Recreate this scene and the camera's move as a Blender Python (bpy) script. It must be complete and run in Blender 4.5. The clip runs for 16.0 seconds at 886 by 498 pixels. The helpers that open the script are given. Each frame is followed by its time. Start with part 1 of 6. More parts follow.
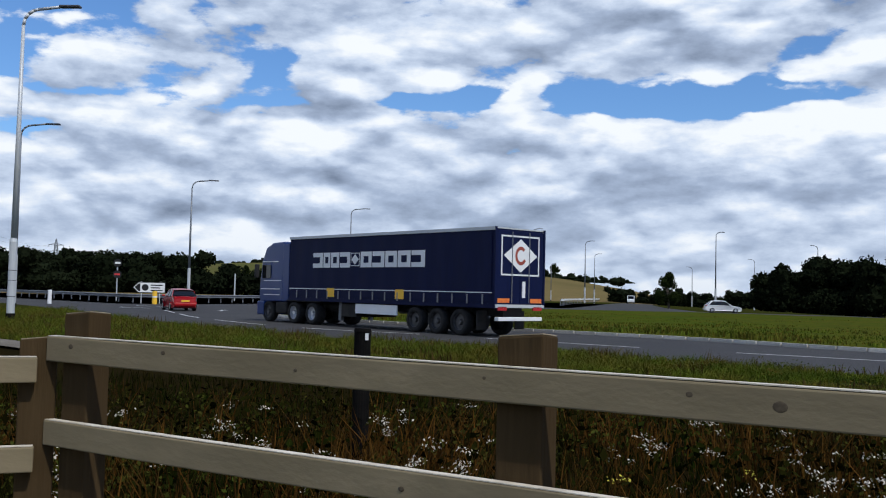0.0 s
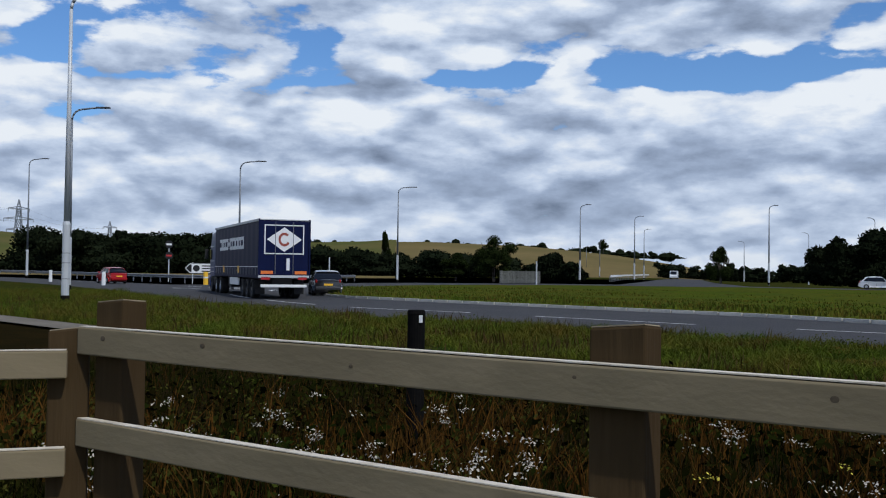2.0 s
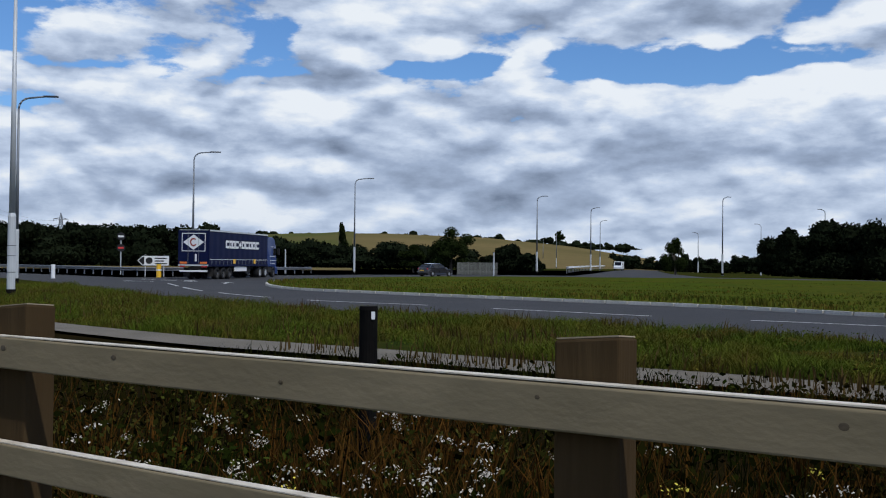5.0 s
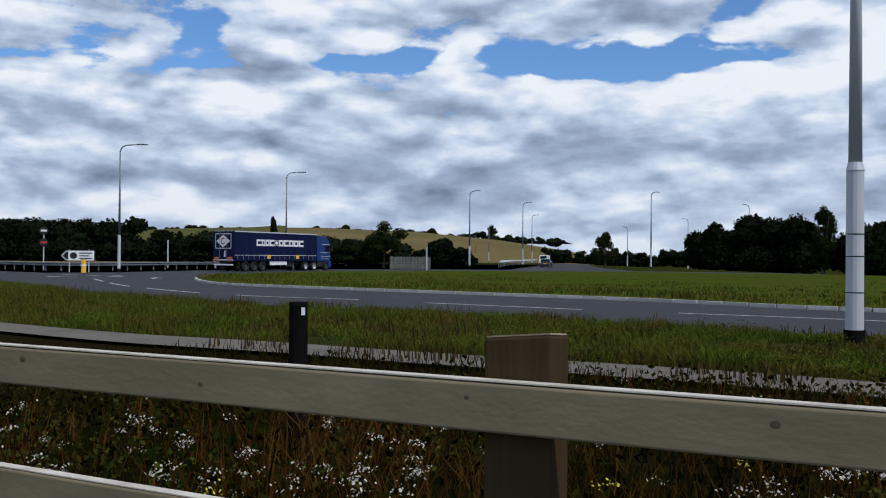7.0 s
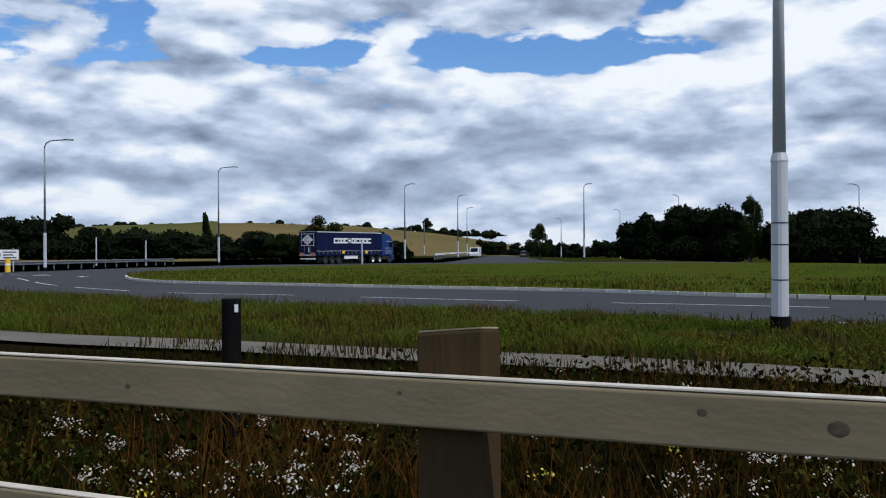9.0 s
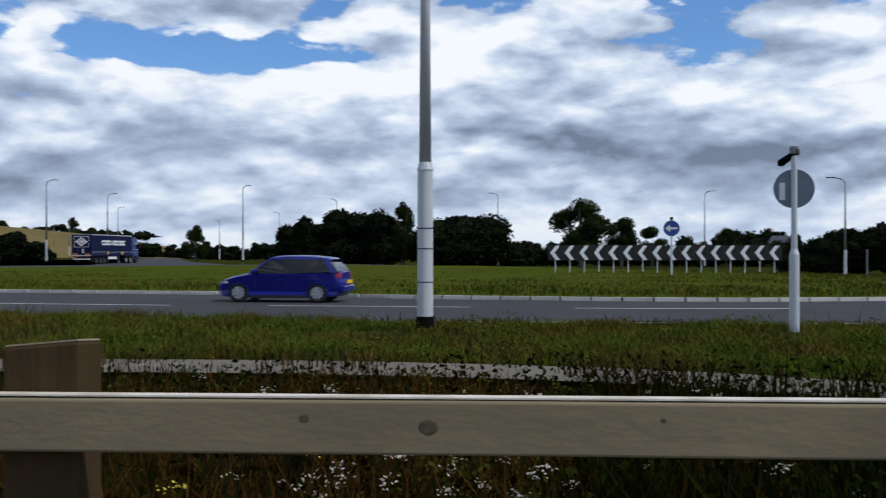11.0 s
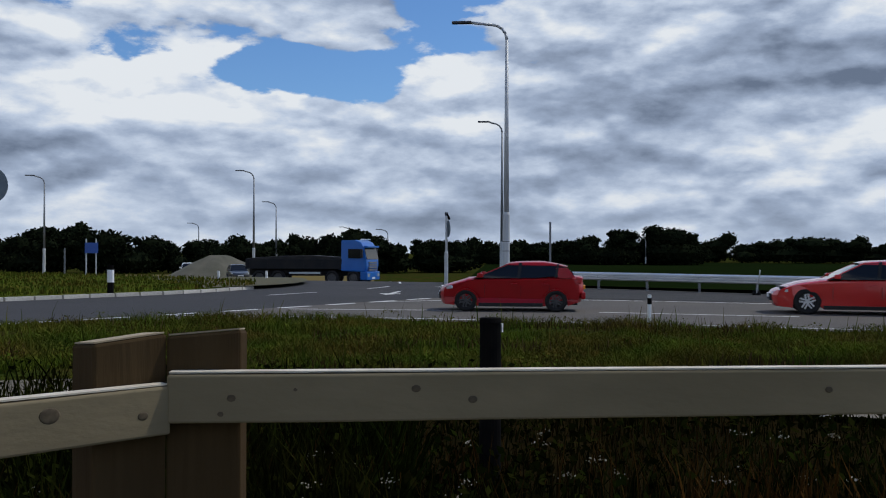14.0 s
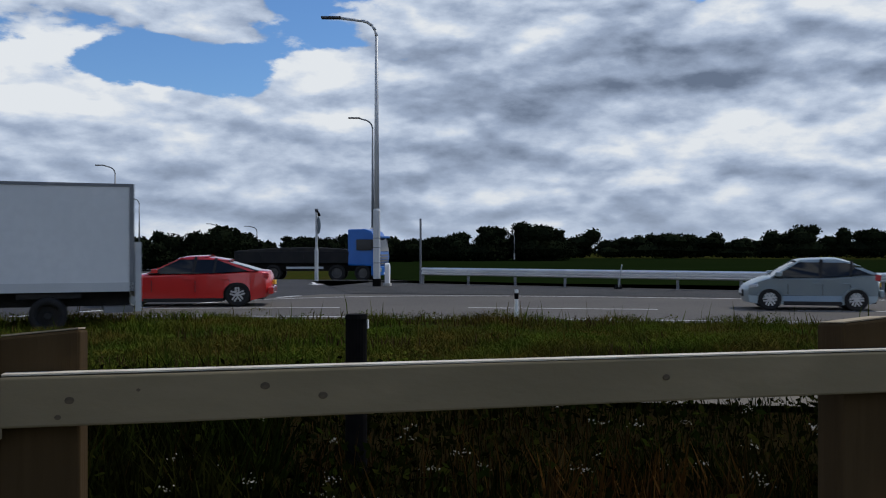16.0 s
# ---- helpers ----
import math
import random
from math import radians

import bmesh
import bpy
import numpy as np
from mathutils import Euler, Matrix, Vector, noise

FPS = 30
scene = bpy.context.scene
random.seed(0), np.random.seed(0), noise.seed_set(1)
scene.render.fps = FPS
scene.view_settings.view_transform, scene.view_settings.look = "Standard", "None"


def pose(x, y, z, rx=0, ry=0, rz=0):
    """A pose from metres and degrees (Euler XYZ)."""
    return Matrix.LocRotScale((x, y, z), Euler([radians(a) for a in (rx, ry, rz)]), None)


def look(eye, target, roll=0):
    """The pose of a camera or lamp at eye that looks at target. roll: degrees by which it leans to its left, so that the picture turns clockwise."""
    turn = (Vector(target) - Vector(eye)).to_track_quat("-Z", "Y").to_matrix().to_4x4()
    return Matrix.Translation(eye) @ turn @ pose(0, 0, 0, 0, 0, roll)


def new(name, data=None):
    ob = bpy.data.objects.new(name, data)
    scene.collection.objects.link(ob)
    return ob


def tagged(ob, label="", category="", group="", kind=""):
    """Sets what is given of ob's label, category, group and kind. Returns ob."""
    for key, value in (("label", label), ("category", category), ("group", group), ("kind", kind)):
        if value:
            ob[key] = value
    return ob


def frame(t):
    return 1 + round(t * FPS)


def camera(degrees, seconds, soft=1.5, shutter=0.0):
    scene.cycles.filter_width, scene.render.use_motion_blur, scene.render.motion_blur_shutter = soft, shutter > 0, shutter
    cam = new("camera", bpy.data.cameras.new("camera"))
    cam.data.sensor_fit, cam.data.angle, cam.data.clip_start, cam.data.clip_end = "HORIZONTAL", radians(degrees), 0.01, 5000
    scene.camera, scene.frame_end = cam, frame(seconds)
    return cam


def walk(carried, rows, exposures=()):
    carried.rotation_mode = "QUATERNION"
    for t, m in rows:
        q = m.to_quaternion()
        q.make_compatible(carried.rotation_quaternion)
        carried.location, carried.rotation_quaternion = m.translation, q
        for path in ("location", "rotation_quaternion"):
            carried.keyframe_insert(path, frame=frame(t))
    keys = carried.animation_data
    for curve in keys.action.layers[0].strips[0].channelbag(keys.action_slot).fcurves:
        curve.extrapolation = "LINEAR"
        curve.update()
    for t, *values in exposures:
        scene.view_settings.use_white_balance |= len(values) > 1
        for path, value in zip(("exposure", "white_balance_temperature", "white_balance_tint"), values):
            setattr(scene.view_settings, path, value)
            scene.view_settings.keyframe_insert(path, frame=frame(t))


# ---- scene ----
cam = camera(50.44, 16.0, soft=1.1, shutter=0.1)
walk(cam, [
    (0.0, pose(0.006, -0.689, 1.541, 92.71, 0.00, 1.21) @ pose(0, 0, 0, 0, 0, 1.37)),
    (0.5, pose(-0.010, -0.710, 1.541, 92.70, 0.00, 2.08) @ pose(0, 0, 0, 0, 0, 1.37)),
    (1.0, pose(-0.021, -0.731, 1.540, 92.11, 0.00, 2.94) @ pose(0, 0, 0, 0, 0, 1.37)),
    (1.5, pose(-0.063, -0.288, 1.555, 91.54, 0.00, 3.11) @ pose(0, 0, 0, 0, 0, 1.13)),
    (2.0, pose(-0.079, -0.297, 1.555, 91.30, 0.00, 4.06) @ pose(0, 0, 0, 0, 0, 0.75)),
    (2.5, pose(-0.085, -0.291, 1.554, 91.38, 0.00, 5.99) @ pose(0, 0, 0, 0, 0, 0.55)),
    (3.0, pose(-0.071, -0.277, 1.556, 91.44, 0.00, 4.14) @ pose(0, 0, 0, 0, 0, 0.83)),
    (3.2, pose(-0.075, -0.270, 1.556, 91.62, 0.00, 3.70) @ pose(0, 0, 0, 0, 0, 0.90)),
    (5.5, pose(-0.062, 0.071, 1.581, 90.54, 0.00, 0.41) @ pose(0, 0, 0, 0, 0, 0.37)),
    (6.0, pose(-0.054, 0.079, 1.580, 90.29, 0.00, -1.04) @ pose(0, 0, 0, 0, 0, 0.22)),
    (6.5, pose(-0.053, 0.087, 1.580, 90.01, 0.00, -2.25) @ pose(0, 0, 0, 0, 0, 0.40)),
    (7.0, pose(-0.058, 0.083, 1.582, 90.50, 0.00, -2.62) @ pose(0, 0, 0, 0, 0, 0.49)),
    (7.5, pose(-0.058, 0.086, 1.584, 90.70, 0.00, -3.97) @ pose(0, 0, 0, 0, 0, 0.48)),
    (8.0, pose(-0.054, 0.083, 1.585, 90.34, 0.00, -5.26) @ pose(0, 0, 0, 0, 0, -0.00)),
    (10.5, pose(-0.032, 0.092, 1.586, 89.63, 0.00, -14.45) @ pose(0, 0, 0, 0, 0, 0.35)),
    (11.0, pose(0.044, 0.075, 1.594, 90.19, 0.00, -27.06) @ pose(0, 0, 0, 0, 0, -0.01)),
    (11.5, pose(0.165, 0.107, 1.587, 90.57, 0.00, -44.53) @ pose(0, 0, 0, 0, 0, -0.62)),
    (12.0, pose(0.074, -0.039, 1.601, 90.22, 0.00, -62.87) @ pose(0, 0, 0, 0, 0, -0.44)),
    (12.5, pose(0.094, -0.056, 1.602, 90.28, 0.00, -70.07) @ pose(0, 0, 0, 0, 0, -0.34)),
    (13.0, pose(0.102, -0.042, 1.598, 90.25, 0.00, -72.51) @ pose(0, 0, 0, 0, 0, 0.12)),
    (13.5, pose(0.098, -0.030, 1.598, 90.09, 0.00, -72.26) @ pose(0, 0, 0, 0, 0, 0.32)),
    (14.0, pose(0.096, -0.036, 1.600, 90.19, 0.00, -73.13) @ pose(0, 0, 0, 0, 0, 0.22)),
    (14.5, pose(0.101, -0.043, 1.598, 90.24, 0.00, -75.09) @ pose(0, 0, 0, 0, 0, 0.07)),
    (15.0, pose(0.103, -0.046, 1.597, 89.98, 0.00, -76.21) @ pose(0, 0, 0, 0, 0, 0.03)),
    (15.5, pose(0.098, -0.062, 1.599, 90.07, 0.00, -78.29) @ pose(0, 0, 0, 0, 0, 0.11)),
    (16.0, pose(0.101, -0.078, 1.597, 90.00, 0.00, -80.94) @ pose(0, 0, 0, 0, 0, -0.05)),
], exposures=[(0.0, -0.12, 6200, 8), (0.5, -0.25, 6200, 8), (1.0, -0.25, 6200, 8), (2.0, -0.30, 6100, 8), (8.0, -0.25, 6100, 8), (10.5, -0.08, 6250, 8), (11.5, -0.27, 6200, 8), (12.5, -0.36, 6200, 8), (16.0, -0.41, 6250, 8)])

# ---- world and sun ----
SUN_AZ, SUN_EL = 139.0, 52.0


def sky():
    world = bpy.data.worlds.new("sky")
    scene.world = world
    world.use_nodes = True
    nt = world.node_tree
    nt.nodes.clear()
    N, L = nt.nodes.new, nt.links.new

    def math_(op, a, b=None, clamp=False):
        n = N("ShaderNodeMath")
        n.operation, n.use_clamp = op, clamp
        for i, v in enumerate((a, b)):
            if v is None:
                continue
            if isinstance(v, (int, float)):
                n.inputs[i].default_value = v
            else:
                L(v, n.inputs[i])
        return n.outputs[0]

    co = N("ShaderNodeTexCoord").outputs["Generated"]
    sep = N("ShaderNodeSeparateXYZ")
    L(co, sep.inputs[0])
    x, y, z = sep.outputs
    comb = N("ShaderNodeCombineXYZ")
    L(x, comb.inputs[0])
    L(y, comb.inputs[1])
    L(math_("MULTIPLY", z, 2.5), comb.inputs[2])

    def noise_(scale, detail, rough, distort=0.0, shift=(0, 0, 0), vec=comb.outputs[0]):
        m = N("ShaderNodeMapping")
        m.inputs["Location"].default_value = shift
        L(vec, m.inputs[0])
        n = N("ShaderNodeTexNoise")
        n.inputs["Scale"].default_value, n.inputs["Detail"].default_value = scale, detail
        n.inputs["Roughness"].default_value, n.inputs["Distortion"].default_value = rough, distort
        L(m.outputs[0], n.inputs["Vector"])
        return n.outputs["Fac"]

    az = math_("ARCTAN2", x, y)
    el = math_("ARCSINE", z)

    def opening(a, e, sa, se):
        """How far a direction lies inside one opening of the cloud cover."""
        p = math_("POWER", math_("DIVIDE", math_("SUBTRACT", az, radians(a)), radians(sa)), 2.0)
        q = math_("POWER", math_("DIVIDE", math_("SUBTRACT", el, radians(e)), radians(se)), 2.0)
        return math_("EXPONENT", math_("MULTIPLY", math_("ADD", p, q), -1.0))

    def gather(spots):
        """Sum of openings (or heaps), each of bearing, height, two widths and a strength."""
        total = None
        for a, e, sa, se, s in spots:
            g = math_("MULTIPLY", opening(a, e, sa, se), s)
            total = g if total is None else math_("ADD", total, g)
        return total

    # blue openings, and places where the cover is closed
    gaps = gather(((12.0, 11.8, 9.0, 1.3, 0.25), (-1.5, 11.7, 4.0, 1.0, 0.20), (-11.0, 13.2, 2.6, 1.8, 0.24), (-17.0, 10.7, 5.0, 1.3, 0.19), (-26.0, 13.0, 4.0, 1.4, 0.16), (-29.0, 8.6, 5.0, 1.2, 0.10),
                   (64.5, 10.4, 8.4, 1.6, 0.30), (19.0, 14.6, 2.2, 1.0, 0.16), (28.0, 15.2, 3.0, 0.9, 0.18), (42.0, 14.6, 3.5, 0.8, 0.20), (94.0, 7.0, 24.0, 8.0, -0.26), (45.0, 7.0, 14.0, 5.0, -0.18),
                   (12.0, 15.2, 14.0, 1.7, -0.16), (5.0, 6.0, 40.0, 4.0, -0.16), (-95.0, 20.0, 60.0, 30.0, -0.12), (-6.0, 13.4, 3.0, 1.0, -0.1)))
    # bright heaped heads that stand up against the blue
    heads = gather(((-10.0, 9.6, 2.4, 1.1, 0.26), (3.2, 11.1, 1.3, 0.9, 0.24), (18.2, 9.6, 3.0, 1.2, 0.22), (27.0, 12.2, 3.2, 1.7, 0.26), (8.5, 10.2, 2.6, 0.8, 0.12), (-6.5, 12.8, 2.2, 0.8, 0.2), (-2.0, 12.9, 1.6, 0.7, 0.2),
                    (-19.0, 4.2, 1.0, 0.5, 0.2), (-13.0, 4.0, 1.6, 0.7, 0.2), (25.0, 7.4, 1.7, 0.9, 0.18), (14.0, 3.6, 1.6, 0.6, 0.2), (74.0, 8.6, 3.0, 1.4, 0.2), (56.0, 8.2, 5.0, 1.2, 0.2), (101.0, 7.0, 6.0, 1.2, 0.16)))

    # the cover breaks up overhead
    clear = math_("MULTIPLY", math_("MAXIMUM", math_("SUBTRACT", z, 0.32), 0.0), 0.32)

    # and closes towards the land
    low_ = math_("ADD", 0.148, math_("MULTIPLY", math_("EXPONENT", math_("MULTIPLY", math_("MAXIMUM", z, 0.0), -13.0)), 0.24))

    def billow(scale, shift):
        """Rounded heaps: cells of a bent lattice."""
        m = N("ShaderNodeMapping")
        m.inputs["Location"].default_value = shift
        L(comb.outputs[0], m.inputs[0])
        wob = N("ShaderNodeTexNoise")
        wob.inputs["Scale"].default_value, wob.inputs["Detail"].default_value = scale * 0.9, 5.0
        L(m.outputs[0], wob.inputs["Vector"])
        bend = N("ShaderNodeMix")
        bend.data_type = "VECTOR"
        bend.inputs["Factor"].default_value = 0.9 / scale
        L(m.outputs[0], bend.inputs[4])
        L(wob.outputs["Color"], bend.inputs[5])
        v = N("ShaderNodeTexVoronoi")
        v.feature = "SMOOTH_F1"
        v.inputs["Scale"].default_value, v.inputs["Detail"].default_value = scale, 2.0
        v.inputs["Roughness"].default_value, v.inputs["Smoothness"].default_value = 0.55, 0.35
        L(bend.outputs[1], v.inputs["Vector"])
        return math_("SUBTRACT", 0.62, v.outputs["Distance"])

    def cover(dz):
        """Thickness of cloud, looking dz higher."""
        s = (0.4, 5.2, 1.0 + dz)
        c = math_("ADD", math_("MULTIPLY", noise_(2.6, 2.0, 0.5, 0.0, s), 0.42), math_("MULTIPLY", noise_(6.0, 9.0, 0.64, 0.0, s), 0.54))
        c = math_("ADD", c, math_("MULTIPLY", billow(9.0, s), 0.30))
        return math_("SUBTRACT", math_("ADD", math_("ADD", c, low_), heads), math_("ADD", gaps, clear))

    here, above = cover(0.0), cover(0.05)
    dense = N("ShaderNodeMapRange")
    dense.interpolation_type = "SMOOTHSTEP"
    L(here, dense.inputs["Value"])
    dense.inputs["From Min"].default_value, dense.inputs["From Max"].default_value = 0.46, 0.52
    # cloud colour: bright tops where it thins above, grey bases
    mixv = math_("ADD", math_("MULTIPLY", math_("SUBTRACT", above, here), 2.0), math_("MULTIPLY", noise_(1.6, 3.0, 0.5, 0.0, (7.3, 2.2, 0.7)), 0.80))
    mixv = math_("SUBTRACT", mixv, math_("MULTIPLY", heads, 1.5))
    shades = gather(((95.0, 11.4, 7.0, 3.0, 0.34), (84.0, 8.6, 5.5, 1.9, 0.30), (71.0, 14.8, 4.0, 1.2, 0.34), (60.0, 15.3, 5.0, 1.2, 0.34), (48.5, 14.6, 4.0, 1.2, 0.30), (41.5, 5.4, 8.0, 1.4, 0.30), (4.0, 4.6, 26.0, 2.0, 0.20), (8.0, 7.6, 12.0, 1.0, 0.08), (13.0, 14.4, 10.0, 0.9, 0.20),
                     (-14.0, 14.5, 4.0, 1.0, 0.12), (53.0, 10.5, 5.0, 2.0, -0.22), (66.0, 6.6, 9.0, 1.4, -0.12), (99.0, 6.2, 9.0, 1.0, -0.1)))
    mixv = math_("ADD", mixv, shades)
    ramp = N("ShaderNodeValToRGB")
    e = ramp.color_ramp.elements
    e[0].position, e[0].color = 0.14, (1.04, 1.05, 1.07, 1)
    e[1].position, e[1].color = 1.0, (0.18, 0.225, 0.32, 1)
    k = e.new(0.36)
    k.color = (0.71, 0.79, 0.94, 1)
    k = e.new(0.60)
    k.color = (0.44, 0.52, 0.68, 1)
    L(mixv, ramp.inputs[0])
    tex = N("ShaderNodeTexSky")
    tex.sky_type, tex.sun_disc = "NISHITA", False
    tex.sun_elevation, tex.sun_rotation = radians(SUN_EL), radians(SUN_AZ)
    tex.air_density, tex.dust_density, tex.ozone_density = 1.0, 0.4, 2.0
    blue = N("ShaderNodeMix")
    blue.data_type, blue.blend_type = "RGBA", "MULTIPLY"
    blue.inputs["Factor"].default_value = 1.0
    L(tex.outputs[0], blue.inputs["A"])
    blue.inputs["B"].default_value = (0.078, 0.105, 0.140, 1)
    mix = N("ShaderNodeMix")
    mix.data_type = "RGBA"
    L(dense.outputs[0], mix.inputs["Factor"])
    L(blue.outputs["Result"], mix.inputs["A"])
    L(ramp.outputs[0], mix.inputs["B"])
    # pale band low over the land
    haze = N("ShaderNodeMix")
    haze.data_type = "RGBA"
    L(math_("MULTIPLY", math_("EXPONENT", math_("MULTIPLY", math_("MAXIMUM", z, 0.0), -22.0)), 0.45), haze.inputs["Factor"])
    L(mix.outputs["Result"], haze.inputs["A"])
    haze.inputs["B"].default_value = (0.58, 0.66, 0.80, 1)
    bg = N("ShaderNodeBackground")
    bg.inputs["Strength"].default_value = 1.0
    L(haze.outputs["Result"], bg.inputs["Color"])
    out = N("ShaderNodeOutputWorld")
    L(bg.outputs[0], out.inputs[0])


sky()
sun = new("sun", bpy.data.lights.new("sun", "SUN"))
sun.data.energy, sun.data.angle, sun.data.color = 3.0, radians(0.6), (1.0, 0.93, 0.82)
sun.matrix_world = look((60 * math.sin(radians(SUN_AZ)), 60 * math.cos(radians(SUN_AZ)), 80), (0, 0, 80 - 60 * math.tan(radians(SUN_EL))))


# ---- materials ----
def mat(name, base, rough=0.7, metal=0.0, other=None, scale=6.0, amount=0.5, bump=0.0, bump_scale=60.0, fine=None, fine_scale=90.0, coat=0.0,
        island=0.0, random_=0.0, transmission=0.0, stretch=(1, 1, 1), glow=0.0, specular=0.5):
    """A surface of base colour, blotched towards other at one scale and grained towards fine at another."""
    m = bpy.data.materials.new(name)
    m.use_nodes = True
    nt = m.node_tree
    N, L = nt.nodes.new, nt.links.new
    p = nt.nodes["Principled BSDF"]
    p.inputs["Roughness"].default_value, p.inputs["Metallic"].default_value = rough, metal
    p.inputs["Coat Weight"].default_value = coat
    p.inputs["Coat Roughness"].default_value = 0.08
    p.inputs["Transmission Weight"].default_value = transmission
    p.inputs["Specular IOR Level"].default_value = specular
    if glow:
        p.inputs["Emission Color"].default_value, p.inputs["Emission Strength"].default_value = (*base, 1), glow
    col = None
    co = N("ShaderNodeTexCoord").outputs["Object"]
    mp = N("ShaderNodeMapping")
    mp.inputs["Scale"].default_value = stretch
    L(co, mp.inputs[0])
    co = mp.outputs[0]

    def layer(prev, colour, sc, amt, detail):
        n = N("ShaderNodeTexNoise")
        n.inputs["Scale"].default_value, n.inputs["Detail"].default_value = sc, detail
        L(co, n.inputs["Vector"])
        r = N("ShaderNodeMapRange")
        L(n.outputs["Fac"], r.inputs["Value"])
        r.inputs["From Min"].default_value, r.inputs["From Max"].default_value = 0.38, 0.64
        r.inputs["To Max"].default_value = amt
        x = N("ShaderNodeMix")
        x.data_type = "RGBA"
        L(r.outputs[0], x.inputs["Factor"])
        if prev is None:
            x.inputs["A"].default_value = (*base, 1)
        else:
            L(prev, x.inputs["A"])
        x.inputs["B"].default_value = (*colour, 1)
        return x.outputs["Result"]

    if other:
        col = layer(col, other, scale, amount, 5.0)
    if fine:
        col = layer(col, fine, fine_scale, 0.6, 3.0)
    if island or random_:
        src = N("ShaderNodeNewGeometry").outputs["Random Per Island"] if island else N("ShaderNodeObjectInfo").outputs["Random"]
        r = N("ShaderNodeMapRange")
        L(src, r.inputs["Value"])
        s = island or random_
        r.inputs["To Min"].default_value, r.inputs["To Max"].default_value = 1 - s, 1 + s
        h = N("ShaderNodeHueSaturation")
        L(r.outputs[0], h.inputs["Value"])
        if col is None:
            h.inputs["Color"].default_value = (*base, 1)
        else:
            L(col, h.inputs["Color"])
        col = h.outputs[0]
    if col is None:
        p.inputs["Base Color"].default_value = (*base, 1)
    else:
        L(col, p.inputs["Base Color"])
    if bump:
        n = N("ShaderNodeTexNoise")
        n.inputs["Scale"].default_value, n.inputs["Detail"].default_value = bump_scale, 6.0
        L(co, n.inputs["Vector"])
        b = N("ShaderNodeBump")
        b.inputs["Strength"].default_value, b.inputs["Distance"].default_value = bump, 0.02
        L(n.outputs["Fac"], b.inputs["Height"])
        L(b.outputs[0], p.inputs["Normal"])
    return m


M_GRASS = mat("grass_ground", (0.030, 0.042, 0.007), 0.95, other=(0.052, 0.036, 0.010), scale=0.65, amount=0.9, fine=(0.014, 0.024, 0.006), fine_scale=1.7, bump=0.6, bump_scale=8, specular=0.0)
M_ISLAND = mat("island_grass", (0.060, 0.080, 0.008), 0.95, other=(0.095, 0.072, 0.014), scale=0.12, amount=0.55, fine=(0.035, 0.055, 0.012), fine_scale=1.6, bump=0.8, bump_scale=5, specular=0.0)
M_BLADE = mat("grass_blade", (0.076, 0.106, 0.011), 0.95, other=(0.102, 0.066, 0.015), scale=0.65, amount=0.9, fine=(0.026, 0.046, 0.008), fine_scale=1.7, island=0.3, specular=0.0)
M_DRY = mat("dry_stalk", (0.052, 0.032, 0.010), 0.9, other=(0.045, 0.032, 0.010), scale=0.9, amount=0.7, island=0.45, specular=0.08)
# dry stalks of the weed strip, shade darkened into their brown
M_DRYLOW = mat("shaded_stalk", (0.036, 0.018, 0.005), 0.95, other=(0.022, 0.016, 0.004), scale=0.9, amount=0.7, island=0.45, specular=0.0)
M_DOCK = mat("rust_dock", (0.070, 0.030, 0.005), 0.95, other=(0.04, 0.024, 0.005), scale=2.0, amount=0.6, island=0.4, specular=0.05)
# weed green taken near black: the strip's deep shade is in the colour
M_WEED = mat("shaded_weed_leaf", (0.009, 0.013, 0.002), 0.95, other=(0.016, 0.010, 0.003), scale=0.8, amount=0.7, island=0.5, specular=0.0)
M_CLUMP = mat("clump_leaf", (0.034, 0.044, 0.007), 0.95, other=(0.050, 0.036, 0.010), scale=0.9, amount=0.7, island=0.45, specular=0.0)
M_PETAL = mat("white_petal", (0.46, 0.41, 0.34), 0.8, island=0.2)
M_PINK = mat("pink_petal", (0.50, 0.34, 0.34), 0.8, island=0.25)
M_YELLOW = mat("yellow_petal", (0.55, 0.46, 0.04), 0.8, island=0.2)
M_ASPHALT = mat("asphalt", (0.052, 0.052, 0.055), 0.9, other=(0.068, 0.067, 0.069), scale=0.25, amount=0.6, fine=(0.042, 0.042, 0.045), fine_scale=40, bump=0.3, bump_scale=120, specular=0.1)
M_PALE = mat("pale_asphalt", (0.128, 0.115, 0.104), 0.9, other=(0.10, 0.092, 0.084), scale=0.3, amount=0.7, fine=(0.09, 0.086, 0.082), fine_scale=40, bump=0.3, bump_scale=120, specular=0.1)
M_DARKTAR = mat("dark_tarmac", (0.050, 0.050, 0.052), 0.9, other=(0.075, 0.072, 0.07), scale=0.5, amount=0.7, fine=(0.03, 0.03, 0.03), fine_scale=50, bump=0.4, bump_scale=90, specular=0.1)
M_PATH = mat("gravel_path", (0.185, 0.16, 0.125), 0.95, other=(0.12, 0.105, 0.078), scale=0.8, amount=0.7, fine=(0.13, 0.12, 0.10), fine_scale=30, bump=0.6, bump_scale=60, specular=0.2)
M_KERB = mat("kerb_concrete", (0.60, 0.57, 0.52), 0.85, other=(0.33, 0.32, 0.29), scale=1.5, amount=0.6, fine=(0.28, 0.27, 0.25), fine_scale=40, random_=0.12)
M_LINE = mat("road_paint", (0.72, 0.72, 0.70), 0.7, other=(0.45, 0.45, 0.44), scale=2.0, amount=0.5)
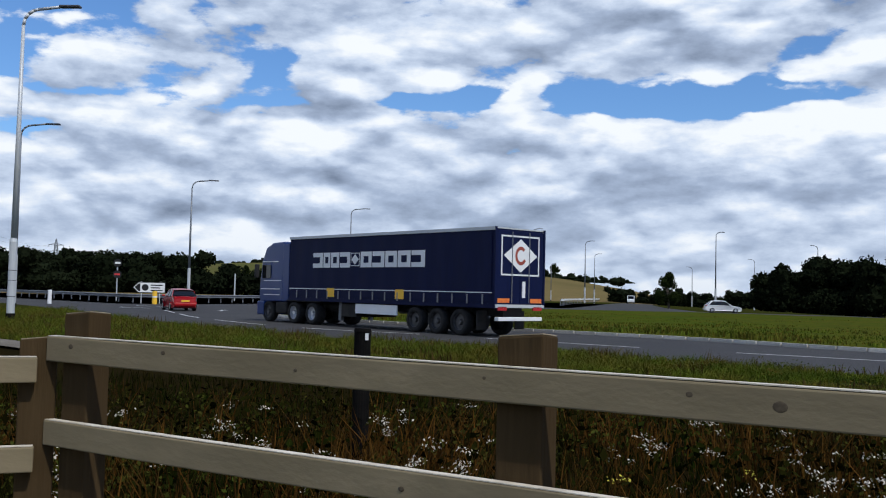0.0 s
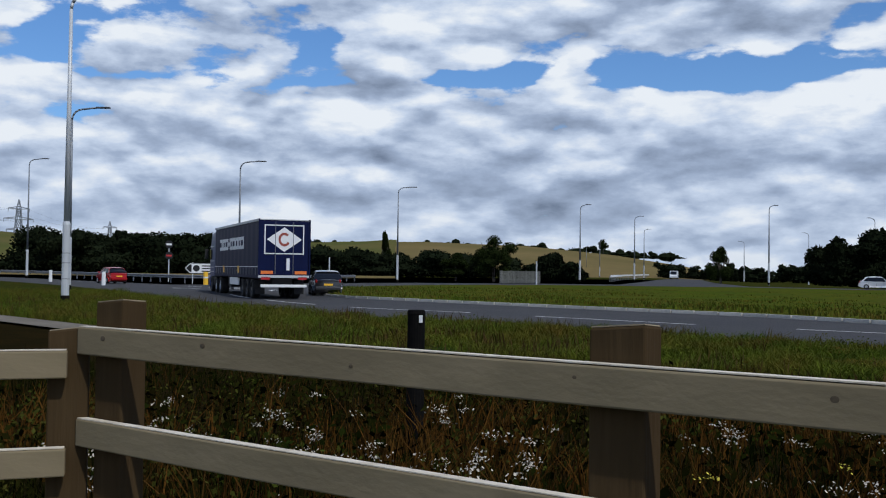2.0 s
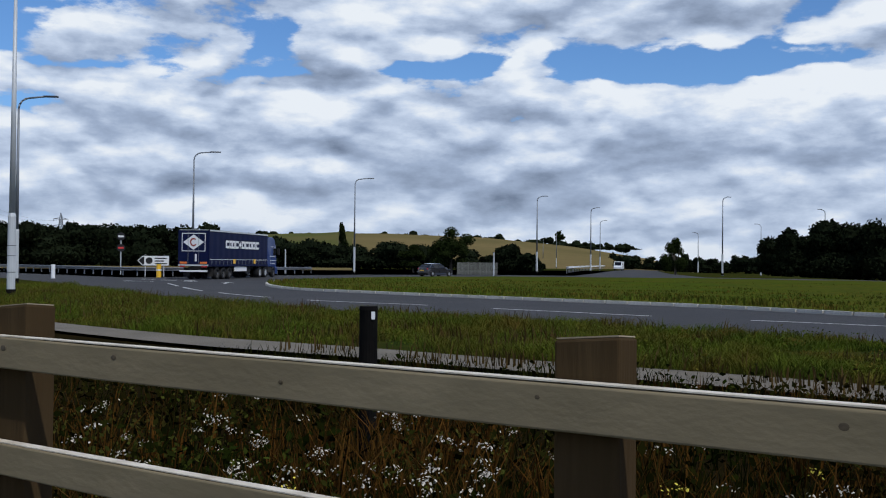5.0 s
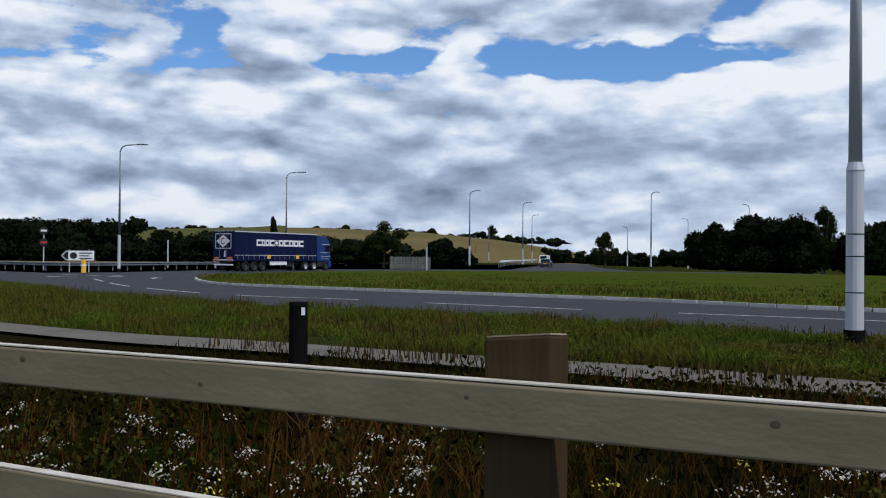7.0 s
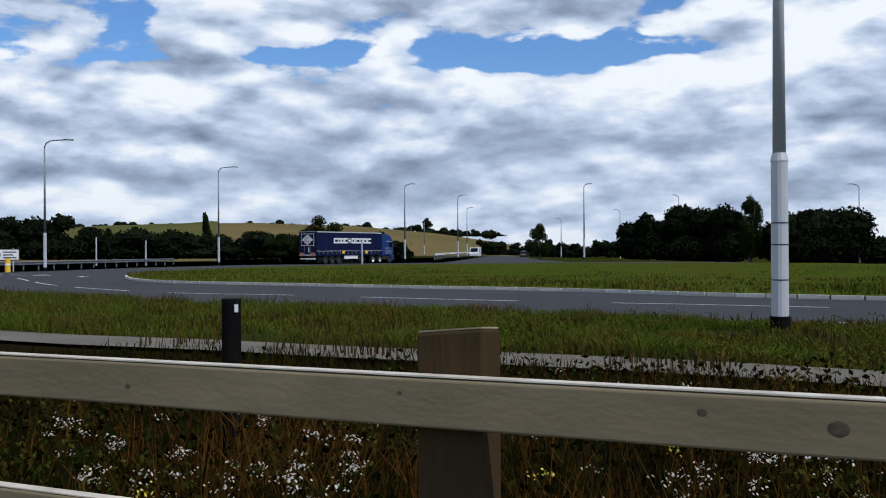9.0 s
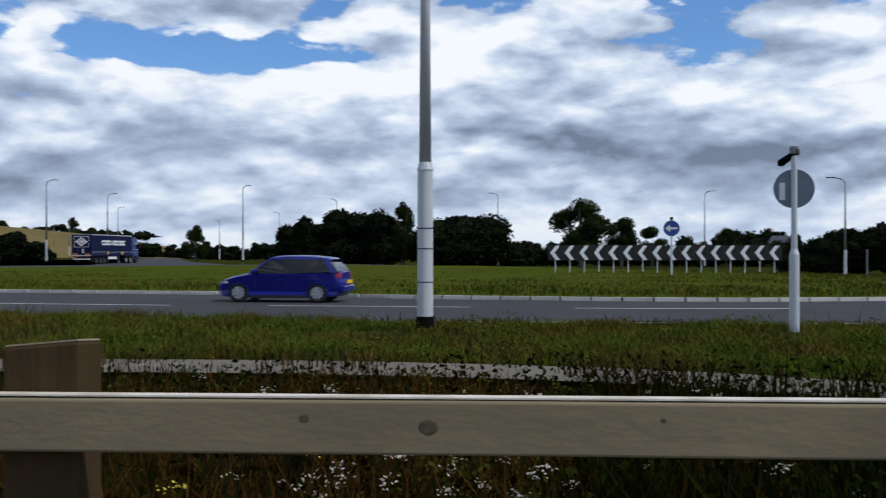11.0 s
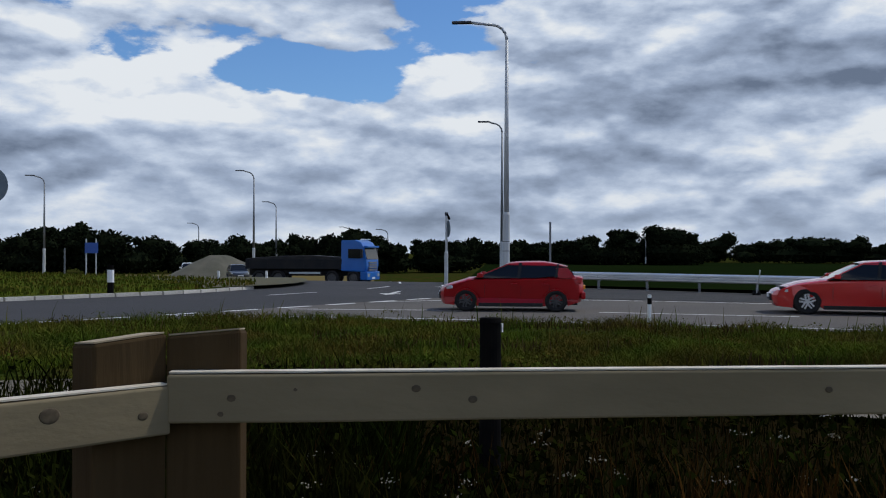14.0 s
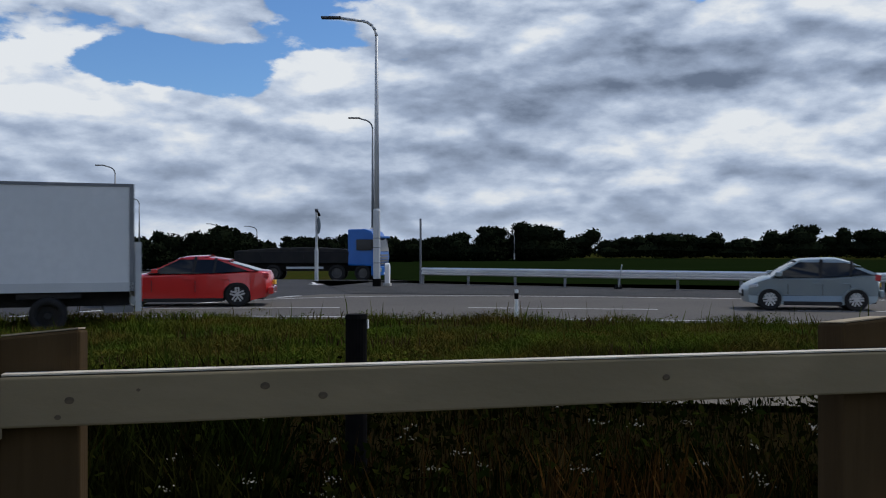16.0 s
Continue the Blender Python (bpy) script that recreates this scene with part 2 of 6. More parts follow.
M_WOOD = mat("fence_timber", (0.255, 0.208, 0.132), 0.95, other=(0.165, 0.134, 0.082), scale=3.2, amount=0.65, fine=(0.20, 0.164, 0.103), fine_scale=13, bump=0.1, bump_scale=50, stretch=(0.45, 1.0, 1.0), specular=0.04)
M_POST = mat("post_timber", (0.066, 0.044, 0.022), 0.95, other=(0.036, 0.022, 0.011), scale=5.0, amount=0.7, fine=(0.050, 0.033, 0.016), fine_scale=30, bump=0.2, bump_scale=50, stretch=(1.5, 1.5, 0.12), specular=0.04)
# pale timber for upward faces: sunlight from above put into the colour
M_RAILLIT = mat("sunlit_rail_top", (0.68, 0.62, 0.52), 0.85, other=(0.36, 0.30, 0.22), scale=9, amount=0.6, specular=0.2)
M_POSTTOP = mat("sunlit_post_top", (0.40, 0.33, 0.23), 0.9, other=(0.27, 0.21, 0.14), scale=9, amount=0.6, specular=0.1)
# soil under the weeds, its brown darkened to stand for shade
M_SOIL = mat("shaded_weedy_soil", (0.013, 0.010, 0.004), 0.95, other=(0.022, 0.014, 0.005), scale=1.2, amount=0.7, fine=(0.008, 0.008, 0.003), fine_scale=14, bump=0.5, bump_scale=10, specular=0.0)
M_KNOT = mat("timber_knot", (0.060, 0.044, 0.026), 0.95, other=(0.12, 0.092, 0.058), scale=60, amount=0.8)
M_STEEL = mat("galvanised_steel", (0.52, 0.54, 0.56), 0.5, 0.15, other=(0.45, 0.47, 0.49), scale=1.2, amount=0.6, fine=(0.5, 0.52, 0.54), fine_scale=25)
M_BEAM = mat("rail_steel", (0.70, 0.72, 0.74), 0.32, 0.75, other=(0.56, 0.58, 0.60), scale=1.0, amount=0.6)
M_COLUMN = mat("column_grey", (0.20, 0.215, 0.24), 0.55, 0.3, other=(0.15, 0.165, 0.185), scale=1.0, amount=0.6)
M_STEELDARK = mat("weathered_steel", (0.17, 0.18, 0.20), 0.6, 0.5, other=(0.24, 0.25, 0.27), scale=2, amount=0.6)
M_HEAD = mat("lantern_grey", (0.06, 0.065, 0.075), 0.5, 0.2, other=(0.09, 0.09, 0.10), scale=6)
M_BLACK = mat("black_plastic", (0.006, 0.006, 0.006), 0.9, other=(0.011, 0.010, 0.009), scale=8, amount=0.6, specular=0.02)
M_SIGNBACK = mat("grey_sign_back", (0.16, 0.20, 0.24), 0.55, 0.3, other=(0.12, 0.15, 0.18), scale=3, amount=0.5)
M_WHITE = mat("white_paint", (0.78, 0.79, 0.80), 0.45, other=(0.68, 0.69, 0.70), scale=1.5, amount=0.4)
M_SIGNWHITE = mat("sign_white", (0.76, 0.77, 0.78), 0.5, other=(0.66, 0.67, 0.68), scale=3, amount=0.4)
M_SIGNBLACK = mat("sign_black", (0.018, 0.018, 0.02), 0.5, other=(0.03, 0.03, 0.03), scale=3, amount=0.4, specular=0.2)
M_SIGNBLUE = mat("sign_blue", (0.012, 0.06, 0.28), 0.5, other=(0.014, 0.05, 0.23), scale=4, amount=0.4)
M_RED = mat("sign_red", (0.55, 0.03, 0.03), 0.5, other=(0.45, 0.03, 0.03), scale=4, amount=0.4)
M_AMBER = mat("bollard_yellow", (0.85, 0.50, 0.03), 0.5, other=(0.75, 0.43, 0.03), scale=4, amount=0.4)
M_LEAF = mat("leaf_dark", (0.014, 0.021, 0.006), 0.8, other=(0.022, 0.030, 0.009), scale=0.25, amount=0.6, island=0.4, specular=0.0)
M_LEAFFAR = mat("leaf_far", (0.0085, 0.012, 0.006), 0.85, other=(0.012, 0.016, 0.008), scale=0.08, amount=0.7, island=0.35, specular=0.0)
M_BARK = mat("bark", (0.075, 0.06, 0.045), 0.95, other=(0.045, 0.035, 0.03), scale=6, amount=0.6, bump=0.6, bump_scale=20)
M_FIELD = mat("stubble_field", (0.185, 0.140, 0.062), 0.95, other=(0.115, 0.10, 0.038), scale=0.012, amount=0.8, fine=(0.15, 0.115, 0.052), fine_scale=0.3, specular=0.0)
M_MEADOW = mat("pasture", (0.085, 0.092, 0.028), 0.95, other=(0.13, 0.105, 0.042), scale=0.02, amount=0.8, fine=(0.09, 0.10, 0.035), fine_scale=0.3, specular=0.0)
M_CROP = mat("green_crop", (0.0065, 0.0125, 0.003), 0.95, other=(0.009, 0.015, 0.004), scale=0.03, amount=0.7, fine=(0.007, 0.013, 0.004), fine_scale=0.5, specular=0.0)
M_GRAVEL = mat("gravel_heap", (0.070, 0.068, 0.046), 0.95, other=(0.11, 0.10, 0.075), scale=0.6, amount=0.7, bump=0.6, bump_scale=10)
M_FENCEGREY = mat("grey_boards", (0.16, 0.165, 0.15), 0.9, other=(0.11, 0.11, 0.10), scale=3, amount=0.6, random_=0.2)
M_TYRE = mat("tyre_rubber", (0.016, 0.016, 0.017), 0.8, other=(0.03, 0.029, 0.028), scale=8, amount=0.5, specular=0.2)
M_RIM = mat("alloy_rim", (0.62, 0.63, 0.65), 0.35, 0.8, other=(0.5, 0.5, 0.52), scale=9, amount=0.4)
M_DARKRIM = mat("dull_rim", (0.09, 0.09, 0.095), 0.5, 0.5, other=(0.05, 0.05, 0.05), scale=9, amount=0.5)
M_GLASS = mat("car_glass", (0.010, 0.011, 0.013), 0.05, other=(0.016, 0.017, 0.02), scale=2, amount=0.3, specular=0.4)
M_TRIM = mat("dark_trim", (0.018, 0.018, 0.02), 0.6, other=(0.035, 0.034, 0.033), scale=5, amount=0.5, specular=0.2)
M_CHASSIS = mat("chassis_black", (0.02, 0.02, 0.021), 0.75, other=(0.05, 0.045, 0.04), scale=2.5, amount=0.5, specular=0.2)
M_CHROME = mat("chrome", (0.75, 0.76, 0.78), 0.2, 1.0, other=(0.6, 0.6, 0.62), scale=6, amount=0.3)
M_LAMPGLASS = mat("headlamp_glass", (0.62, 0.66, 0.70), 0.12, 0.3, other=(0.4, 0.42, 0.45), scale=12, amount=0.5, coat=0.8)
M_TAIL = mat("tail_lamp", (0.42, 0.02, 0.025), 0.25, other=(0.3, 0.015, 0.02), scale=10, amount=0.4, coat=0.6)
M_ORANGE = mat("marker_board", (0.75, 0.22, 0.03), 0.5, other=(0.6, 0.05, 0.03), scale=5, amount=0.5)
M_BLUECURTAIN = mat("blue_curtain", (0.0032, 0.0068, 0.040), 0.55, other=(0.0045, 0.0095, 0.050), scale=0.8, amount=0.6, fine=(0.003, 0.006, 0.034), fine_scale=5, bump=0.15, bump_scale=3, stretch=(1, 1, 0.2), specular=0.12)
M_BLUECAB = mat("cab_blue", (0.008, 0.032, 0.15), 0.35, other=(0.007, 0.028, 0.13), scale=1.5, amount=0.4, coat=0.3, specular=0.3)
M_CABLIGHT = mat("cab_bright_blue", (0.012, 0.125, 0.46), 0.35, other=(0.010, 0.10, 0.38), scale=1.5, amount=0.4, coat=0.3, specular=0.3)
M_CARBLUE = mat("car_blue", (0.007, 0.011, 0.19), 0.3, 0.0, other=(0.006, 0.009, 0.15), scale=2, amount=0.4, coat=0.45, specular=0.25)
M_CARRED = mat("car_red", (0.34, 0.006, 0.010), 0.3, 0.0, other=(0.28, 0.005, 0.008), scale=2, amount=0.4, coat=0.35, specular=0.25)
M_CARRED2 = mat("car_bright_red", (0.55, 0.02, 0.018), 0.25, 0.1, other=(0.46, 0.016, 0.015), scale=2, amount=0.4, coat=1.0)
M_SILVER = mat("car_silver", (0.27, 0.33, 0.36), 0.35, 0.3, other=(0.23, 0.28, 0.31), scale=2, amount=0.4, coat=0.5)
M_CARDARK = mat("car_dark", (0.025, 0.025, 0.028), 0.3, 0.2, other=(0.04, 0.04, 0.042), scale=2, amount=0.4, coat=1.0)
M_VANWHITE = mat("van_white", (0.76, 0.77, 0.78), 0.35, other=(0.66, 0.67, 0.68), scale=1.2, amount=0.4, coat=0.4)
M_BOXWHITE = mat("box_panel", (0.66, 0.68, 0.70), 0.5, other=(0.58, 0.60, 0.62), scale=0.7, amount=0.5, fine=(0.6, 0.62, 0.64), fine_scale=6)
M_TIPPER = mat("tipper_grey", (0.012, 0.013, 0.016), 0.6, 0.1, other=(0.024, 0.023, 0.022), scale=1.2, amount=0.6, specular=0.2)
M_HIVIS = mat("reflective_yellow", (0.62, 0.72, 0.06), 0.5, other=(0.5, 0.6, 0.05), scale=5, amount=0.4)
M_PYLON = mat("pylon_steel", (0.25, 0.27, 0.30), 0.6, 0.4, other=(0.2, 0.22, 0.25), scale=1)


# ---- building helpers ----
def part(name, bm, material, parent=None, label="", smooth=False, bevel=0.0, mats=()):
    """Links a bmesh as one mesh object, under parent if given."""
    me = bpy.data.meshes.new(name)
    bmesh.ops.recalc_face_normals(bm, faces=bm.faces)
    bm.to_mesh(me)
    bm.free()
    me.materials.append(material)
    for m in mats:
        me.materials.append(m)
    if smooth:
        me.polygons.foreach_set("use_smooth", [True] * len(me.polygons))
    ob = new(name, me)
    if parent:
        ob.parent = parent
    if label:
        ob["label"] = label
    if bevel:
        b = ob.modifiers.new("edges", "BEVEL")
        b.width, b.segments, b.limit_method = bevel, 2, "ANGLE"
    return ob


def thing(name, m, label, category, group="", kind=""):
    ob = new(name)
    ob.matrix_basis = m
    return tagged(ob, label, category, group, kind)


def raw(name, verts, faces, material, parent=None, label="", smooth=False, mats=(), index=None):
    me = bpy.data.meshes.new(name)
    me.from_pydata([tuple(v) for v in verts], [], [tuple(f) for f in faces])
    me.materials.append(material)
    for m in mats:
        me.materials.append(m)
    if index is not None:
        me.polygons.foreach_set("material_index", index)
    if smooth:
        me.polygons.foreach_set("use_smooth", [True] * len(me.polygons))
    me.update()
    ob = new(name, me)
    if parent:
        ob.parent = parent
    if label:
        ob["label"] = label
    return ob


def box(bm, x0, x1, y0, y1, z0, z1, m=None):
    m = m or Matrix()
    v = [bm.verts.new(m @ Vector(p)) for p in ((x0, y0, z0), (x1, y0, z0), (x1, y1, z0), (x0, y1, z0), (x0, y0, z1), (x1, y0, z1), (x1, y1, z1), (x0, y1, z1))]
    for f in ((3, 2, 1, 0), (4, 5, 6, 7), (0, 1, 5, 4), (1, 2, 6, 5), (2, 3, 7, 6), (3, 0, 4, 7)):
        bm.faces.new([v[i] for i in f])
    return bm


def tube(bm, a, b, r0, r1=None, n=10, caps=True):
    """A tapered round bar from a to b."""
    a, b = Vector(a), Vector(b)
    r1 = r0 if r1 is None else r1
    q = (b - a).to_track_quat("Z", "Y")
    rings = [[bm.verts.new(p + q @ Vector((r * math.cos(2 * math.pi * i / n), r * math.sin(2 * math.pi * i / n), 0))) for i in range(n)] for p, r in ((a, r0), (b, r1))]
    for i in range(n):
        bm.faces.new((rings[0][i], rings[0][(i + 1) % n], rings[1][(i + 1) % n], rings[1][i]))
    if caps:
        bm.faces.new(rings[0][::-1])
        bm.faces.new(rings[1])
    return bm


def prism(bm, outline, y0, y1, taper=None):
    """An outline in x and z carried from y0 to y1; taper(z) narrows it."""
    taper = taper or (lambda x, z: 1.0)
    rows = [[bm.verts.new((x, y * taper(x, z), z)) for x, z in outline] for y in (y0, y1)]
    n = len(outline)
    for i in range(n):
        bm.faces.new((rows[0][i], rows[0][(i + 1) % n], rows[1][(i + 1) % n], rows[1][i]))
    caps = [bm.faces.new(rows[0][::-1]), bm.faces.new(rows[1])]
    bmesh.ops.triangulate(bm, faces=caps)
    return bm


def gz(x):
    """The land's height: it falls away beyond the junction."""
    s = min(max((x - 46) / 26, 0), 1)
    return -1.1 * s * s * (3 - 2 * s)


def at_az(az, d):
    return d * math.sin(radians(az)), d * math.cos(radians(az))


def flat(name, outline, z, material, cuts=(), thick=0.0, holes=None):
    """A ground sheet of the outline, laid on the land."""
    bm = bmesh.new()
    vs = [bm.verts.new((x, y, 0)) for x, y in outline]
    f = bm.faces.new(vs)
    bmesh.ops.triangulate(bm, faces=[f])
    for x in (46, 49, 52, 55, 58, 61, 64, 67, 70, 72, *cuts):
        bmesh.ops.bisect_plane(bm, geom=bm.verts[:] + bm.edges[:] + bm.faces[:], plane_co=(x, 0, 0), plane_no=(1, 0, 0))
    for v in bm.verts:
        v.co.z = gz(v.co.x) + z
    for f in bm.faces:
        if f.normal.z < 0:
            f.normal_flip()
    me = bpy.data.meshes.new(name)
    bm.to_mesh(me)
    bm.free()
    me.materials.append(material)
    return new(name, me)


def smooth_line(points, step):
    """Evenly spaced points along a rounded way through points."""
    p = [Vector((*q, 0)) for q in points]
    p = [p[0] * 2 - p[1], *p, p[-1] * 2 - p[-2]]
    fine = []
    for i in range(1, len(p) - 2):
        for k in range(24):
            t = k / 24
            a, b, c, d = p[i - 1:i + 3]
            fine.append(0.5 * (2 * b + (c - a) * t + (2 * a - 5 * b + 4 * c - d) * t * t + (3 * b - a - 3 * c + d) * t ** 3))
    fine.append(p[-2])
    out, left = [fine[0]], step
    for a, b in zip(fine, fine[1:]):
        while (b - a).length >= left:
            a = a + (b - a).normalized() * left
            out.append(a)
            left = step
        left -= (b - a).length
    return [(v.x, v.y) for v in out]


# ---- ground and roads ----
NEAR_EDGE = smooth_line([(-110, 146), (-60, 98), (-36, 72), (-24, 56), (-17, 46), (-12, 38.5), (-6, 31.8), (0, 26.6), (5.5, 22.2), (11.2, 17.9), (15.0, 15.3), (18.4, 13.2), (20.2, 10), (20.8, 5.3), (20.8, -2), (20.2, -20), (19, -60), (18, -130)], 1.0)
ISLAND = smooth_line([(36, 19.3), (31.5, 19.5), (28, 20.5), (21, 23.4), (13.2, 29.8), (8.6, 35.2), (2.0, 40.6), (-5, 46.6), (-9.7, 51.5), (-12.6, 59), (-13.8, 67), (-13.2, 77), (-10, 87), (-4, 95), (6, 102), (20, 104), (36, 99), (50, 88), (58, 72), (58, 56), (52, 41), (44, 27), (39.5, 20.5), (37, 19.2)], 1.0)
RING_FAR = [(19, -130), (32.5, -130)]


def ground():
    xs = [-1500, -700, -300, -120, -60, 0, 30, 46, 49, 52, 55, 58, 61, 64, 67, 70, 72, 120, 300, 700, 1500]
    ys = [-1500, -500, -150, -50, 0, 50, 150, 500, 1500]
    verts = [(x, y, gz(x) - 0.05) for x in xs for y in ys]
    n = len(ys)
    faces = [(i * n + j, (i + 1) * n + j, (i + 1) * n + j + 1, i * n + j + 1) for i in range(len(xs) - 1) for j in range(n - 1)]
    tagged(raw("ground", verts, faces, M_GRASS), "rough mown grass land around the junction", "ground", kind="structure")

    road = NEAR_EDGE[:] + [(31, -130), (31, -25), (31.6, -7), (32.4, 1), (33, 8.6), (39, 11), (47, 14.5), (60, 20), (80, 31), (120, 55), (150, 75), (142, 92), (104, 66), (78, 54), (72, 66), (70, 82), (60, 99), (44, 113),
                           (30, 119), (34, 158), (44, 218), (62, 300), (54, 302), (34, 220), (22, 160), (14, 123), (4, 121), (-12, 112), (-21, 98), (-25, 85), (-29.5, 80), (-45, 95), (-72, 122), (-116, 158)]
    tagged(flat("road", road, 0.0, M_ASPHALT), "grey asphalt carriageway of a wide roundabout", "road", kind="structure")
    pale = [p for p in NEAR_EDGE if p[1] < 13.4] + [(30.9, -130), (30.9, -25), (31.5, -7), (32.3, 1), (32.2, 9.3), (27.5, 11.2), (23, 12.6)]
    tagged(flat("road_entry", pale, 0.006, M_PALE), "pale worn asphalt of the approach road", "road", kind="structure")
    dark = [(33, 8.6), (39, 11), (44, 10.4), (41.5, 4.5), (38.6, -2), (36, -9), (33.5, -30), (32.5, -130), (31, -130), (31, -25), (31.6, -7), (32.4, 1)]
    tagged(flat("verge_tarmac", dark, 0.012, M_DARKTAR), "dark tarmac strip behind the far kerb", "pavement", kind="structure")
    path = smooth_line([(-60, 62), (-24, 34), (-7.5, 20.2), (-2.3, 16.9), (0.6, 15.0), (3.8, 13.2), (6.4, 11.3), (8.8, 8.9), (10.4, 5.5), (11, 0), (10.8, -8), (10, -30)], 1.5)
    inner = [(x * 0.90 - 0.2, y * 0.90) for x, y in path]
    tagged(flat("footpath", path + inner[::-1], 0.06, M_PATH), "narrow gravel footpath edged with weeds", "path", kind="structure")
    # the island: a low grass mound
    cx, cy = 22.0, 60.0
    rings = []
    for k in (1.0, 0.965, 0.90, 0.80, 0.65, 0.45, 0.2):
        h = 0.12 + 0.20 * (1 - k) ** 0.6 if k < 1 else 0.1
        rings.append([(cx + (x - cx) * k, cy + (y - cy) * k, gz(cx + (x - cx) * k) + h + 0.06 * noise.noise((x * 0.2, y * 0.2, k * 9))) for x, y in ISLAND])
    verts = [p for r in rings for p in r] + [(cx, cy, 0.32)]
    n = len(ISLAND)
    faces = [(r * n + i, r * n + (i + 1) % n, (r + 1) * n + (i + 1) % n, (r + 1) * n + i) for r in range(len(rings) - 1) for i in range(n)]
    faces += [((len(rings) - 1) * n + i, (len(rings) - 1) * n + (i + 1) % n, len(verts) - 1) for i in range(n)]
    tagged(raw("island", verts, faces, M_ISLAND, smooth=True), "grassy roundabout island, a low green and brown mound", "island", kind="structure")
    # brown grass tongue where the far road leaves the island
    tongue = smooth_line([(33, 19.8), (38, 18.8), (44, 20.5), (51, 25), (57, 31), (52, 36), (44, 30), (37, 23)], 1.0)
    tagged(flat("grass_tongue", tongue, 0.16, mat("brown_grass", (0.060, 0.044, 0.012), 0.95, other=(0.040, 0.044, 0.010), scale=0.4, amount=0.7, fine=(0.06, 0.06, 0.02), fine_scale=3)), "brownish mown grass beside the exit road", "grass", kind="structure")
    # sheet below the weeds whose colour carries the shade between them
    tagged(flat("weed_bed", inner + [(8, -30), (2.6, -4), (2.4, -0.75), (1.8, 1.0), (0.2, 2.05), (-1.6, 3.0), (-8, 4.5), (-40, 30)], 0.0, M_SOIL), "weedy soil between fence and footpath, darkened as in shade", "soil", kind="structure")
    # verge between path and road
    verge = [p for p in NEAR_EDGE if -110 < p[1] < 140]
    side = [(x, y) for x, y in path]
    low = [(x - 0.25, y - 0.12) for x, y in verge]
    tagged(flat("verge", low + side[::-1], 0.03, M_GRASS), "grass verge between footpath and road", "grass", kind="structure")


ground()


def kerbs():
    """Kerb stones in a row along a line, each an object on shared mesh data."""
    me = None
    for name, line, z in (("kerb_island", [p for p in ISLAND if p[1] < 68 and p[0] < 37], 0.0),):
        root = tagged(new(name), "pale concrete kerb stones round the grass island", "kerb", kind="structure")
        bm = box(bmesh.new(), -0.465, 0.465, -0.09, 0.09, -0.05, 0.125)
        bmesh.ops.bevel(bm, geom=bm.edges[:], offset=0.02, segments=1)
        me = bpy.data.meshes.new("kerb_stone")
        bm.to_mesh(me)
        bm.free()
        me.materials.append(M_KERB)
        for (x0, y0), (x1, y1) in zip(line, line[1:]):
            o = new("kerb_stone", me)
            o.parent = root
            o.matrix_basis = pose((x0 + x1) / 2, (y0 + y1) / 2, z + gz(x0), 0, 0, math.degrees(math.atan2(y1 - y0, x1 - x0)))


def dashes(name, line, start, on, off, width, z=0.012, label="white painted road line"):
    root = tagged(new(name), label, "road marking", kind="structure")
    pts = smooth_line(line, 0.25)
    i = int(start / 0.25)
    while i + int(on / 0.25) < len(pts):
        seg = pts[i:i + int(on / 0.25) + 1]
        verts, n = [], len(seg)
        for k, (x, y) in enumerate(seg):
            a, b = seg[max(k - 1, 0)], seg[min(k + 1, n - 1)]
            d = Vector((b[1] - a[1], a[0] - b[0])).normalized() * width / 2
            verts += [(x + d.x, y + d.y, gz(x) + z), (x - d.x, y - d.y, gz(x) + z)]
        raw("dash", verts, [(2 * k, 2 * k + 1, 2 * k + 3, 2 * k + 2) for k in range(n - 1)], M_LINE, root)
        i += int((on + off) / 0.25)


CENTRE = [(-20, 62), (-13.5, 47.5), (-7.0, 38.2), (-2.1, 34.8), (0.9, 32.4), (6.4, 28.2), (10, 26.0), (17.3, 20.9), (24, 17.5)]
dashes("lane_line", CENTRE, 1.0, 6.0, 3.0, 0.13)
dashes("give_way_line", [(9.5, 19.6), (11.4, 18.3), (13.8, 16.7), (17.3, 14.7), (21.5, 13.0), (27.2, 11.0), (31.5, 9.6)], 0.5, 1.4, 0.7, 0.22)
dashes("edge_line", [(20.4, 13.0), (21.35, 8), (21.5, 5.3), (21.5, -2), (21.0, -20), (19.7, -60)], 0.0, 12.0, 0.5, 0.12)
dashes("approach_lane_line", [(23.8, 11.6), (24.9, 6.5), (25.3, 3.5), (25.3, -1.5), (25.2, -20), (24.6, -60)], 0.0, 5.0, 3.5, 0.12)
dashes("far_edge_line", [(28.2, 10.6), (30.4, 8.0), (31.6, 5.0), (31.7, 0.8), (30.9, -7), (30.4, -25), (30.2, -60)], 0.0, 9.0, 0.4, 0.14)
dashes("exit_line", [(-26, 74), (-22, 70), (-19, 66)], 0.0, 2.5, 1.0, 0.2)
dashes("exit_lane_line", [(31, 16.0), (38, 14.8), (46, 16.2), (60, 23)], 0.0, 3.0, 4.0, 0.13)


def arrow(x, y, rz):
    bm = bmesh.new()
    for poly in (((-1.6, -0.08), (0.6, -0.08), (0.6, 0.08), (-1.6, 0.08)), ((0.6, -0.45), (1.6, 0.0), (0.6, 0.45))):
        bm.faces.new([bm.verts.new((px, py, 0.012)) for px, py in poly])
    o = part("road_arrow", bm, M_LINE)
    o.matrix_basis = pose(x, y, gz(x), 0, 0, rz)
    return tagged(o, "worn white lane arrow painted on asphalt", "road marking", kind="structure")


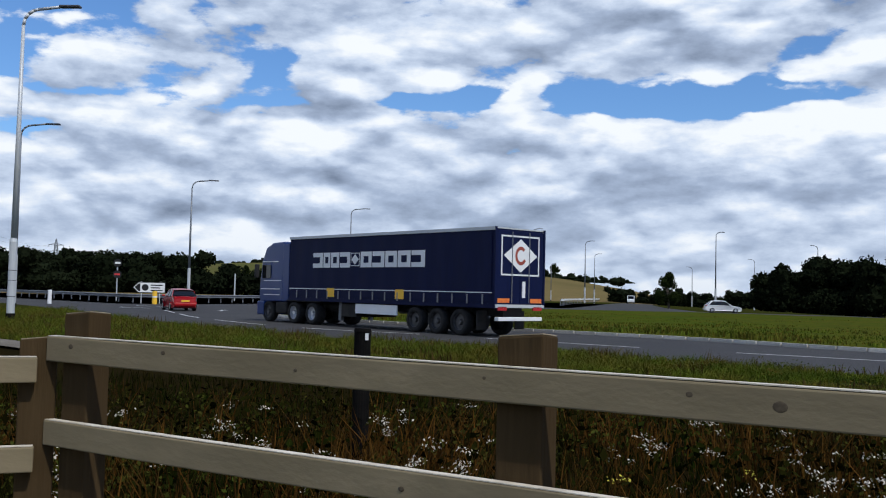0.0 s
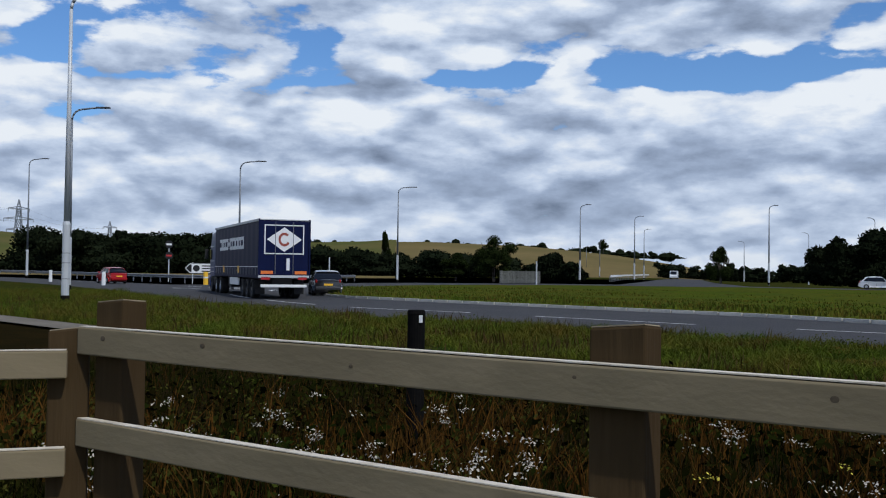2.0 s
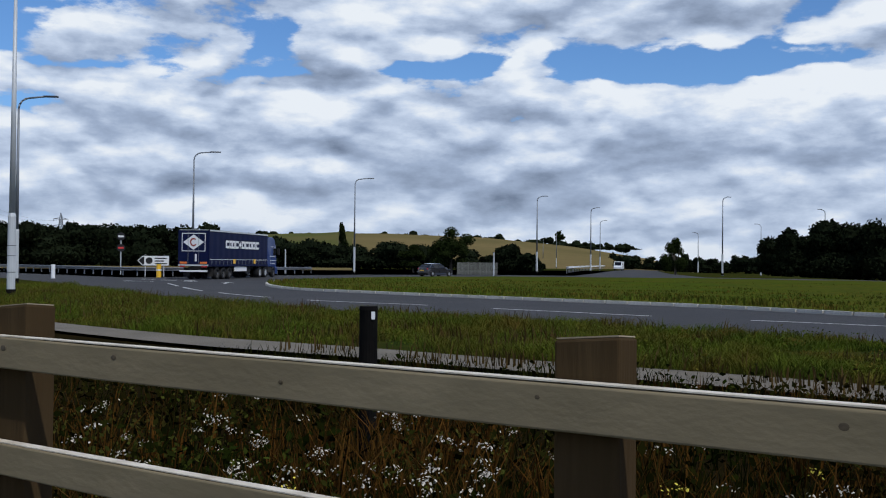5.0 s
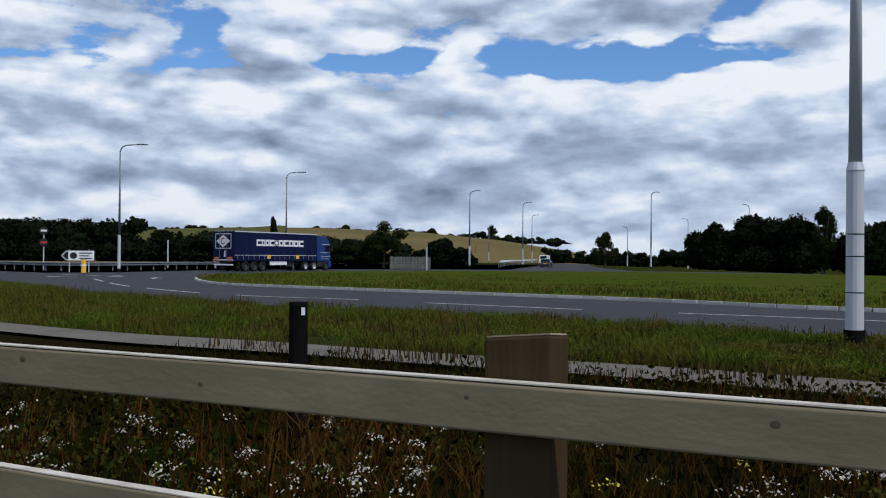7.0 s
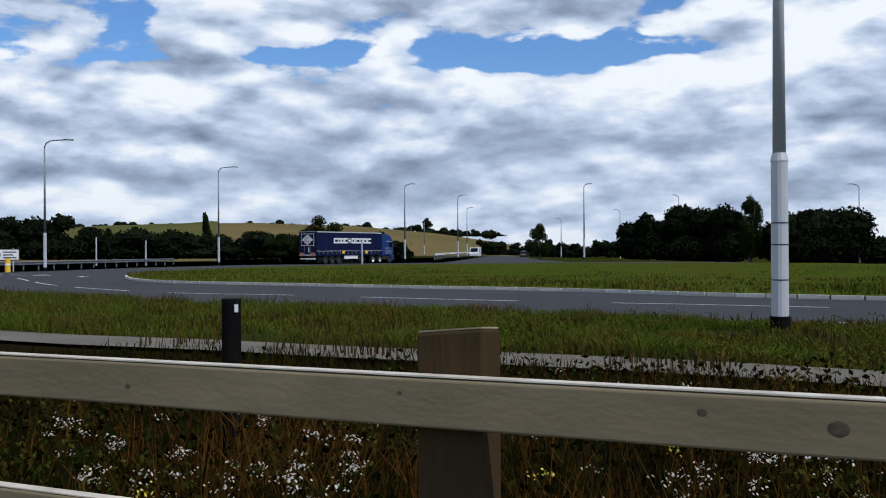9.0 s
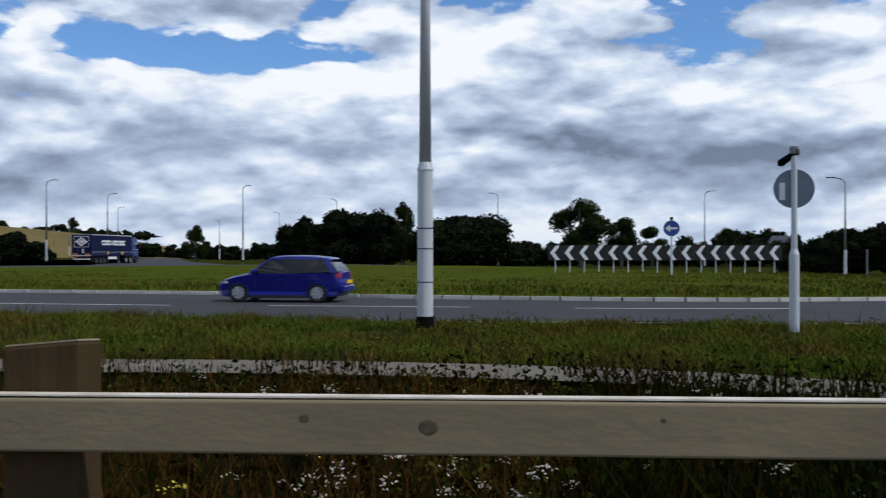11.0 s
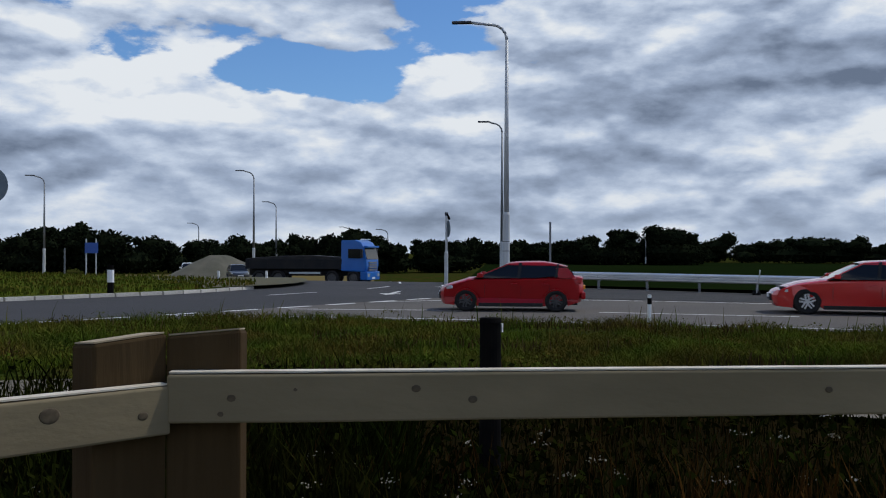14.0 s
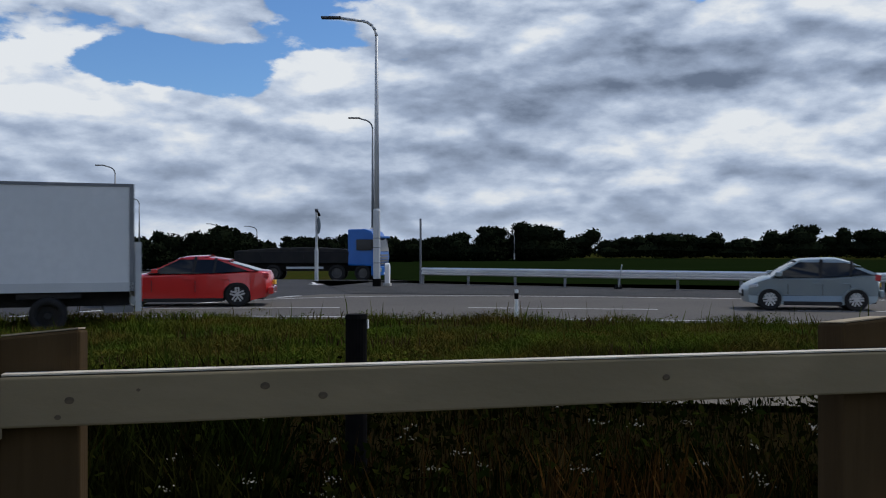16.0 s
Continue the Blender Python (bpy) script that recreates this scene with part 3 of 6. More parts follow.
for a in ((-23.5, 66.5, 150), (-20.5, 69.5, 120), (-16.5, 64.0, 100), (42, 12.6, 200), (34.5, 12.4, 190)):
    arrow(*a)

# ---- fence ----
RAIL_Z = 1.345
FL, FA, FC, FD = Vector((-1.53, 2.82, 0)), Vector((0.14, 1.895, 0)), Vector((1.655, 0.985, 0)), Vector((2.36, -0.75, 0))
GROUND_NEAR = 0.05


def fence():
    root = tagged(new("fence"), "weathered timber post-and-rail fence along the path", "fence")

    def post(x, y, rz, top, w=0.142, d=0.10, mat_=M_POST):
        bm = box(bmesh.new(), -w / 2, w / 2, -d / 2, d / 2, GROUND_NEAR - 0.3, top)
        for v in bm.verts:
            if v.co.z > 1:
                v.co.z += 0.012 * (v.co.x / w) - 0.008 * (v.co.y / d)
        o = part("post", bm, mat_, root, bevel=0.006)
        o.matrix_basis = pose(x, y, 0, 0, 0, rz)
        # thin pale cap, sunlight on the post top painted in
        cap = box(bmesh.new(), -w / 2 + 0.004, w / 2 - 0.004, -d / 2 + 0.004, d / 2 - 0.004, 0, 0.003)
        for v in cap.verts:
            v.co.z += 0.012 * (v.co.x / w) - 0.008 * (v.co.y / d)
        c = part("post_top", cap, M_POSTTOP, o, "post top painted pale as if sunlit")
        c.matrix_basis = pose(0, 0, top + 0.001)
        return o

    def rail(a, b, top, knots=(), h=0.092, t=0.038, n=18):
        L_ = (b - a).length
        rz = math.degrees(math.atan2(b.y - a.y, b.x - a.x))
        bm = bmesh.new()
        rows = []
        for i in range(n + 1):
            x = L_ * i / n
            w = 0.003 * noise.noise((x * 2, top * 5, a.x * 3))
            rows.append([bm.verts.new((x, y + w, z + 0.004 * noise.noise((x * 1.3, top * 7 + z, a.x)))) for y, z in ((-t / 2, -h), (t / 2, -h), (t / 2, 0), (-t / 2, 0))])
        for r, s in zip(rows, rows[1:]):
            for k in range(4):
                bm.faces.new((r[k], r[(k + 1) % 4], s[(k + 1) % 4], s[k]))
        bm.faces.new(rows[0][::-1])
        bm.faces.new(rows[-1])
        o = part("rail", bm, M_WOOD, root, bevel=0.005)
        o.matrix_basis = pose(a.x, a.y, top, 0, 0, rz)
        # thin pale strip along the rail's upper edge, painted as sun catching it
        top_strip = part("rail_top", box(bmesh.new(), 0.004, L_ - 0.004, -t / 2 + 0.004, t / 2 - 0.004, 0, 0.003), M_RAILLIT, o, "upper rail edge painted pale as if sunlit")
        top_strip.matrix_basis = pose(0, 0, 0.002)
        for kx, kz, r in knots:
            r *= 0.8
            kb = bmesh.new()
            bmesh.ops.create_uvsphere(kb, u_segments=12, v_segments=6, radius=1)
            bmesh.ops.transform(kb, matrix=Matrix.Diagonal((r * 1.3, 0.0015, r, 1)), verts=kb.verts)
            k = part("knot", kb, M_KNOT, o, "dark round knot", smooth=True)
            k.matrix_basis = pose(kx, -t / 2, kz)
        return o

    # main run, a straight line past the corner
    u = (FC - FL).normalized()
    rz = math.degrees(math.atan2(u.y, u.x))
    side = Vector((u.y, -u.x, 0))
    back = -side
    main = (FC - FL).length
    rail(FL, FC, RAIL_Z, [(0.14, -0.030, 0.012), (0.62, -0.028, 0.010), (1.20, -0.05, 0.007), (1.86, -0.030, 0.008), (2.09, -0.040, 0.007), (2.42, -0.032, 0.012), (2.63, -0.045, 0.019), (3.02, -0.03, 0.007), (3.45, -0.03, 0.018), (3.62, -0.05, 0.01)])
    rail(FL + u * 0.0, FC, RAIL_Z - 0.31, [(0.5, -0.04, 0.01), (1.6, -0.05, 0.01), (2.9, -0.04, 0.012)])
    rail(FL + u * 0.0, FC, RAIL_Z - 0.62, [(0.9, -0.04, 0.01)])
    for x, w, top in ((0.115, 0.14, 1.432), (1.945, 0.138, 1.428), (main - 0.06, 0.145, 1.431)):
        p = FL + u * x + back * 0.072
        post(p.x, p.y, rz, top, w)
    # the short run that meets the left end
    v = Vector((-0.93, -0.37, 0)).normalized()
    start = FL + Vector((-0.02, -0.06, 0))
    for z in (RAIL_Z - 0.075, RAIL_Z - 0.40, RAIL_Z - 0.70):
        rail(start + v * 2.4, start, z, [(1.7, -0.04, 0.012)])
    p = start + Vector((0.02, 0.075, 0))
    post(p.x - 0.05, p.y - 0.0, math.degrees(math.atan2(-v.y, -v.x)), 1.335, 0.13, 0.08)
    # the run to the right of the corner
    w_ = (FD - FC).normalized()
    wz = math.degrees(math.atan2(w_.y, w_.x))
    wback = Vector((-w_.y, w_.x, 0))
    far = FC + w_ * 5.6
    begin = FC + w_ * 0.004
    rail(begin, far, RAIL_Z + 0.022, [(0.12, -0.045, 0.012), (0.10, -0.075, 0.008), (0.24, -0.03, 0.008), (0.47, -0.03, 0.010), (0.58, -0.052, 0.009), (1.3, -0.04, 0.008), (2.6, -0.04, 0.01)])
    rail(begin, far, RAIL_Z - 0.335, [(0.7, -0.04, 0.01)])
    rail(begin, far, RAIL_Z - 0.60)
    for x, top in ((0.066, 1.438), (1.83, 1.43), (3.7, 1.48), (5.4, 1.48)):
        p = FC + w_ * x + wback * 0.072
        post(p.x, p.y, wz, top, 0.142)


fence()


def bollard(x, y, top):
    root = thing("bollard", pose(x, y, 0.05), "short black plastic bollard with a flat top", "bollard", "path bollards")
    bm = bmesh.new()
    h = top - 0.05
    for z0, z1, r0, r1 in ((-0.2, h - 0.03, 0.076, 0.072), (h - 0.03, h, 0.078, 0.070)):
        tube(bm, (0, 0, z0), (0, 0, z1), r0, r1, 20)
    part("body", bm, M_BLACK, root)
    strip = box(bmesh.new(), 0.03, 0.058, -0.075, -0.066, h - 0.10, h - 0.04)
    part("reflector", strip, M_SIGNWHITE, root, "small white reflector")
    return root


bollard(*at_az(-6.45, 7.5), 1.225)
bollard(*at_az(76.55, 6.5), 1.155)
bollard(*at_az(-33.0, 14.2), 1.2)


# ---- street lamps ----
def street_lamp(x, y, top, arm, reach=1.6, r=0.10, tall=True, group="street lamps", label="tall tapered grey steel street lamp with one arm"):
    z = gz(x)
    root = thing("street_lamp", pose(x, y, z), label, "street lamp", group)
    h = top - z
    bm = bmesh.new()
    tube(bm, (0, 0, -0.3), (0, 0, min(3.2, h * 0.28)), r * 1.25, r * 1.2, 14)
    tube(bm, (0, 0, min(3.2, h * 0.28)), (0, 0, min(3.35, h * 0.29)), r * 1.3, r * 1.0, 14)
    far_off = math.hypot(x, y) > 55
    part("base_section", bm, M_STEEL, root, smooth=False)
    bm = bmesh.new()
    last = Vector((0, 0, min(3.35, h * 0.29)))
    lr = r * 0.95
    d = Vector((math.sin(radians(arm)), math.cos(radians(arm)), 0))
    pts = [Vector((0, 0, h - 0.75))] + [d * (0.65 * (1 - math.cos(a))) + Vector((0, 0, h - 0.75 + 0.65 * math.sin(a))) for a in (0.4, 0.8, 1.2, 1.5)] + [d * reach + Vector((0, 0, h + 0.02))]
    for i, p in enumerate(pts):
        nr = r * 0.5 if i else r * 0.52
        tube(bm, last, p, lr, nr, 12)
        last, lr = p, nr
    part("column", bm, M_COLUMN if far_off else M_STEEL, root, smooth=True)
    bm = bmesh.new()
    q = Matrix.Translation(last) @ pose(0, 0, 0, 0, 0, 90 - arm)
    box(bm, -0.1, 0.75, -0.14, 0.14, -0.045, 0.05, q)
    part("lantern", bm, M_HEAD, root, "flat dark lantern", bevel=0.03)
    bm = tube(bmesh.new(), (0, 0, 0), (0, 0, 0.34), r * 1.45, r * 1.45, 14)
    part("collar", bm, M_BLACK, root, "black base collar")
    for zz in (1.0, 1.65, 2.05):
        if r > 0.12:
            part("band", tube(bmesh.new(), (0, 0, zz), (0, 0, zz + 0.02), r * 1.27, r * 1.27, 14), M_TRIM, root, "thin dark strap")
    return root


street_lamp(8.12, 16.65, 12.0, 30, r=0.125)
for az, d, top, arm in ((-26.18, 41, 12.8, 92), (-25.91, 63, 11.45, 85), (-16.4, 88, 11.37, 75), (-6.88, 116, 11.8, 75), (4.21, 147, 12.05, 75), (7.44, 180, 12.2, 80), (8.0, 235, 12.3, 80), (5.4, 300, 12.0, 80), (4.6, 380, 12, 80),
                        (15.06, 153, 12.25, 60), (20.62, 192, 12.3, 250), (22.6 - 5.4, 240, 11.6, 260), (13.7, 260, 10.2, 250), (30.4, 168, 12.1, 300), (42.6, 170, 12.2, 130), (50.2, 100, 8.9, 322), (61.8, 92, 9.3, 333),
                        (77.05, 40.2, 11.4, 349), (76.75, 68, 11.0, 348), (58.6, 150, 5.9, 330), (63.1, 120, 7.8, 335), (67.5, 150, 5.5, 339), (69.8, 135, 4.8, 341), (74.6, 160, 3.5, 346), (-28.0, 120, 14.0, 90), (85.3, 210, 5, 357)):
    street_lamp(*at_az(az, d), top, arm, 1.6 if d < 130 and az < 50 or d < 60 else 1.0, 0.13 if d > 130 else 0.115 if d > 60 else 0.125)


# ---- signs ----
def disc(bm, r, y0, y1, n=32):
    rows = [[bm.verts.new((r * math.cos(2 * math.pi * i / n), y, r * math.sin(2 * math.pi * i / n))) for i in range(n)] for y in (y0, y1)]
    for i in range(n):
        bm.faces.new((rows[0][i], rows[0][(i + 1) % n], rows[1][(i + 1) % n], rows[1][i]))
    bm.faces.new(rows[0][::-1])
    bm.faces.new(rows[1])
    return bm


def lit_sign(x, y, rz, top, r, seen, label):
    """A round sign on a stepped pole with a small hooded lamp above."""
    root = thing("road_sign", pose(x, y, gz(x), 0, 0, rz), label, "road sign", "signs")
    h = top - gz(x)
    part("lower_pole", tube(bmesh.new(), (0, 0, -0.3), (0, 0, 1.55), 0.095, 0.095, 14), M_STEEL, root)
    bm = tube(bmesh.new(), (0, 0, 1.55), (0, 0, 1.65), 0.095, 0.06, 14)
    tube(bm, (0, 0, 1.65), (0, 0, h), 0.058, 0.055, 14)
    part("upper_pole", bm, M_STEEL, root)
    plate = part("sign_plate", disc(bmesh.new(), r, -0.012, 0.012), M_SIGNBACK, root)
    plate.matrix_basis = pose(0, 0.09, h - 0.82 - 0.0)
    if seen:
        face = part("sign_face", disc(bmesh.new(), r * 0.97, -0.004, 0.004), M_SIGNBLUE, plate, "blue face with white arrow")
        face.matrix_basis = pose(0, 0.016, 0)
    tag = part("sticker", box(bmesh.new(), -0.30 * 0.8, -0.17 * 0.8, -0.003, 0.003, -0.22, 0.12), M_SIGNWHITE, plate, "pale sticker")
    tag.matrix_basis = pose(-0.03, -0.018, 0)
    bm = box(bmesh.new(), -0.09, 0.30, -0.07, 0.07, -0.05, 0.06)
    for v in bm.verts:
        if v.co.x > 0.2:
            v.co.z -= 0.22
            v.co.y *= 1.6
    lamp = part("lamp_hood", bm, M_BLACK, root, "small black lamp hood", bevel=0.02)
    lamp.matrix_basis = pose(0, 0.02, h - 0.10, 0, 0, 150)
    part("pole_cap", tube(bmesh.new(), (0, 0, h - 0.14), (0, 0, h), 0.085, 0.085, 12), M_STEELDARK, root)
    return root


lit_sign(14.55, 13.35, -45, 3.66, 0.385, False, "round road sign seen from its grey back on a steel pole")
lit_sign(45.3, 13.5, -148, 3.6, 0.42, False, "round road sign turned edge-on on a steel pole")


def chevron_board():
    """A long run of black boards with white chevrons on posts."""
    x0, y0, x1, y1 = 34.2, 51.8, 47.6, 44.6
    n = 16
    a = Vector((x0, y0, 0))
    u = (Vector((x1, y1, 0)) - a) / n
    rz = math.degrees(math.atan2(u.y, u.x))
    w = u.length
    for i in range(n):
        p = a + u * (i + 0.5)
        root = thing("chevron_sign", pose(p.x, p.y, 0.28, 0, 0, rz), "black chevron board with a white arrow", "road sign", "chevron boards on the island")
        part("board", box(bmesh.new(), -w / 2 + 0.004, w / 2 - 0.004, -0.02, 0.02, 0.78, 1.76), M_SIGNBLACK, root)
        bm = bmesh.new()
        rows = []
        for y in (-0.032, -0.0215):
            rows.append([bm.verts.new((px * w, y, 1.27 + pz)) for px, pz in ((-0.36, 0), (0.02, 0.47), (0.30, 0.47), (-0.06, 0), (0.30, -0.47), (0.02, -0.47))])
        for k in range(6):
            bm.faces.new((rows[0][k], rows[0][(k + 1) % 6], rows[1][(k + 1) % 6], rows[1][k]))
        for r in rows:
            bm.faces.new((r[0], r[1], r[2], r[3]))
            bm.faces.new((r[0], r[3], r[4], r[5]))
        part("chevron", bm, M_SIGNWHITE, root, "white chevron")
        part("sign_post", tube(bmesh.new(), (0, 0.06, -0.5), (0, 0.06, 0.9), 0.038, n=8), M_STEEL, root)
    q = Vector((*at_az(40.7, 57.5), 0))
    root = thing("direction_sign", pose(q.x, q.y, 0.3, 0, 0, -40.7), "round blue sign with a white arrow on a pole", "road sign", "signs")
    part("pole", tube(bmesh.new(), (0, 0, -0.4), (0, 0, 3.2), 0.06, n=10), M_STEEL, root)
    plate = part("sign_plate", disc(bmesh.new(), 0.47, -0.09, -0.065), M_SIGNBLUE, root)
    plate.matrix_basis = pose(0, 0, 2.7)
    bm = bmesh.new()
    for poly in (((-0.12, -0.06), (0.34, -0.06), (0.34, 0.06), (-0.12, 0.06)), ((-0.36, 0), (-0.08, -0.22), (-0.08, 0.22))):
        bm.faces.new([bm.verts.new((px, -0.096, pz)) for px, pz in poly])
    part("arrow", bm, M_SIGNWHITE, plate, "white arrow")
    bm = box(bmesh.new(), -0.1, 0.1, -0.3, 0.05, 3.2, 3.36)
    part("lamp_hood", bm, M_BLACK, root, "small lamp hood", bevel=0.03)


chevron_board()


def small_post(name, x, y, h, label, category, r=0.06, m1=M_WHITE, m2=None, band=(0.72, 0.9), group="marker posts"):
    root = thing(name, pose(x, y, gz(x)), label, category, group)
    part("post", tube(bmesh.new(), (0, 0, -0.2), (0, 0, h), r, r * 0.95, 12), m1, root)
    if m2:
        part("band", tube(bmesh.new(), (0, 0, h * band[0]), (0, 0, h * band[1]), r * 1.06, r * 1.05, 12), m2, root, "contrasting band")
    return root


small_post("marker_post", 20.35, 1.55, 0.72, "white marker post with a black band at the road edge", "marker post", 0.042, M_WHITE, M_BLACK)
small_post("island_bollard", 28.3, 20.7, 1.1, "black and white bollard on the island's edge", "bollard", 0.11, M_BLACK, M_SIGNWHITE, (0.45, 0.85), "island bollards")
for az, d in ((59.8, 52), (62.6, 52)):
    x, y = at_az(az, d)
    small_post("verge_marker", x, y, 0.55, "low white marker post in grass", "marker post", 0.07, M_SIGNWHITE)
for az, d, h in ((51.3, 62, 1.8), (79.7, 43.5, 3.0)):
    small_post("pole", *at_az(az, d), h, "bare thin grey steel pole", "pole", 0.05, M_STEELDARK, group="poles")


def service_post():
    x, y = at_az(77.7, 40.6)
    root = thing("service_post", pose(x, y, 0.07), "white rounded plastic service pillar", "service post")
    bm = bmesh.new()
    prism(bm, [(-0.15, 0), (0.15, 0)] + [(0.15 * math.cos(a), 0.75 + 0.18 * math.sin(a)) for a in [math.pi * k / 10 for k in range(11)]], -0.09, 0.09)
    part("body", bm, M_WHITE, root, bevel=0.015)
    part("foot", box(bmesh.new(), -0.2, 0.2, -0.14, 0.14, -0.05, 0.06), M_KERB, root, "concrete foot")


service_post()


def blue_sign():
    x, y = at_az(52.7, 62)
    root = thing("exit_sign", pose(x, y, gz(x), 0, 0, -35), "blue rectangular sign on two posts seen at an angle", "road sign", "signs")
    for px in (-0.3, 0.3):
        part("sign_post", tube(bmesh.new(), (px, 0, -0.3), (px, 0, 2.4), 0.045, n=8), M_STEEL, root)
    part("board", box(bmesh.new(), -0.40, 0.40, -0.08, -0.045, 1.5, 2.15), M_SIGNBLUE, root, bevel=0.01)


blue_sign()


def guard_rail(points, name="guard_rail", h=0.74, spacing=2.4, label="galvanised steel guard rail on low posts", beam=None):
    pts = smooth_line(points, spacing)
    root = thing(name, Matrix(), label, "guard rail", "guard rails")
    prof = [(0.0, -0.17), (0.085, -0.125), (0.085, -0.075), (0.0, -0.02), (0.0, 0.02), (0.085, 0.075), (0.085, 0.125), (0.0, 0.17)]
    verts, faces = [], []
    n = len(prof)
    for i, (x, y) in enumerate(pts):
        a, b = pts[max(i - 1, 0)], pts[min(i + 1, len(pts) - 1)]
        d = Vector((b[0] - a[0], b[1] - a[1])).normalized()
        nn = Vector((-d.y, d.x)) * (-1 if (Vector((-d.y, d.x)).dot(Vector((x, y))) > 0) else 1)
        for o, z in prof:
            verts.append((x + nn.x * (o + 0.06), y + nn.y * (o + 0.06), gz(x) + h - 0.16 + z))
        for o, z in prof[::-1]:
            verts.append((x + nn.x * (o + 0.045), y + nn.y * (o + 0.045), gz(x) + h - 0.16 + z))
    m = 2 * n
    for i in range(len(pts) - 1):
        for k in range(m):
            faces.append((i * m + k, i * m + (k + 1) % m, (i + 1) * m + (k + 1) % m, (i + 1) * m + k))
    raw("beam", verts, faces, beam or M_BEAM, root)
    me = None
    for x, y in pts:
        if me is None:
            bm = box(bmesh.new(), -0.05, 0.05, -0.05, 0.05, -0.2, h - 0.05)
            o = part("support", bm, M_STEELDARK, root)
            me = o.data
        else:
            o = new("support", me)
            o.parent = root
        o.matrix_basis = pose(x, y, gz(x))
    return root


guard_rail([(42.4, 7.6), (41.3, 5.0), (38.6, -0.6), (36.0, -7.0), (34.2, -14), (33.2, -25), (32.6, -45)])
guard_rail([(-20, 120), (-27.5, 93), (-31, 88), (-45, 102), (-75, 131), (-120, 168)], h=0.8, label="weathered guard rail along the exit road", beam=M_STEELDARK)

guard_rail([at_az(6.0, 150), at_az(6.6, 190), at_az(7.6, 260), at_az(8.3, 330)], h=1.1, spacing=6.0, label="distant white barrier along the far road", beam=M_WHITE)


def slanted_post():
    x, y = at_az(91.6, 38.0)
    root = thing("leaning_post", pose(x, y, 0, 8, -14, 0), "leaning grey marker post by the guard rail", "marker post")
    part("post", box(bmesh.new(), -0.05, 0.05, -0.02, 0.02, -0.2, 1.0), M_STEEL, root, bevel=0.01)
    part("base", box(bmesh.new(), -0.25, 0.25, -0.15, 0.15, -0.05, 0.1), M_BLACK, root, "black rubber base", bevel=0.02)


slanted_post()


def arrow_sign():
    """The white direction sign that points left, with a roundabout mark."""
    x, y = at_az(-18.6, 89)
    root = thing("direction_board", pose(x, y, 0.1, 0, 0, 18), "white arrow-shaped direction sign with black border", "road sign", "signs")
    for px in (-0.7, 0.9):
        part("sign_post", tube(bmesh.new(), (px, 0.06, -0.3), (px, 0.06, 1.9), 0.05, n=8), M_STEEL, root)
    out = [(-1.45, 1.35), (-1.0, 1.85), (1.4, 1.85), (1.4, 0.85), (-1.0, 0.85)]
    part("board", prism(bmesh.new(), out, -0.02, 0.02), M_SIGNBLACK, root)
    face = part("sign_face", prism(bmesh.new(), [(x_ * 0.95, 1.35 + (z_ - 1.35) * 0.86) for x_, z_ in out], -0.03, -0.021), M_SIGNWHITE, root)
    part("chevron", prism(bmesh.new(), [(-1.3, 1.35), (-0.95, 1.7), (-0.8, 1.7), (-1.12, 1.35), (-0.8, 1.0), (-0.95, 1.0)], -0.036, -0.031), M_SIGNBLACK, face, "black chevron")
    d = part("route_mark", disc(bmesh.new(), 0.30, -0.036, -0.031, 20), M_SIGNBLACK, face, "black ring mark")
    d.matrix_basis = pose(-0.38, 0, 1.35)
    for k in range(3):
        part("text_bar", box(bmesh.new(), 0.1, 1.15 - 0.25 * (k % 2), -0.036, -0.031, 1.52 - 0.24 * k, 1.62 - 0.24 * k), M_SIGNBLACK, face, "dark bar of small writing")
    x, y = at_az(-18.3, 86)
    small_post("yellow_bollard", x, y, 1.15, "yellow illuminated bollard on a traffic island", "bollard", 0.22, M_AMBER, M_SIGNWHITE, (0.5, 0.62), "yellow bollards")
    # no-entry style post with a round sign
    x, y = at_az(-20.4, 100)
    root = thing("limit_sign", pose(x, y, 0.1, 0, 0, 20), "two round signs above one another on a pole", "road sign", "signs")
    part("pole", tube(bmesh.new(), (0, 0, -0.3), (0, 0, 4.1), 0.06, n=8), M_STEEL, root)
    for zz, m1, m2 in ((3.75, M_SIGNBLACK, M_SIGNWHITE), (2.6, M_SIGNBLACK, M_RED)):
        p = part("sign_plate", disc(bmesh.new(), 0.4, -0.09, -0.065, 24), m1, root)
        p.matrix_basis = pose(0, 0, zz)
        part("sign_face", box(bmesh.new(), -0.27, 0.27, -0.098, -0.092, -0.09, 0.09), m2, p, "contrasting bar")
    for az, d in ((-24.0, 80), (-26.8, 95)):
        small_post("white_bollard", *at_az(az, d), 1.1, "white plastic traffic island bollard", "bollard", 0.16, M_SIGNWHITE, group="white bollards")
    for az, d, h in ((-13.7, 120, 3.4), (-11.0, 118, 3.0), (1.6, 112, 2.8)):
        small_post("pole", *at_az(az, d), h, "bare thin grey steel pole", "pole", 0.09, M_STEEL, group="poles")
    x, y = at_az(-31.0, 112)
    root = thing("warning_sign", pose(x, y, 0, 0, 0, 25), "triangular warning sign on a grey pole", "road sign", "signs")
    part("pole", tube(bmesh.new(), (0, 0, -0.3), (0, 0, 2.6), 0.06, n=8), M_STEEL, root)
    part("sign_plate", prism(bmesh.new(), [(-0.6, 1.7), (0.6, 1.7), (0, 2.75)], -0.09, -0.06), M_RED, root)
    part("sign_face", prism(bmesh.new(), [(-0.38, 1.84), (0.38, 1.84), (0, 2.5)], -0.098, -0.092), M_SIGNWHITE, root)


arrow_sign()


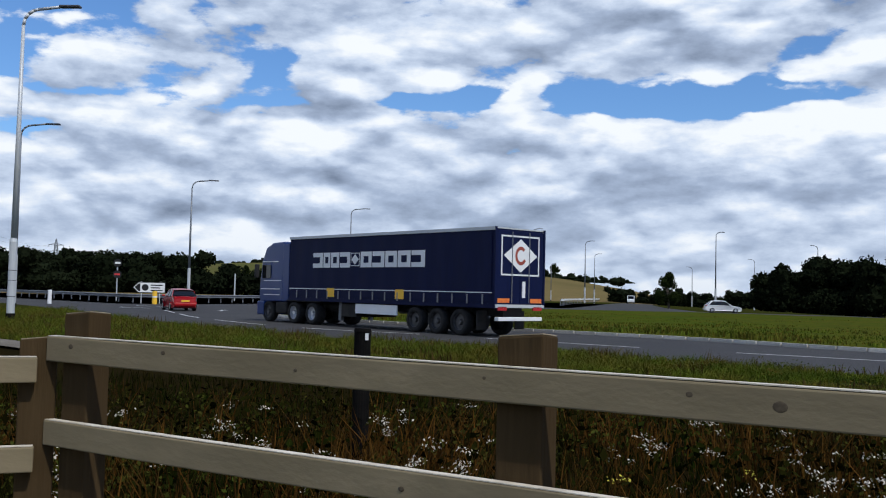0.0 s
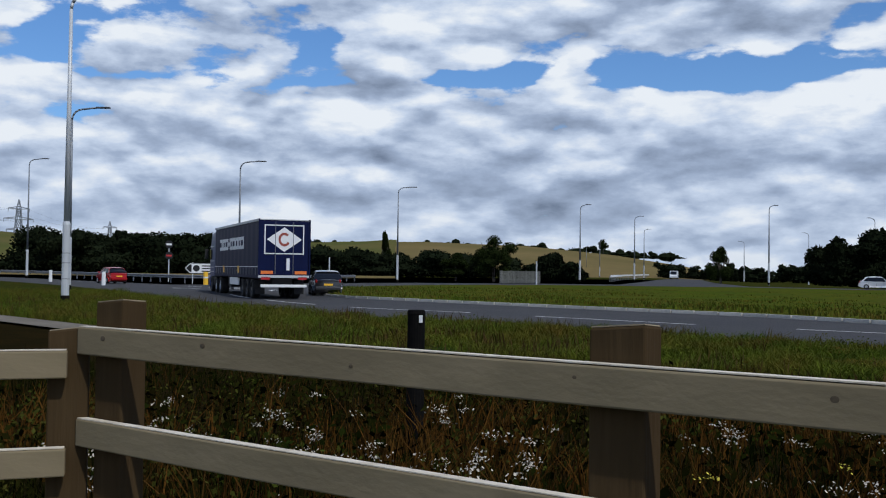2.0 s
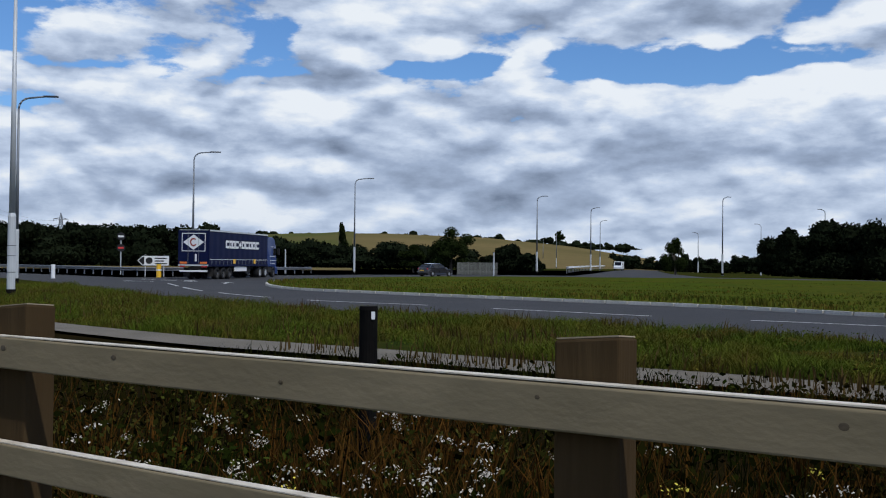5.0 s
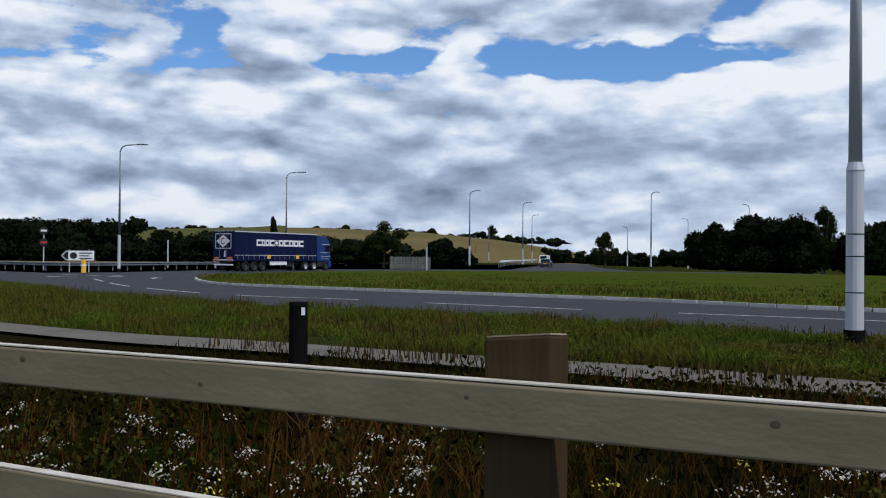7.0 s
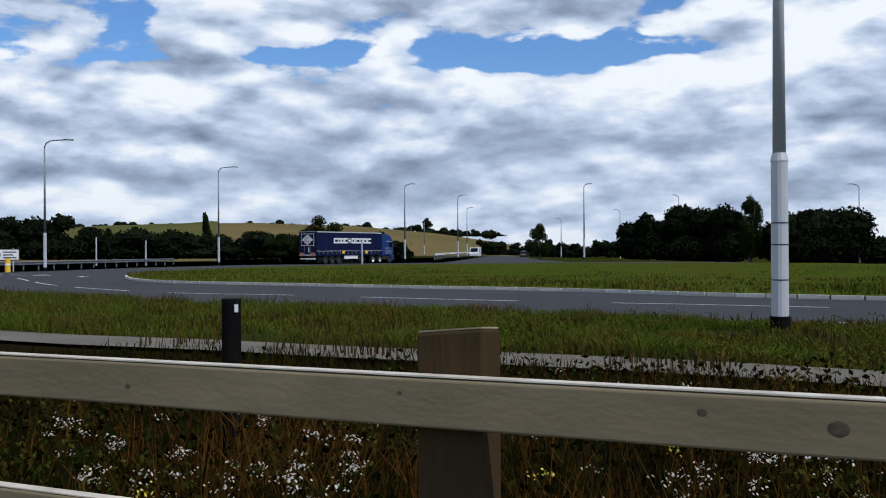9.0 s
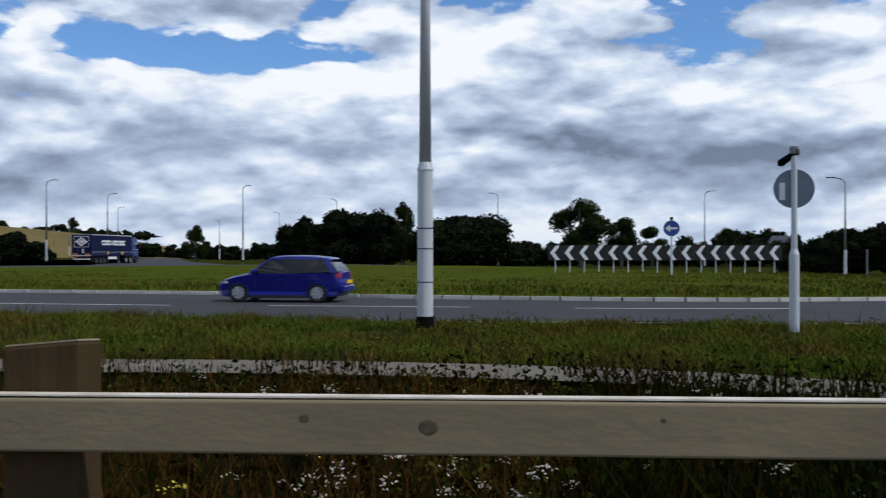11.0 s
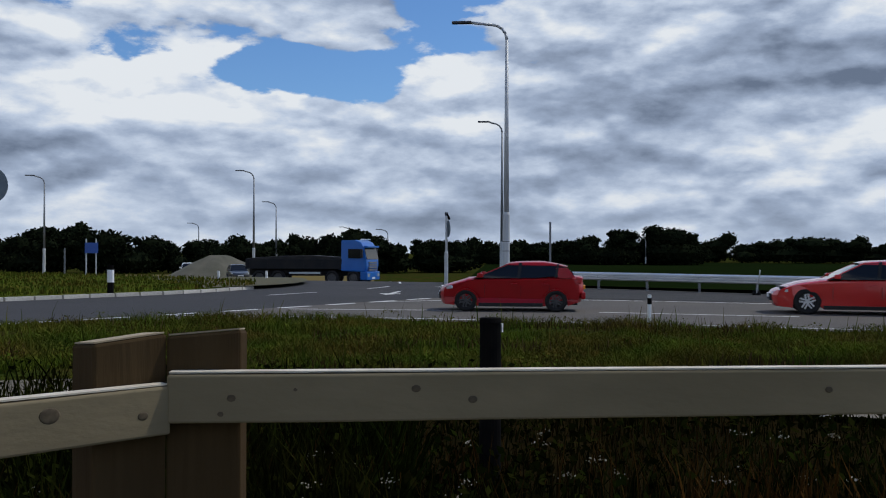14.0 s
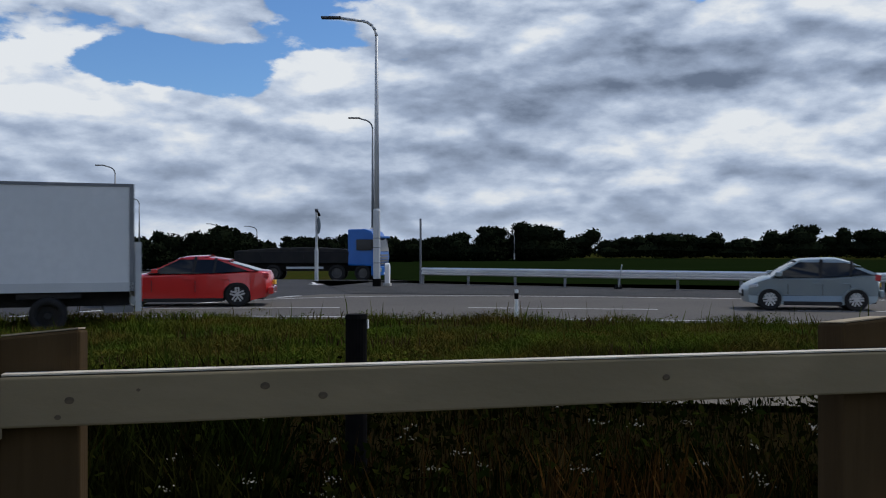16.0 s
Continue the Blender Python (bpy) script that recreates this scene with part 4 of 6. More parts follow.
def board_fence():
    """Grey close-boarded fence beyond the island."""
    a, b = Vector((*at_az(-0.6, 122), 0)), Vector((*at_az(1.8, 124), 0))
    root = thing("board_fence", Matrix(), "grey weathered upright board fence", "fence")
    n = 34
    bm = box(bmesh.new(), -0.06, 0.06, -0.015, 0.015, 0, 1.6)
    first = part("board", bm, M_FENCEGREY, root)
    for i in range(n):
        p = a.lerp(b, i / (n - 1))
        o = first if i == 0 else new("board", first.data)
        o.parent = root
        o.matrix_basis = pose(p.x, p.y, 0.0 + 0.08 * noise.noise((i * 0.4, 0, 0)))
    for zz in (0.4, 1.2):
        part("rail", tube(bmesh.new(), a + Vector((0, 0.05, zz)), b + Vector((0, 0.05, zz)), 0.03, n=6), M_FENCEGREY, root)


board_fence()


def pylon(az, d, h):
    x, y = at_az(az, d)
    root = thing("pylon", pose(x, y, 0, 0, 0, 20 - az), "distant grey lattice electricity pylon", "pylon", "pylons")
    bm = bmesh.new()
    lv = [(0, 0.13), (0.2, 0.095), (0.38, 0.068), (0.55, 0.045), (0.72, 0.033), (0.88, 0.024), (1.0, 0.003)]
    r = h * 0.006
    for (z0, w0), (z1, w1) in zip(lv, lv[1:]):
        c0 = [(sx * w0 * h, sy * w0 * h, z0 * h) for sx, sy in ((1, 1), (-1, 1), (-1, -1), (1, -1))]
        c1 = [(sx * w1 * h, sy * w1 * h, z1 * h) for sx, sy in ((1, 1), (-1, 1), (-1, -1), (1, -1))]
        for k in range(4):
            tube(bm, c0[k], c1[k], r, n=4)
            tube(bm, c0[k], c1[(k + 1) % 4], r * 0.7, n=4)
            tube(bm, c0[(k + 1) % 4], c1[k], r * 0.7, n=4)
    part("tower", bm, M_PYLON, root)
    for z, w in ((0.56, 0.17), (0.72, 0.21), (0.87, 0.15)):
        bm = bmesh.new()
        for s in (-1, 1):
            tube(bm, (0, 0, (z + 0.03) * h), (s * w * h, 0, z * h), r, n=4)
            tube(bm, (0, 0, (z - 0.01) * h), (s * w * h, 0, z * h), r, n=4)
            tube(bm, (s * w * h, 0, z * h), (s * w * h, 0, (z - 0.05) * h), r * 0.8, n=4)
        part("arm", bm, M_PYLON, root)


for az, d, h in ((-28.4, 560, 37), (-33.0, 420, 42), (-23.6, 900, 42), (-18.0, 1500, 46)):
    pylon(az, d, h)


def wires():
    bm = bmesh.new()
    A, B, C_ = [Vector((*at_az(az, d), h)) for az, d, h in ((-33, 420, 36), (-28.4, 560, 32), (-23.6, 900, 36))]
    for off, dz in ((-5, 0), (5, 0), (-6, -6), (6, -6)):
        for p, q in ((A, B), (B, C_)):
            last = None
            for k in range(13):
                t = k / 12
                v = p.lerp(q, t) + Vector((off, 0, dz - 18 * t * (1 - t)))
                if last:
                    tube(bm, last, v, 0.05, n=3, caps=False)
                last = v
    o = part("power_lines", bm, M_STEELDARK)
    tagged(o, "thin sagging power lines between pylons", "power line", kind="stuff")


wires()


# ---- land beyond ----
def ridge(name, az0, az1, d0, d1, height, material, label, n=60, seed=0.0, base=-1.2):
    """A long swell of land; height(s) is its crest along the sweep, s from 0 to 1."""
    verts, faces = [], []
    m = 8
    for i in range(n + 1):
        s = i / n
        az = az0 + (az1 - az0) * s
        for j in range(m + 1):
            t = j / m
            x, y = at_az(az, d0 + (d1 - d0) * t)
            k = t * t * (3 - 2 * t)
            verts.append((x, y, base + (height(s) - base) * k + 0.5 * noise.noise((s * 9 + seed, t * 3, 2.0)) * k))
    for i in range(n):
        for j in range(m):
            a = i * (m + 1) + j
            faces.append((a, a + m + 1, a + m + 2, a + 1))
    return tagged(raw(name, verts, faces, material, smooth=True), label, "field", kind="structure")


def bump(s):
    return math.sin(math.pi * min(max(s, 0), 1)) ** 0.5


ridge("field_hill", -7.0, 13.5, 230, 640, lambda s: 21.0 * (1 - s ** 2.4) - 1.0, M_FIELD, "rising tan stubble field on a low hill")
ridge("pasture_hill", -24.0, -6.9, 250, 640, lambda s: 11 + 10 * s ** 0.7, M_MEADOW, "rising olive pasture on a low hill", seed=4)
ridge("pasture_hill_left", -62.0, -26.0, 240, 620, lambda s: 6 + 18 * bump(1.15 - s), M_MEADOW, "rounded grassy hill beyond the road", seed=8)
tagged(flat("stubble_strip", [at_az(-34, 140), at_az(-24, 122), at_az(-10, 128), at_az(-7, 132), at_az(-7, 178), at_az(-34, 185)], 0.35, M_FIELD), "pale dry field strip behind the exit road", "field", kind="structure")
tagged(flat("stubble_field_east", [at_az(47, 78), at_az(60, 70), at_az(69, 66), at_az(69, 110), at_az(46, 118)], 0.02, M_FIELD), "dry tan field beyond the exit road", "field", kind="structure")
tagged(flat("crop_field", [at_az(79, 47), at_az(88, 43), at_az(100, 42), at_az(118, 44), at_az(140, 60), at_az(140, 300), at_az(76, 300), at_az(74, 70)], 0.03, M_CROP), "dark green crop field behind the guard rail", "field", kind="structure")


def leaf_cloud(rng, centres, radii, count, size):
    """Leaves scattered through a set of ellipsoid clumps, denser towards their skins."""
    pick = rng.choice(len(centres), count, p=np.prod(radii, 1) ** 0.7 / np.sum(np.prod(radii, 1) ** 0.7))
    d = rng.normal(size=(count, 3))
    d /= np.linalg.norm(d, axis=1)[:, None]
    r = rng.uniform(0.35, 1.0, count) ** 0.35 * rng.uniform(0.93, 1.05, count)
    pos = np.array(centres)[pick] + d * r[:, None] * np.array(radii)[pick]
    a = rng.normal(size=(count, 3))
    a /= np.linalg.norm(a, axis=1)[:, None]
    b = np.cross(a, rng.normal(size=(count, 3)))
    b /= np.linalg.norm(b, axis=1)[:, None]
    s = size * rng.uniform(0.6, 1.4, count)[:, None]
    v = np.stack([pos - a * s, pos + b * s * 0.55, pos + a * s, pos - b * s * 0.55], 1).reshape(-1, 3)
    f = np.arange(4 * count).reshape(-1, 4)
    return v, f


def cores(centres, radii, k=0.80):
    """Shaded inner masses of a set of clumps."""
    n, m = 9, 5
    a, b = np.meshgrid(np.arange(n) * 2 * np.pi / n, np.linspace(0.12, np.pi - 0.12, m))
    ball = np.stack([np.sin(b) * np.cos(a), np.sin(b) * np.sin(a), np.cos(b)], -1).reshape(-1, 3) * k
    quads = [(j * n + i, j * n + (i + 1) % n, (j + 1) * n + (i + 1) % n, (j + 1) * n + i) for j in range(m - 1) for i in range(n)]
    v = np.concatenate([np.array(c) + ball * np.array(r) for c, r in zip(centres, radii)])
    f = np.concatenate([np.array(quads) + i * n * m for i in range(len(centres))])
    return v, f


def tree(az, d, top, width, base=None, seed=0, leaves=2600, shape="round", label="broad leafy dark green tree"):
    rng = np.random.default_rng(seed)
    x, y = at_az(az, d)
    z0 = gz(x) if base is None else base
    h = top - z0
    root = thing("tree", pose(x, y, z0), label, "tree", "trees")
    bm = bmesh.new()
    tube(bm, (0, 0, -0.3), (0, 0, h * 0.45), h * 0.035, h * 0.022, 8)
    for k in range(6):
        a = rng.uniform(0, 6.28)
        q = Vector((math.cos(a) * width * 0.28, math.sin(a) * width * 0.28, h * rng.uniform(0.55, 0.85)))
        tube(bm, (0, 0, h * rng.uniform(0.25, 0.45)), q, h * 0.016, h * 0.005, 6)
    part("trunk", bm, M_BARK, root)
    cs, rs = [], []
    n = 16
    for k in range(n):
        t = rng.uniform(0.0, 1.0)
        if shape == "cone":
            zz, w = 0.12 + 0.84 * t, (1 - t) ** 0.7 * 0.42 + 0.06
            r = 0.16
        else:
            zz = 0.22 + 0.66 * t
            w = 0.40 * math.sqrt(max(1 - (1.5 * (t - 0.42)) ** 2, 0.08))
            r = rng.uniform(0.13, 0.22)
        a = rng.uniform(0, 6.28)
        rad = w * rng.uniform(0.35, 1.0)
        cs.append((math.cos(a) * rad * width, math.sin(a) * rad * width, zz * h))
        rs.append((r * width, r * width, r * h * 0.75))
    cs.append((0, 0, h * 0.86))
    rs.append((0.16 * width, 0.16 * width, 0.14 * h))
    v, f = leaf_cloud(rng, cs, rs, int(leaves * 2.6), 0.0075 * (width + h) + 0.04)
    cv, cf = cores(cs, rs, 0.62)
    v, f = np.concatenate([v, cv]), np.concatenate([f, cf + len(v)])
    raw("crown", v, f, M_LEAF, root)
    return root


def wood(name, az0, az1, d, top, depth=14.0, count=9000, seed=0, base=None, label="dense dark line of trees and hedge", size=0.75, step=None, material=None, rough=0.35):
    """A belt of trees too far to count: one crown mass with an uneven top."""
    rng = np.random.default_rng(seed)
    length = radians(abs(az1 - az0)) * d
    n = max(int(length / (step or 3.0)), 3)
    cs, rs = [], []
    for i in range(n):
        s = (i + rng.uniform(0.0, 1.0)) / n
        az = az0 + (az1 - az0) * s
        dd = d + rng.uniform(-0.5, 0.5) * depth
        x, y = at_az(az, dd)
        z0 = gz(x) if base is None else base
        t = ((top(s) if callable(top) else top) - z0) * (1 - rough * rng.uniform(0, 1) ** 1.5)
        w = max(length / n * rng.uniform(0.6, 1.9), t * 0.34)
        cs += [(x, y, z0 + t * 0.32), (x + rng.uniform(-w, w) * 0.5, y + rng.uniform(-w, w) * 0.5, z0 + t * 0.66)]
        rs += [(w, w, t * 0.34), (w * 0.62, w * 0.62, t * 0.34)]
        for _ in range(3):
            q = w * rng.uniform(0.22, 0.45)
            cs.append((x + rng.uniform(-w, w) * 0.8, y + rng.uniform(-w, w) * 0.8, z0 + t * rng.uniform(0.55, 0.93)))
            rs.append((q, q, q * rng.uniform(0.5, 0.9)))
    v, f = leaf_cloud(rng, cs, rs, int(count * 3.2), size * 0.46)
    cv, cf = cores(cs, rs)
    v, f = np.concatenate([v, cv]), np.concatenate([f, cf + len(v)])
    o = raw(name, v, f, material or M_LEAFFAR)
    return tagged(o, label, "trees", kind="stuff")


wood("wood_west", -27.6, -13.6, 185, lambda s: 9.4 - 2.2 * s, 22, 9000, 1, label="dark dense wood beyond the exit road", step=4.5, rough=0.25)
wood("hedge_west", -34.5, -27, 260, 4.0, 10, 1800, 2, label="low dark hedge at the foot of a hill")
wood("hedge_middle", -14.5, 0.2, 200, 5.6, 12, 5500, 3, label="dark uneven hedge below the hill", step=4.0, rough=0.5)
wood("hedge_right", 0.4, 4.6, 165, 4.2, 8, 2200, 4, label="dark hedge beside the fence", rough=0.4)
wood("hill_hedge", -24, 10, 640, lambda s: 20.0 + 2.0 * math.sin(s * 3) - 7 * max(s - 0.75, 0) * 4, 10, 3500, 5, base=11.0, label="thin hedge line along the hill crest", size=0.9, step=7, rough=0.6)
wood("hedge_far", 9.0, 33, 330, 5.6, 20, 5200, 6, label="distant low dark hedge", size=1.1, rough=0.5)
wood("copse_near", 17.2, 21.2, 165, lambda s: 7.0 + 1.0 * math.sin(3.1 * s), 14, 3600, 7, label="dark rounded copse of trees", step=5, rough=0.2)
wood("copse_tall", 21.0, 29.6, 170, lambda s: 8.9 + 0.9 * math.sin(5 * s), 16, 7000, 8, label="tall dark copse of rounded trees", step=6, rough=0.22)
wood("hedge_island", 28.5, 50, 190, lambda s: 3.6 + 0.5 * math.sin(9 * s), 16, 5200, 9, label="dark hedge behind the chevron boards", rough=0.4)
wood("wood_east_far", 42.5, 52, 240, lambda s: 7.4 + 0.8 * math.sin(8 * s), 20, 3200, 10, label="distant dark trees", size=0.9, rough=0.4)
wood("wood_east", 47, 74, 125, lambda s: 3.9 + 0.7 * math.sin(11 * s), 12, 11000, 11, label="dark line of trees behind the dry field", size=0.55, step=2.8, rough=0.35)
wood("wood_south", 72, 84, 210, lambda s: 4.6 + 0.8 * math.sin(9 * s), 20, 6500, 12, label="dark line of trees behind the crop", size=0.75, step=4, rough=0.35)
wood("copse_south", 83.2, 88.8, 215, lambda s: 8.3 - 1.2 * s, 16, 4200, 13, label="taller dark clump of trees", size=0.7, step=5, rough=0.25)
wood("wood_far_south", 87, 125, 290, lambda s: 6.4 + 3.2 * s * s + 0.8 * math.sin(17 * s), 26, 9000, 14, label="distant dark tree line behind the crop field", size=1.0, step=5, rough=0.4)
for i, (az, d, top, w, shape) in enumerate(((-1.0, 130, 6.5, 6.6, "round"), (-7.6, 205, 9.6, 3.2, "cone"), (-3.3, 140, 4.2, 4.5, "round"), (12.4, 152, 5.9, 4.3, "round"), (5.6, 560, 21, 6.5, "round"), (35.4, 150, 10.2, 11.5, "round"), (37.8, 155, 7.0, 7.0, "round"),
                                            (39.6, 175, 6.2, 6.0, "round"), (43.8, 180, 6.1, 7.0, "round"), (24.6, 160, 10.4, 4.5, "round"), (-13.0, 250, 7.5, 3.0, "cone"), (-11.6, 235, 7.8, 6.0, "round"))):
    tree(az, d, top, w, None if d < 500 else 13.0, 100 + i, 2600, shape, "narrow pointed dark tree" if shape == "cone" else "broad leafy dark green tree")


def far_house(az, d, z, w):
    x, y = at_az(az, d)
    root = thing("house", pose(x, y, z, 0, 0, -az + 15), "small distant pale house among trees", "house", "far houses")
    part("wall", box(bmesh.new(), -w / 2, w / 2, -3, 3, 0, 4.5), M_KERB, root)
    part("roof", prism(bmesh.new(), [(-w / 2 - 0.3, 4.5), (w / 2 + 0.3, 4.5), (w / 2 - 1.2, 7), (-w / 2 + 1.2, 7)], -3.3, 3.3), M_STEELDARK, root)
    for k in (-0.25, 0.25):
        part("window", box(bmesh.new(), k * w - 0.6, k * w + 0.6, -3.04, -2.96, 1.6, 3.0), M_GLASS, root)


far_house(46.6, 235, -1.6, 6)


def gravel_heap():
    x, y = at_az(59.8, 102)
    rng = np.random.default_rng(5)
    verts, faces = [(0, 0, 2.3)], []
    n = 40
    for j, (r, z) in enumerate(((1.2, 2.2), (3.0, 1.5), (5.0, 0.5), (6.6, -0.3))):
        for i in range(n):
            a = 2 * math.pi * i / n
            k = 1 + 0.14 * noise.noise((math.cos(a) * 2, math.sin(a) * 2, j))
            verts.append((math.cos(a) * r * k * 1.25, math.sin(a) * r * k * 0.7, z + 0.18 * noise.noise((math.cos(a) * 5, math.sin(a) * 5, j * 3))))
    faces += [(0, 1 + i, 1 + (i + 1) % n) for i in range(n)]
    for j in range(3):
        faces += [(1 + j * n + i, 1 + (j + 1) * n + i, 1 + (j + 1) * n + (i + 1) % n, 1 + j * n + (i + 1) % n) for i in range(n)]
    o = raw("gravel_mound", verts, faces, M_GRAVEL, smooth=True)
    o.matrix_basis = pose(x, y, gz(x))
    tagged(o, "grey-brown heap of gravel beyond the road", "gravel heap")


gravel_heap()


# ---- grass and weeds ----
def blades(name, spots, heights, material, label, width=0.02, lean=0.35, seed=0, base=0.0):
    """Grass: one bent blade of two faces a spot."""
    rng = np.random.default_rng(seed)
    p = np.array([(x, y, gz(x) + base) for x, y in spots])
    n = len(p)
    h = np.array(heights) * rng.uniform(0.55, 1.25, n)
    a = rng.uniform(0, 2 * math.pi, n)
    side = np.stack([np.cos(a), np.sin(a), np.zeros(n)], 1) * (width * rng.uniform(0.6, 1.4, n))[:, None]
    b = rng.uniform(0, 2 * math.pi, n)
    tip = np.stack([np.cos(b), np.sin(b), np.zeros(n)], 1) * (h * lean * rng.uniform(0.2, 1.3, n))[:, None]
    up = np.zeros((n, 3))
    up[:, 2] = h
    v = np.stack([p - side, p + side, p + side * 0.7 + up * 0.6 + tip * 0.35, p - side * 0.7 + up * 0.6 + tip * 0.35, p + up + tip], 1).reshape(-1, 3)
    i = np.arange(n)[:, None] * 5
    f = [tuple(r) for r in np.hstack([i, i + 1, i + 2, i + 3])] + [tuple(r) for r in np.hstack([i + 3, i + 2, i + 4])]
    return tagged(raw(name, v, f, material), label, "grass", kind="stuff")


def within(x, y, poly):
    """Which of many spots lie inside an outline."""
    hit = np.zeros(len(x), bool)
    for (x0, y0), (x1, y1) in zip(poly, poly[1:] + poly[:1]):
        if y0 != y1:
            hit ^= ((y0 > y) != (y1 > y)) & (x < (x1 - x0) * (y - y0) / (y1 - y0) + x0)
    return hit


def scatter(rng, count, az0, az1, d0, d1, poly, keep=None, power=1.0):
    """Random spots in an outline, over a sweep of bearings and distances; keep(x, y) thins them."""
    out = []
    while len(out) < count:
        az = np.radians(rng.uniform(az0, az1, 30000))
        d = d0 + (d1 - d0) * rng.uniform(0, 1, 30000) ** power
        x, y = d * np.sin(az), d * np.cos(az)
        ok = within(x, y, poly)
        spots = zip(x[ok].tolist(), y[ok].tolist())
        out += [p for p in spots if keep is None or keep(*p)]
    return out[:count]


PATH_LINE = smooth_line([(-60, 62), (-24, 34), (-7.5, 20.2), (-2.3, 16.9), (0.6, 15.0), (3.8, 13.2), (6.4, 11.3), (8.8, 8.9), (10.4, 5.5), (11, 0), (10.8, -8), (10, -30)], 1.5)
VERGE = [(x - 0.3, y - 0.15) for x, y in NEAR_EDGE if y > -30] + PATH_LINE[::-1]
INNER = [(x * 0.90 - 0.2, y * 0.90) for x, y in PATH_LINE] + [(0, -30), (0, 0), (-60, 20)]


def fence_side(x, y):
    """Whether a spot lies beyond the fence."""
    def past(a, b):
        return (b.x - a.x) * (y - a.y) - (b.y - a.y) * (x - a.x)
    u = (FC - FL).normalized()
    A, B = FL - u * 6, FC
    return past(A, B) > 0.30 if x < FC.x else (past(FC, FD) > 0.35 and past(A, B) > 0.3 or past(FC, FD) > 0.35)


def vegetation():
    rng = np.random.default_rng(21)

    def patch(x, y, s=0.25, k=0.0):
        return noise.noise((x * s, y * s, k))

    spots = scatter(rng, 190000, -40, 108, 9, 60, VERGE, lambda x, y: patch(x, y, 0.35, 3) > -0.35, 1.3)
    blades("verge_grass", spots, [max(0.06, (0.22 if x < 6 else 0.16) + 0.14 * patch(x, y) + 0.16 * patch(x, y, 0.8, 21)) for x, y in spots], M_BLADE, "rough green and brown grass on the verge", 0.008, 1.1, seed=1, base=0.02)
    spots = scatter(rng, 5500, -36, 108, 9, 45, VERGE, lambda x, y: patch(x, y, 0.5, 7) > 0.12, 1.2)
    blades("verge_weeds", spots, [0.32 if x < 6 else 0.22 for x, y in spots], M_DRY, "brown seeding stalks in the verge", 0.013, seed=2, base=0.02)
    spots = scatter(rng, 34000, -16, 62, 20, 75, ISLAND, None, 1.2)
    blades("island_tufts", spots, [0.16 + 0.12 * patch(x, y) for x, y in spots], M_BLADE, "short rough grass on the island", 0.035, seed=3, base=0.15)
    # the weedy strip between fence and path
    # grass, stalks and leaves here have shade in their dark colours
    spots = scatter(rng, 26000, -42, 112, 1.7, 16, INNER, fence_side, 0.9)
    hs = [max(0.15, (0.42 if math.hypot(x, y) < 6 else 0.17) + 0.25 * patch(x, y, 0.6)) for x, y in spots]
    blades("tall_grass", spots, hs, M_WEED, "tall meadow grass behind the fence, coloured dark as in shade", 0.008, 0.5, seed=4, base=0.0)
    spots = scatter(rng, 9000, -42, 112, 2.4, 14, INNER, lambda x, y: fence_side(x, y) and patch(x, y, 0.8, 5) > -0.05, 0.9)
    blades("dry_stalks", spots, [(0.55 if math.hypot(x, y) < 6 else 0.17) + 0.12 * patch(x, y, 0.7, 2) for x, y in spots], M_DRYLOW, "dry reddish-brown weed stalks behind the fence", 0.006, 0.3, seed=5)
    spots = scatter(rng, 520, -35, 110, 10, 17, [(x_ * 0.985, y_ * 0.985) for x_, y_ in PATH_LINE] + INNER[:len(PATH_LINE)][::-1], lambda x, y: patch(x, y, 0.6, 9) > 0.05)
    blades("path_weeds", spots, [0.24] * len(spots), M_DRY, "dark weeds growing on the footpath", 0.014, 0.3, seed=6, base=0.05)
    spots = scatter(rng, 170, 48, 106, 10, 21, VERGE)
    blades("seed_stalks", spots, [0.55] * len(spots), M_BLADE, "tall seeding grass stalks at the road edge", 0.012, 0.25, seed=7, base=0.02)
    spots = scatter(rng, 700, 88, 100, 3.3, 5.6, INNER, fence_side)
    blades("dock_stalks", spots, [0.50] * len(spots), M_DOCK, "rust-brown dock stalks among the weeds", 0.010, 0.35, seed=8)
    spots = scatter(rng, 5200, -40, 34, 2.6, 9.5, INNER, lambda x, y: fence_side(x, y) and patch(x, y, 0.9, 6) > 0.0)
    blades("rust_stalks", spots, [0.50 + 0.2 * patch(x, y, 0.9, 8) for x, y in spots], M_DOCK, "rust-brown seeding stalks among the weeds", 0.007, 0.5, seed=12)
    spots = scatter(rng, 420, -40, 60, 2.8, 9.5, INNER, lambda x, y: fence_side(x, y) and patch(x, y, 0.7, 13) > 0.05)
    cs = [(x, y, 0.26) for x, y in spots]
    v, f = leaf_cloud(rng, cs, [(0.20, 0.20, 0.24)] * len(cs), 15000, 0.020)
    tagged(raw("weed_clumps", v, f, M_CLUMP), "olive-green leafy clumps among the weeds", "weeds", kind="stuff")
    spots = scatter(rng, 260, -40, 108, 9, 30, VERGE)
    cs = [(x, y, 0.16) for x, y in spots]
    v, f = leaf_cloud(rng, cs, [(0.30, 0.30, 0.16)] * len(cs), 15000, 0.022)
    tagged(raw("verge_clumps", v, f, M_BLADE), "bushy green clumps in the verge", "grass", kind="stuff")
    spots = scatter(rng, 5000, 36, 72, 4.5, 9.5, INNER, fence_side)
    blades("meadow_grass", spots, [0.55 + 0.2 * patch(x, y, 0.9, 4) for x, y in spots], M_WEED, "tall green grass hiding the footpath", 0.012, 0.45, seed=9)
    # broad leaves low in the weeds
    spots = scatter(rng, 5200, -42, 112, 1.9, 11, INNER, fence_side)
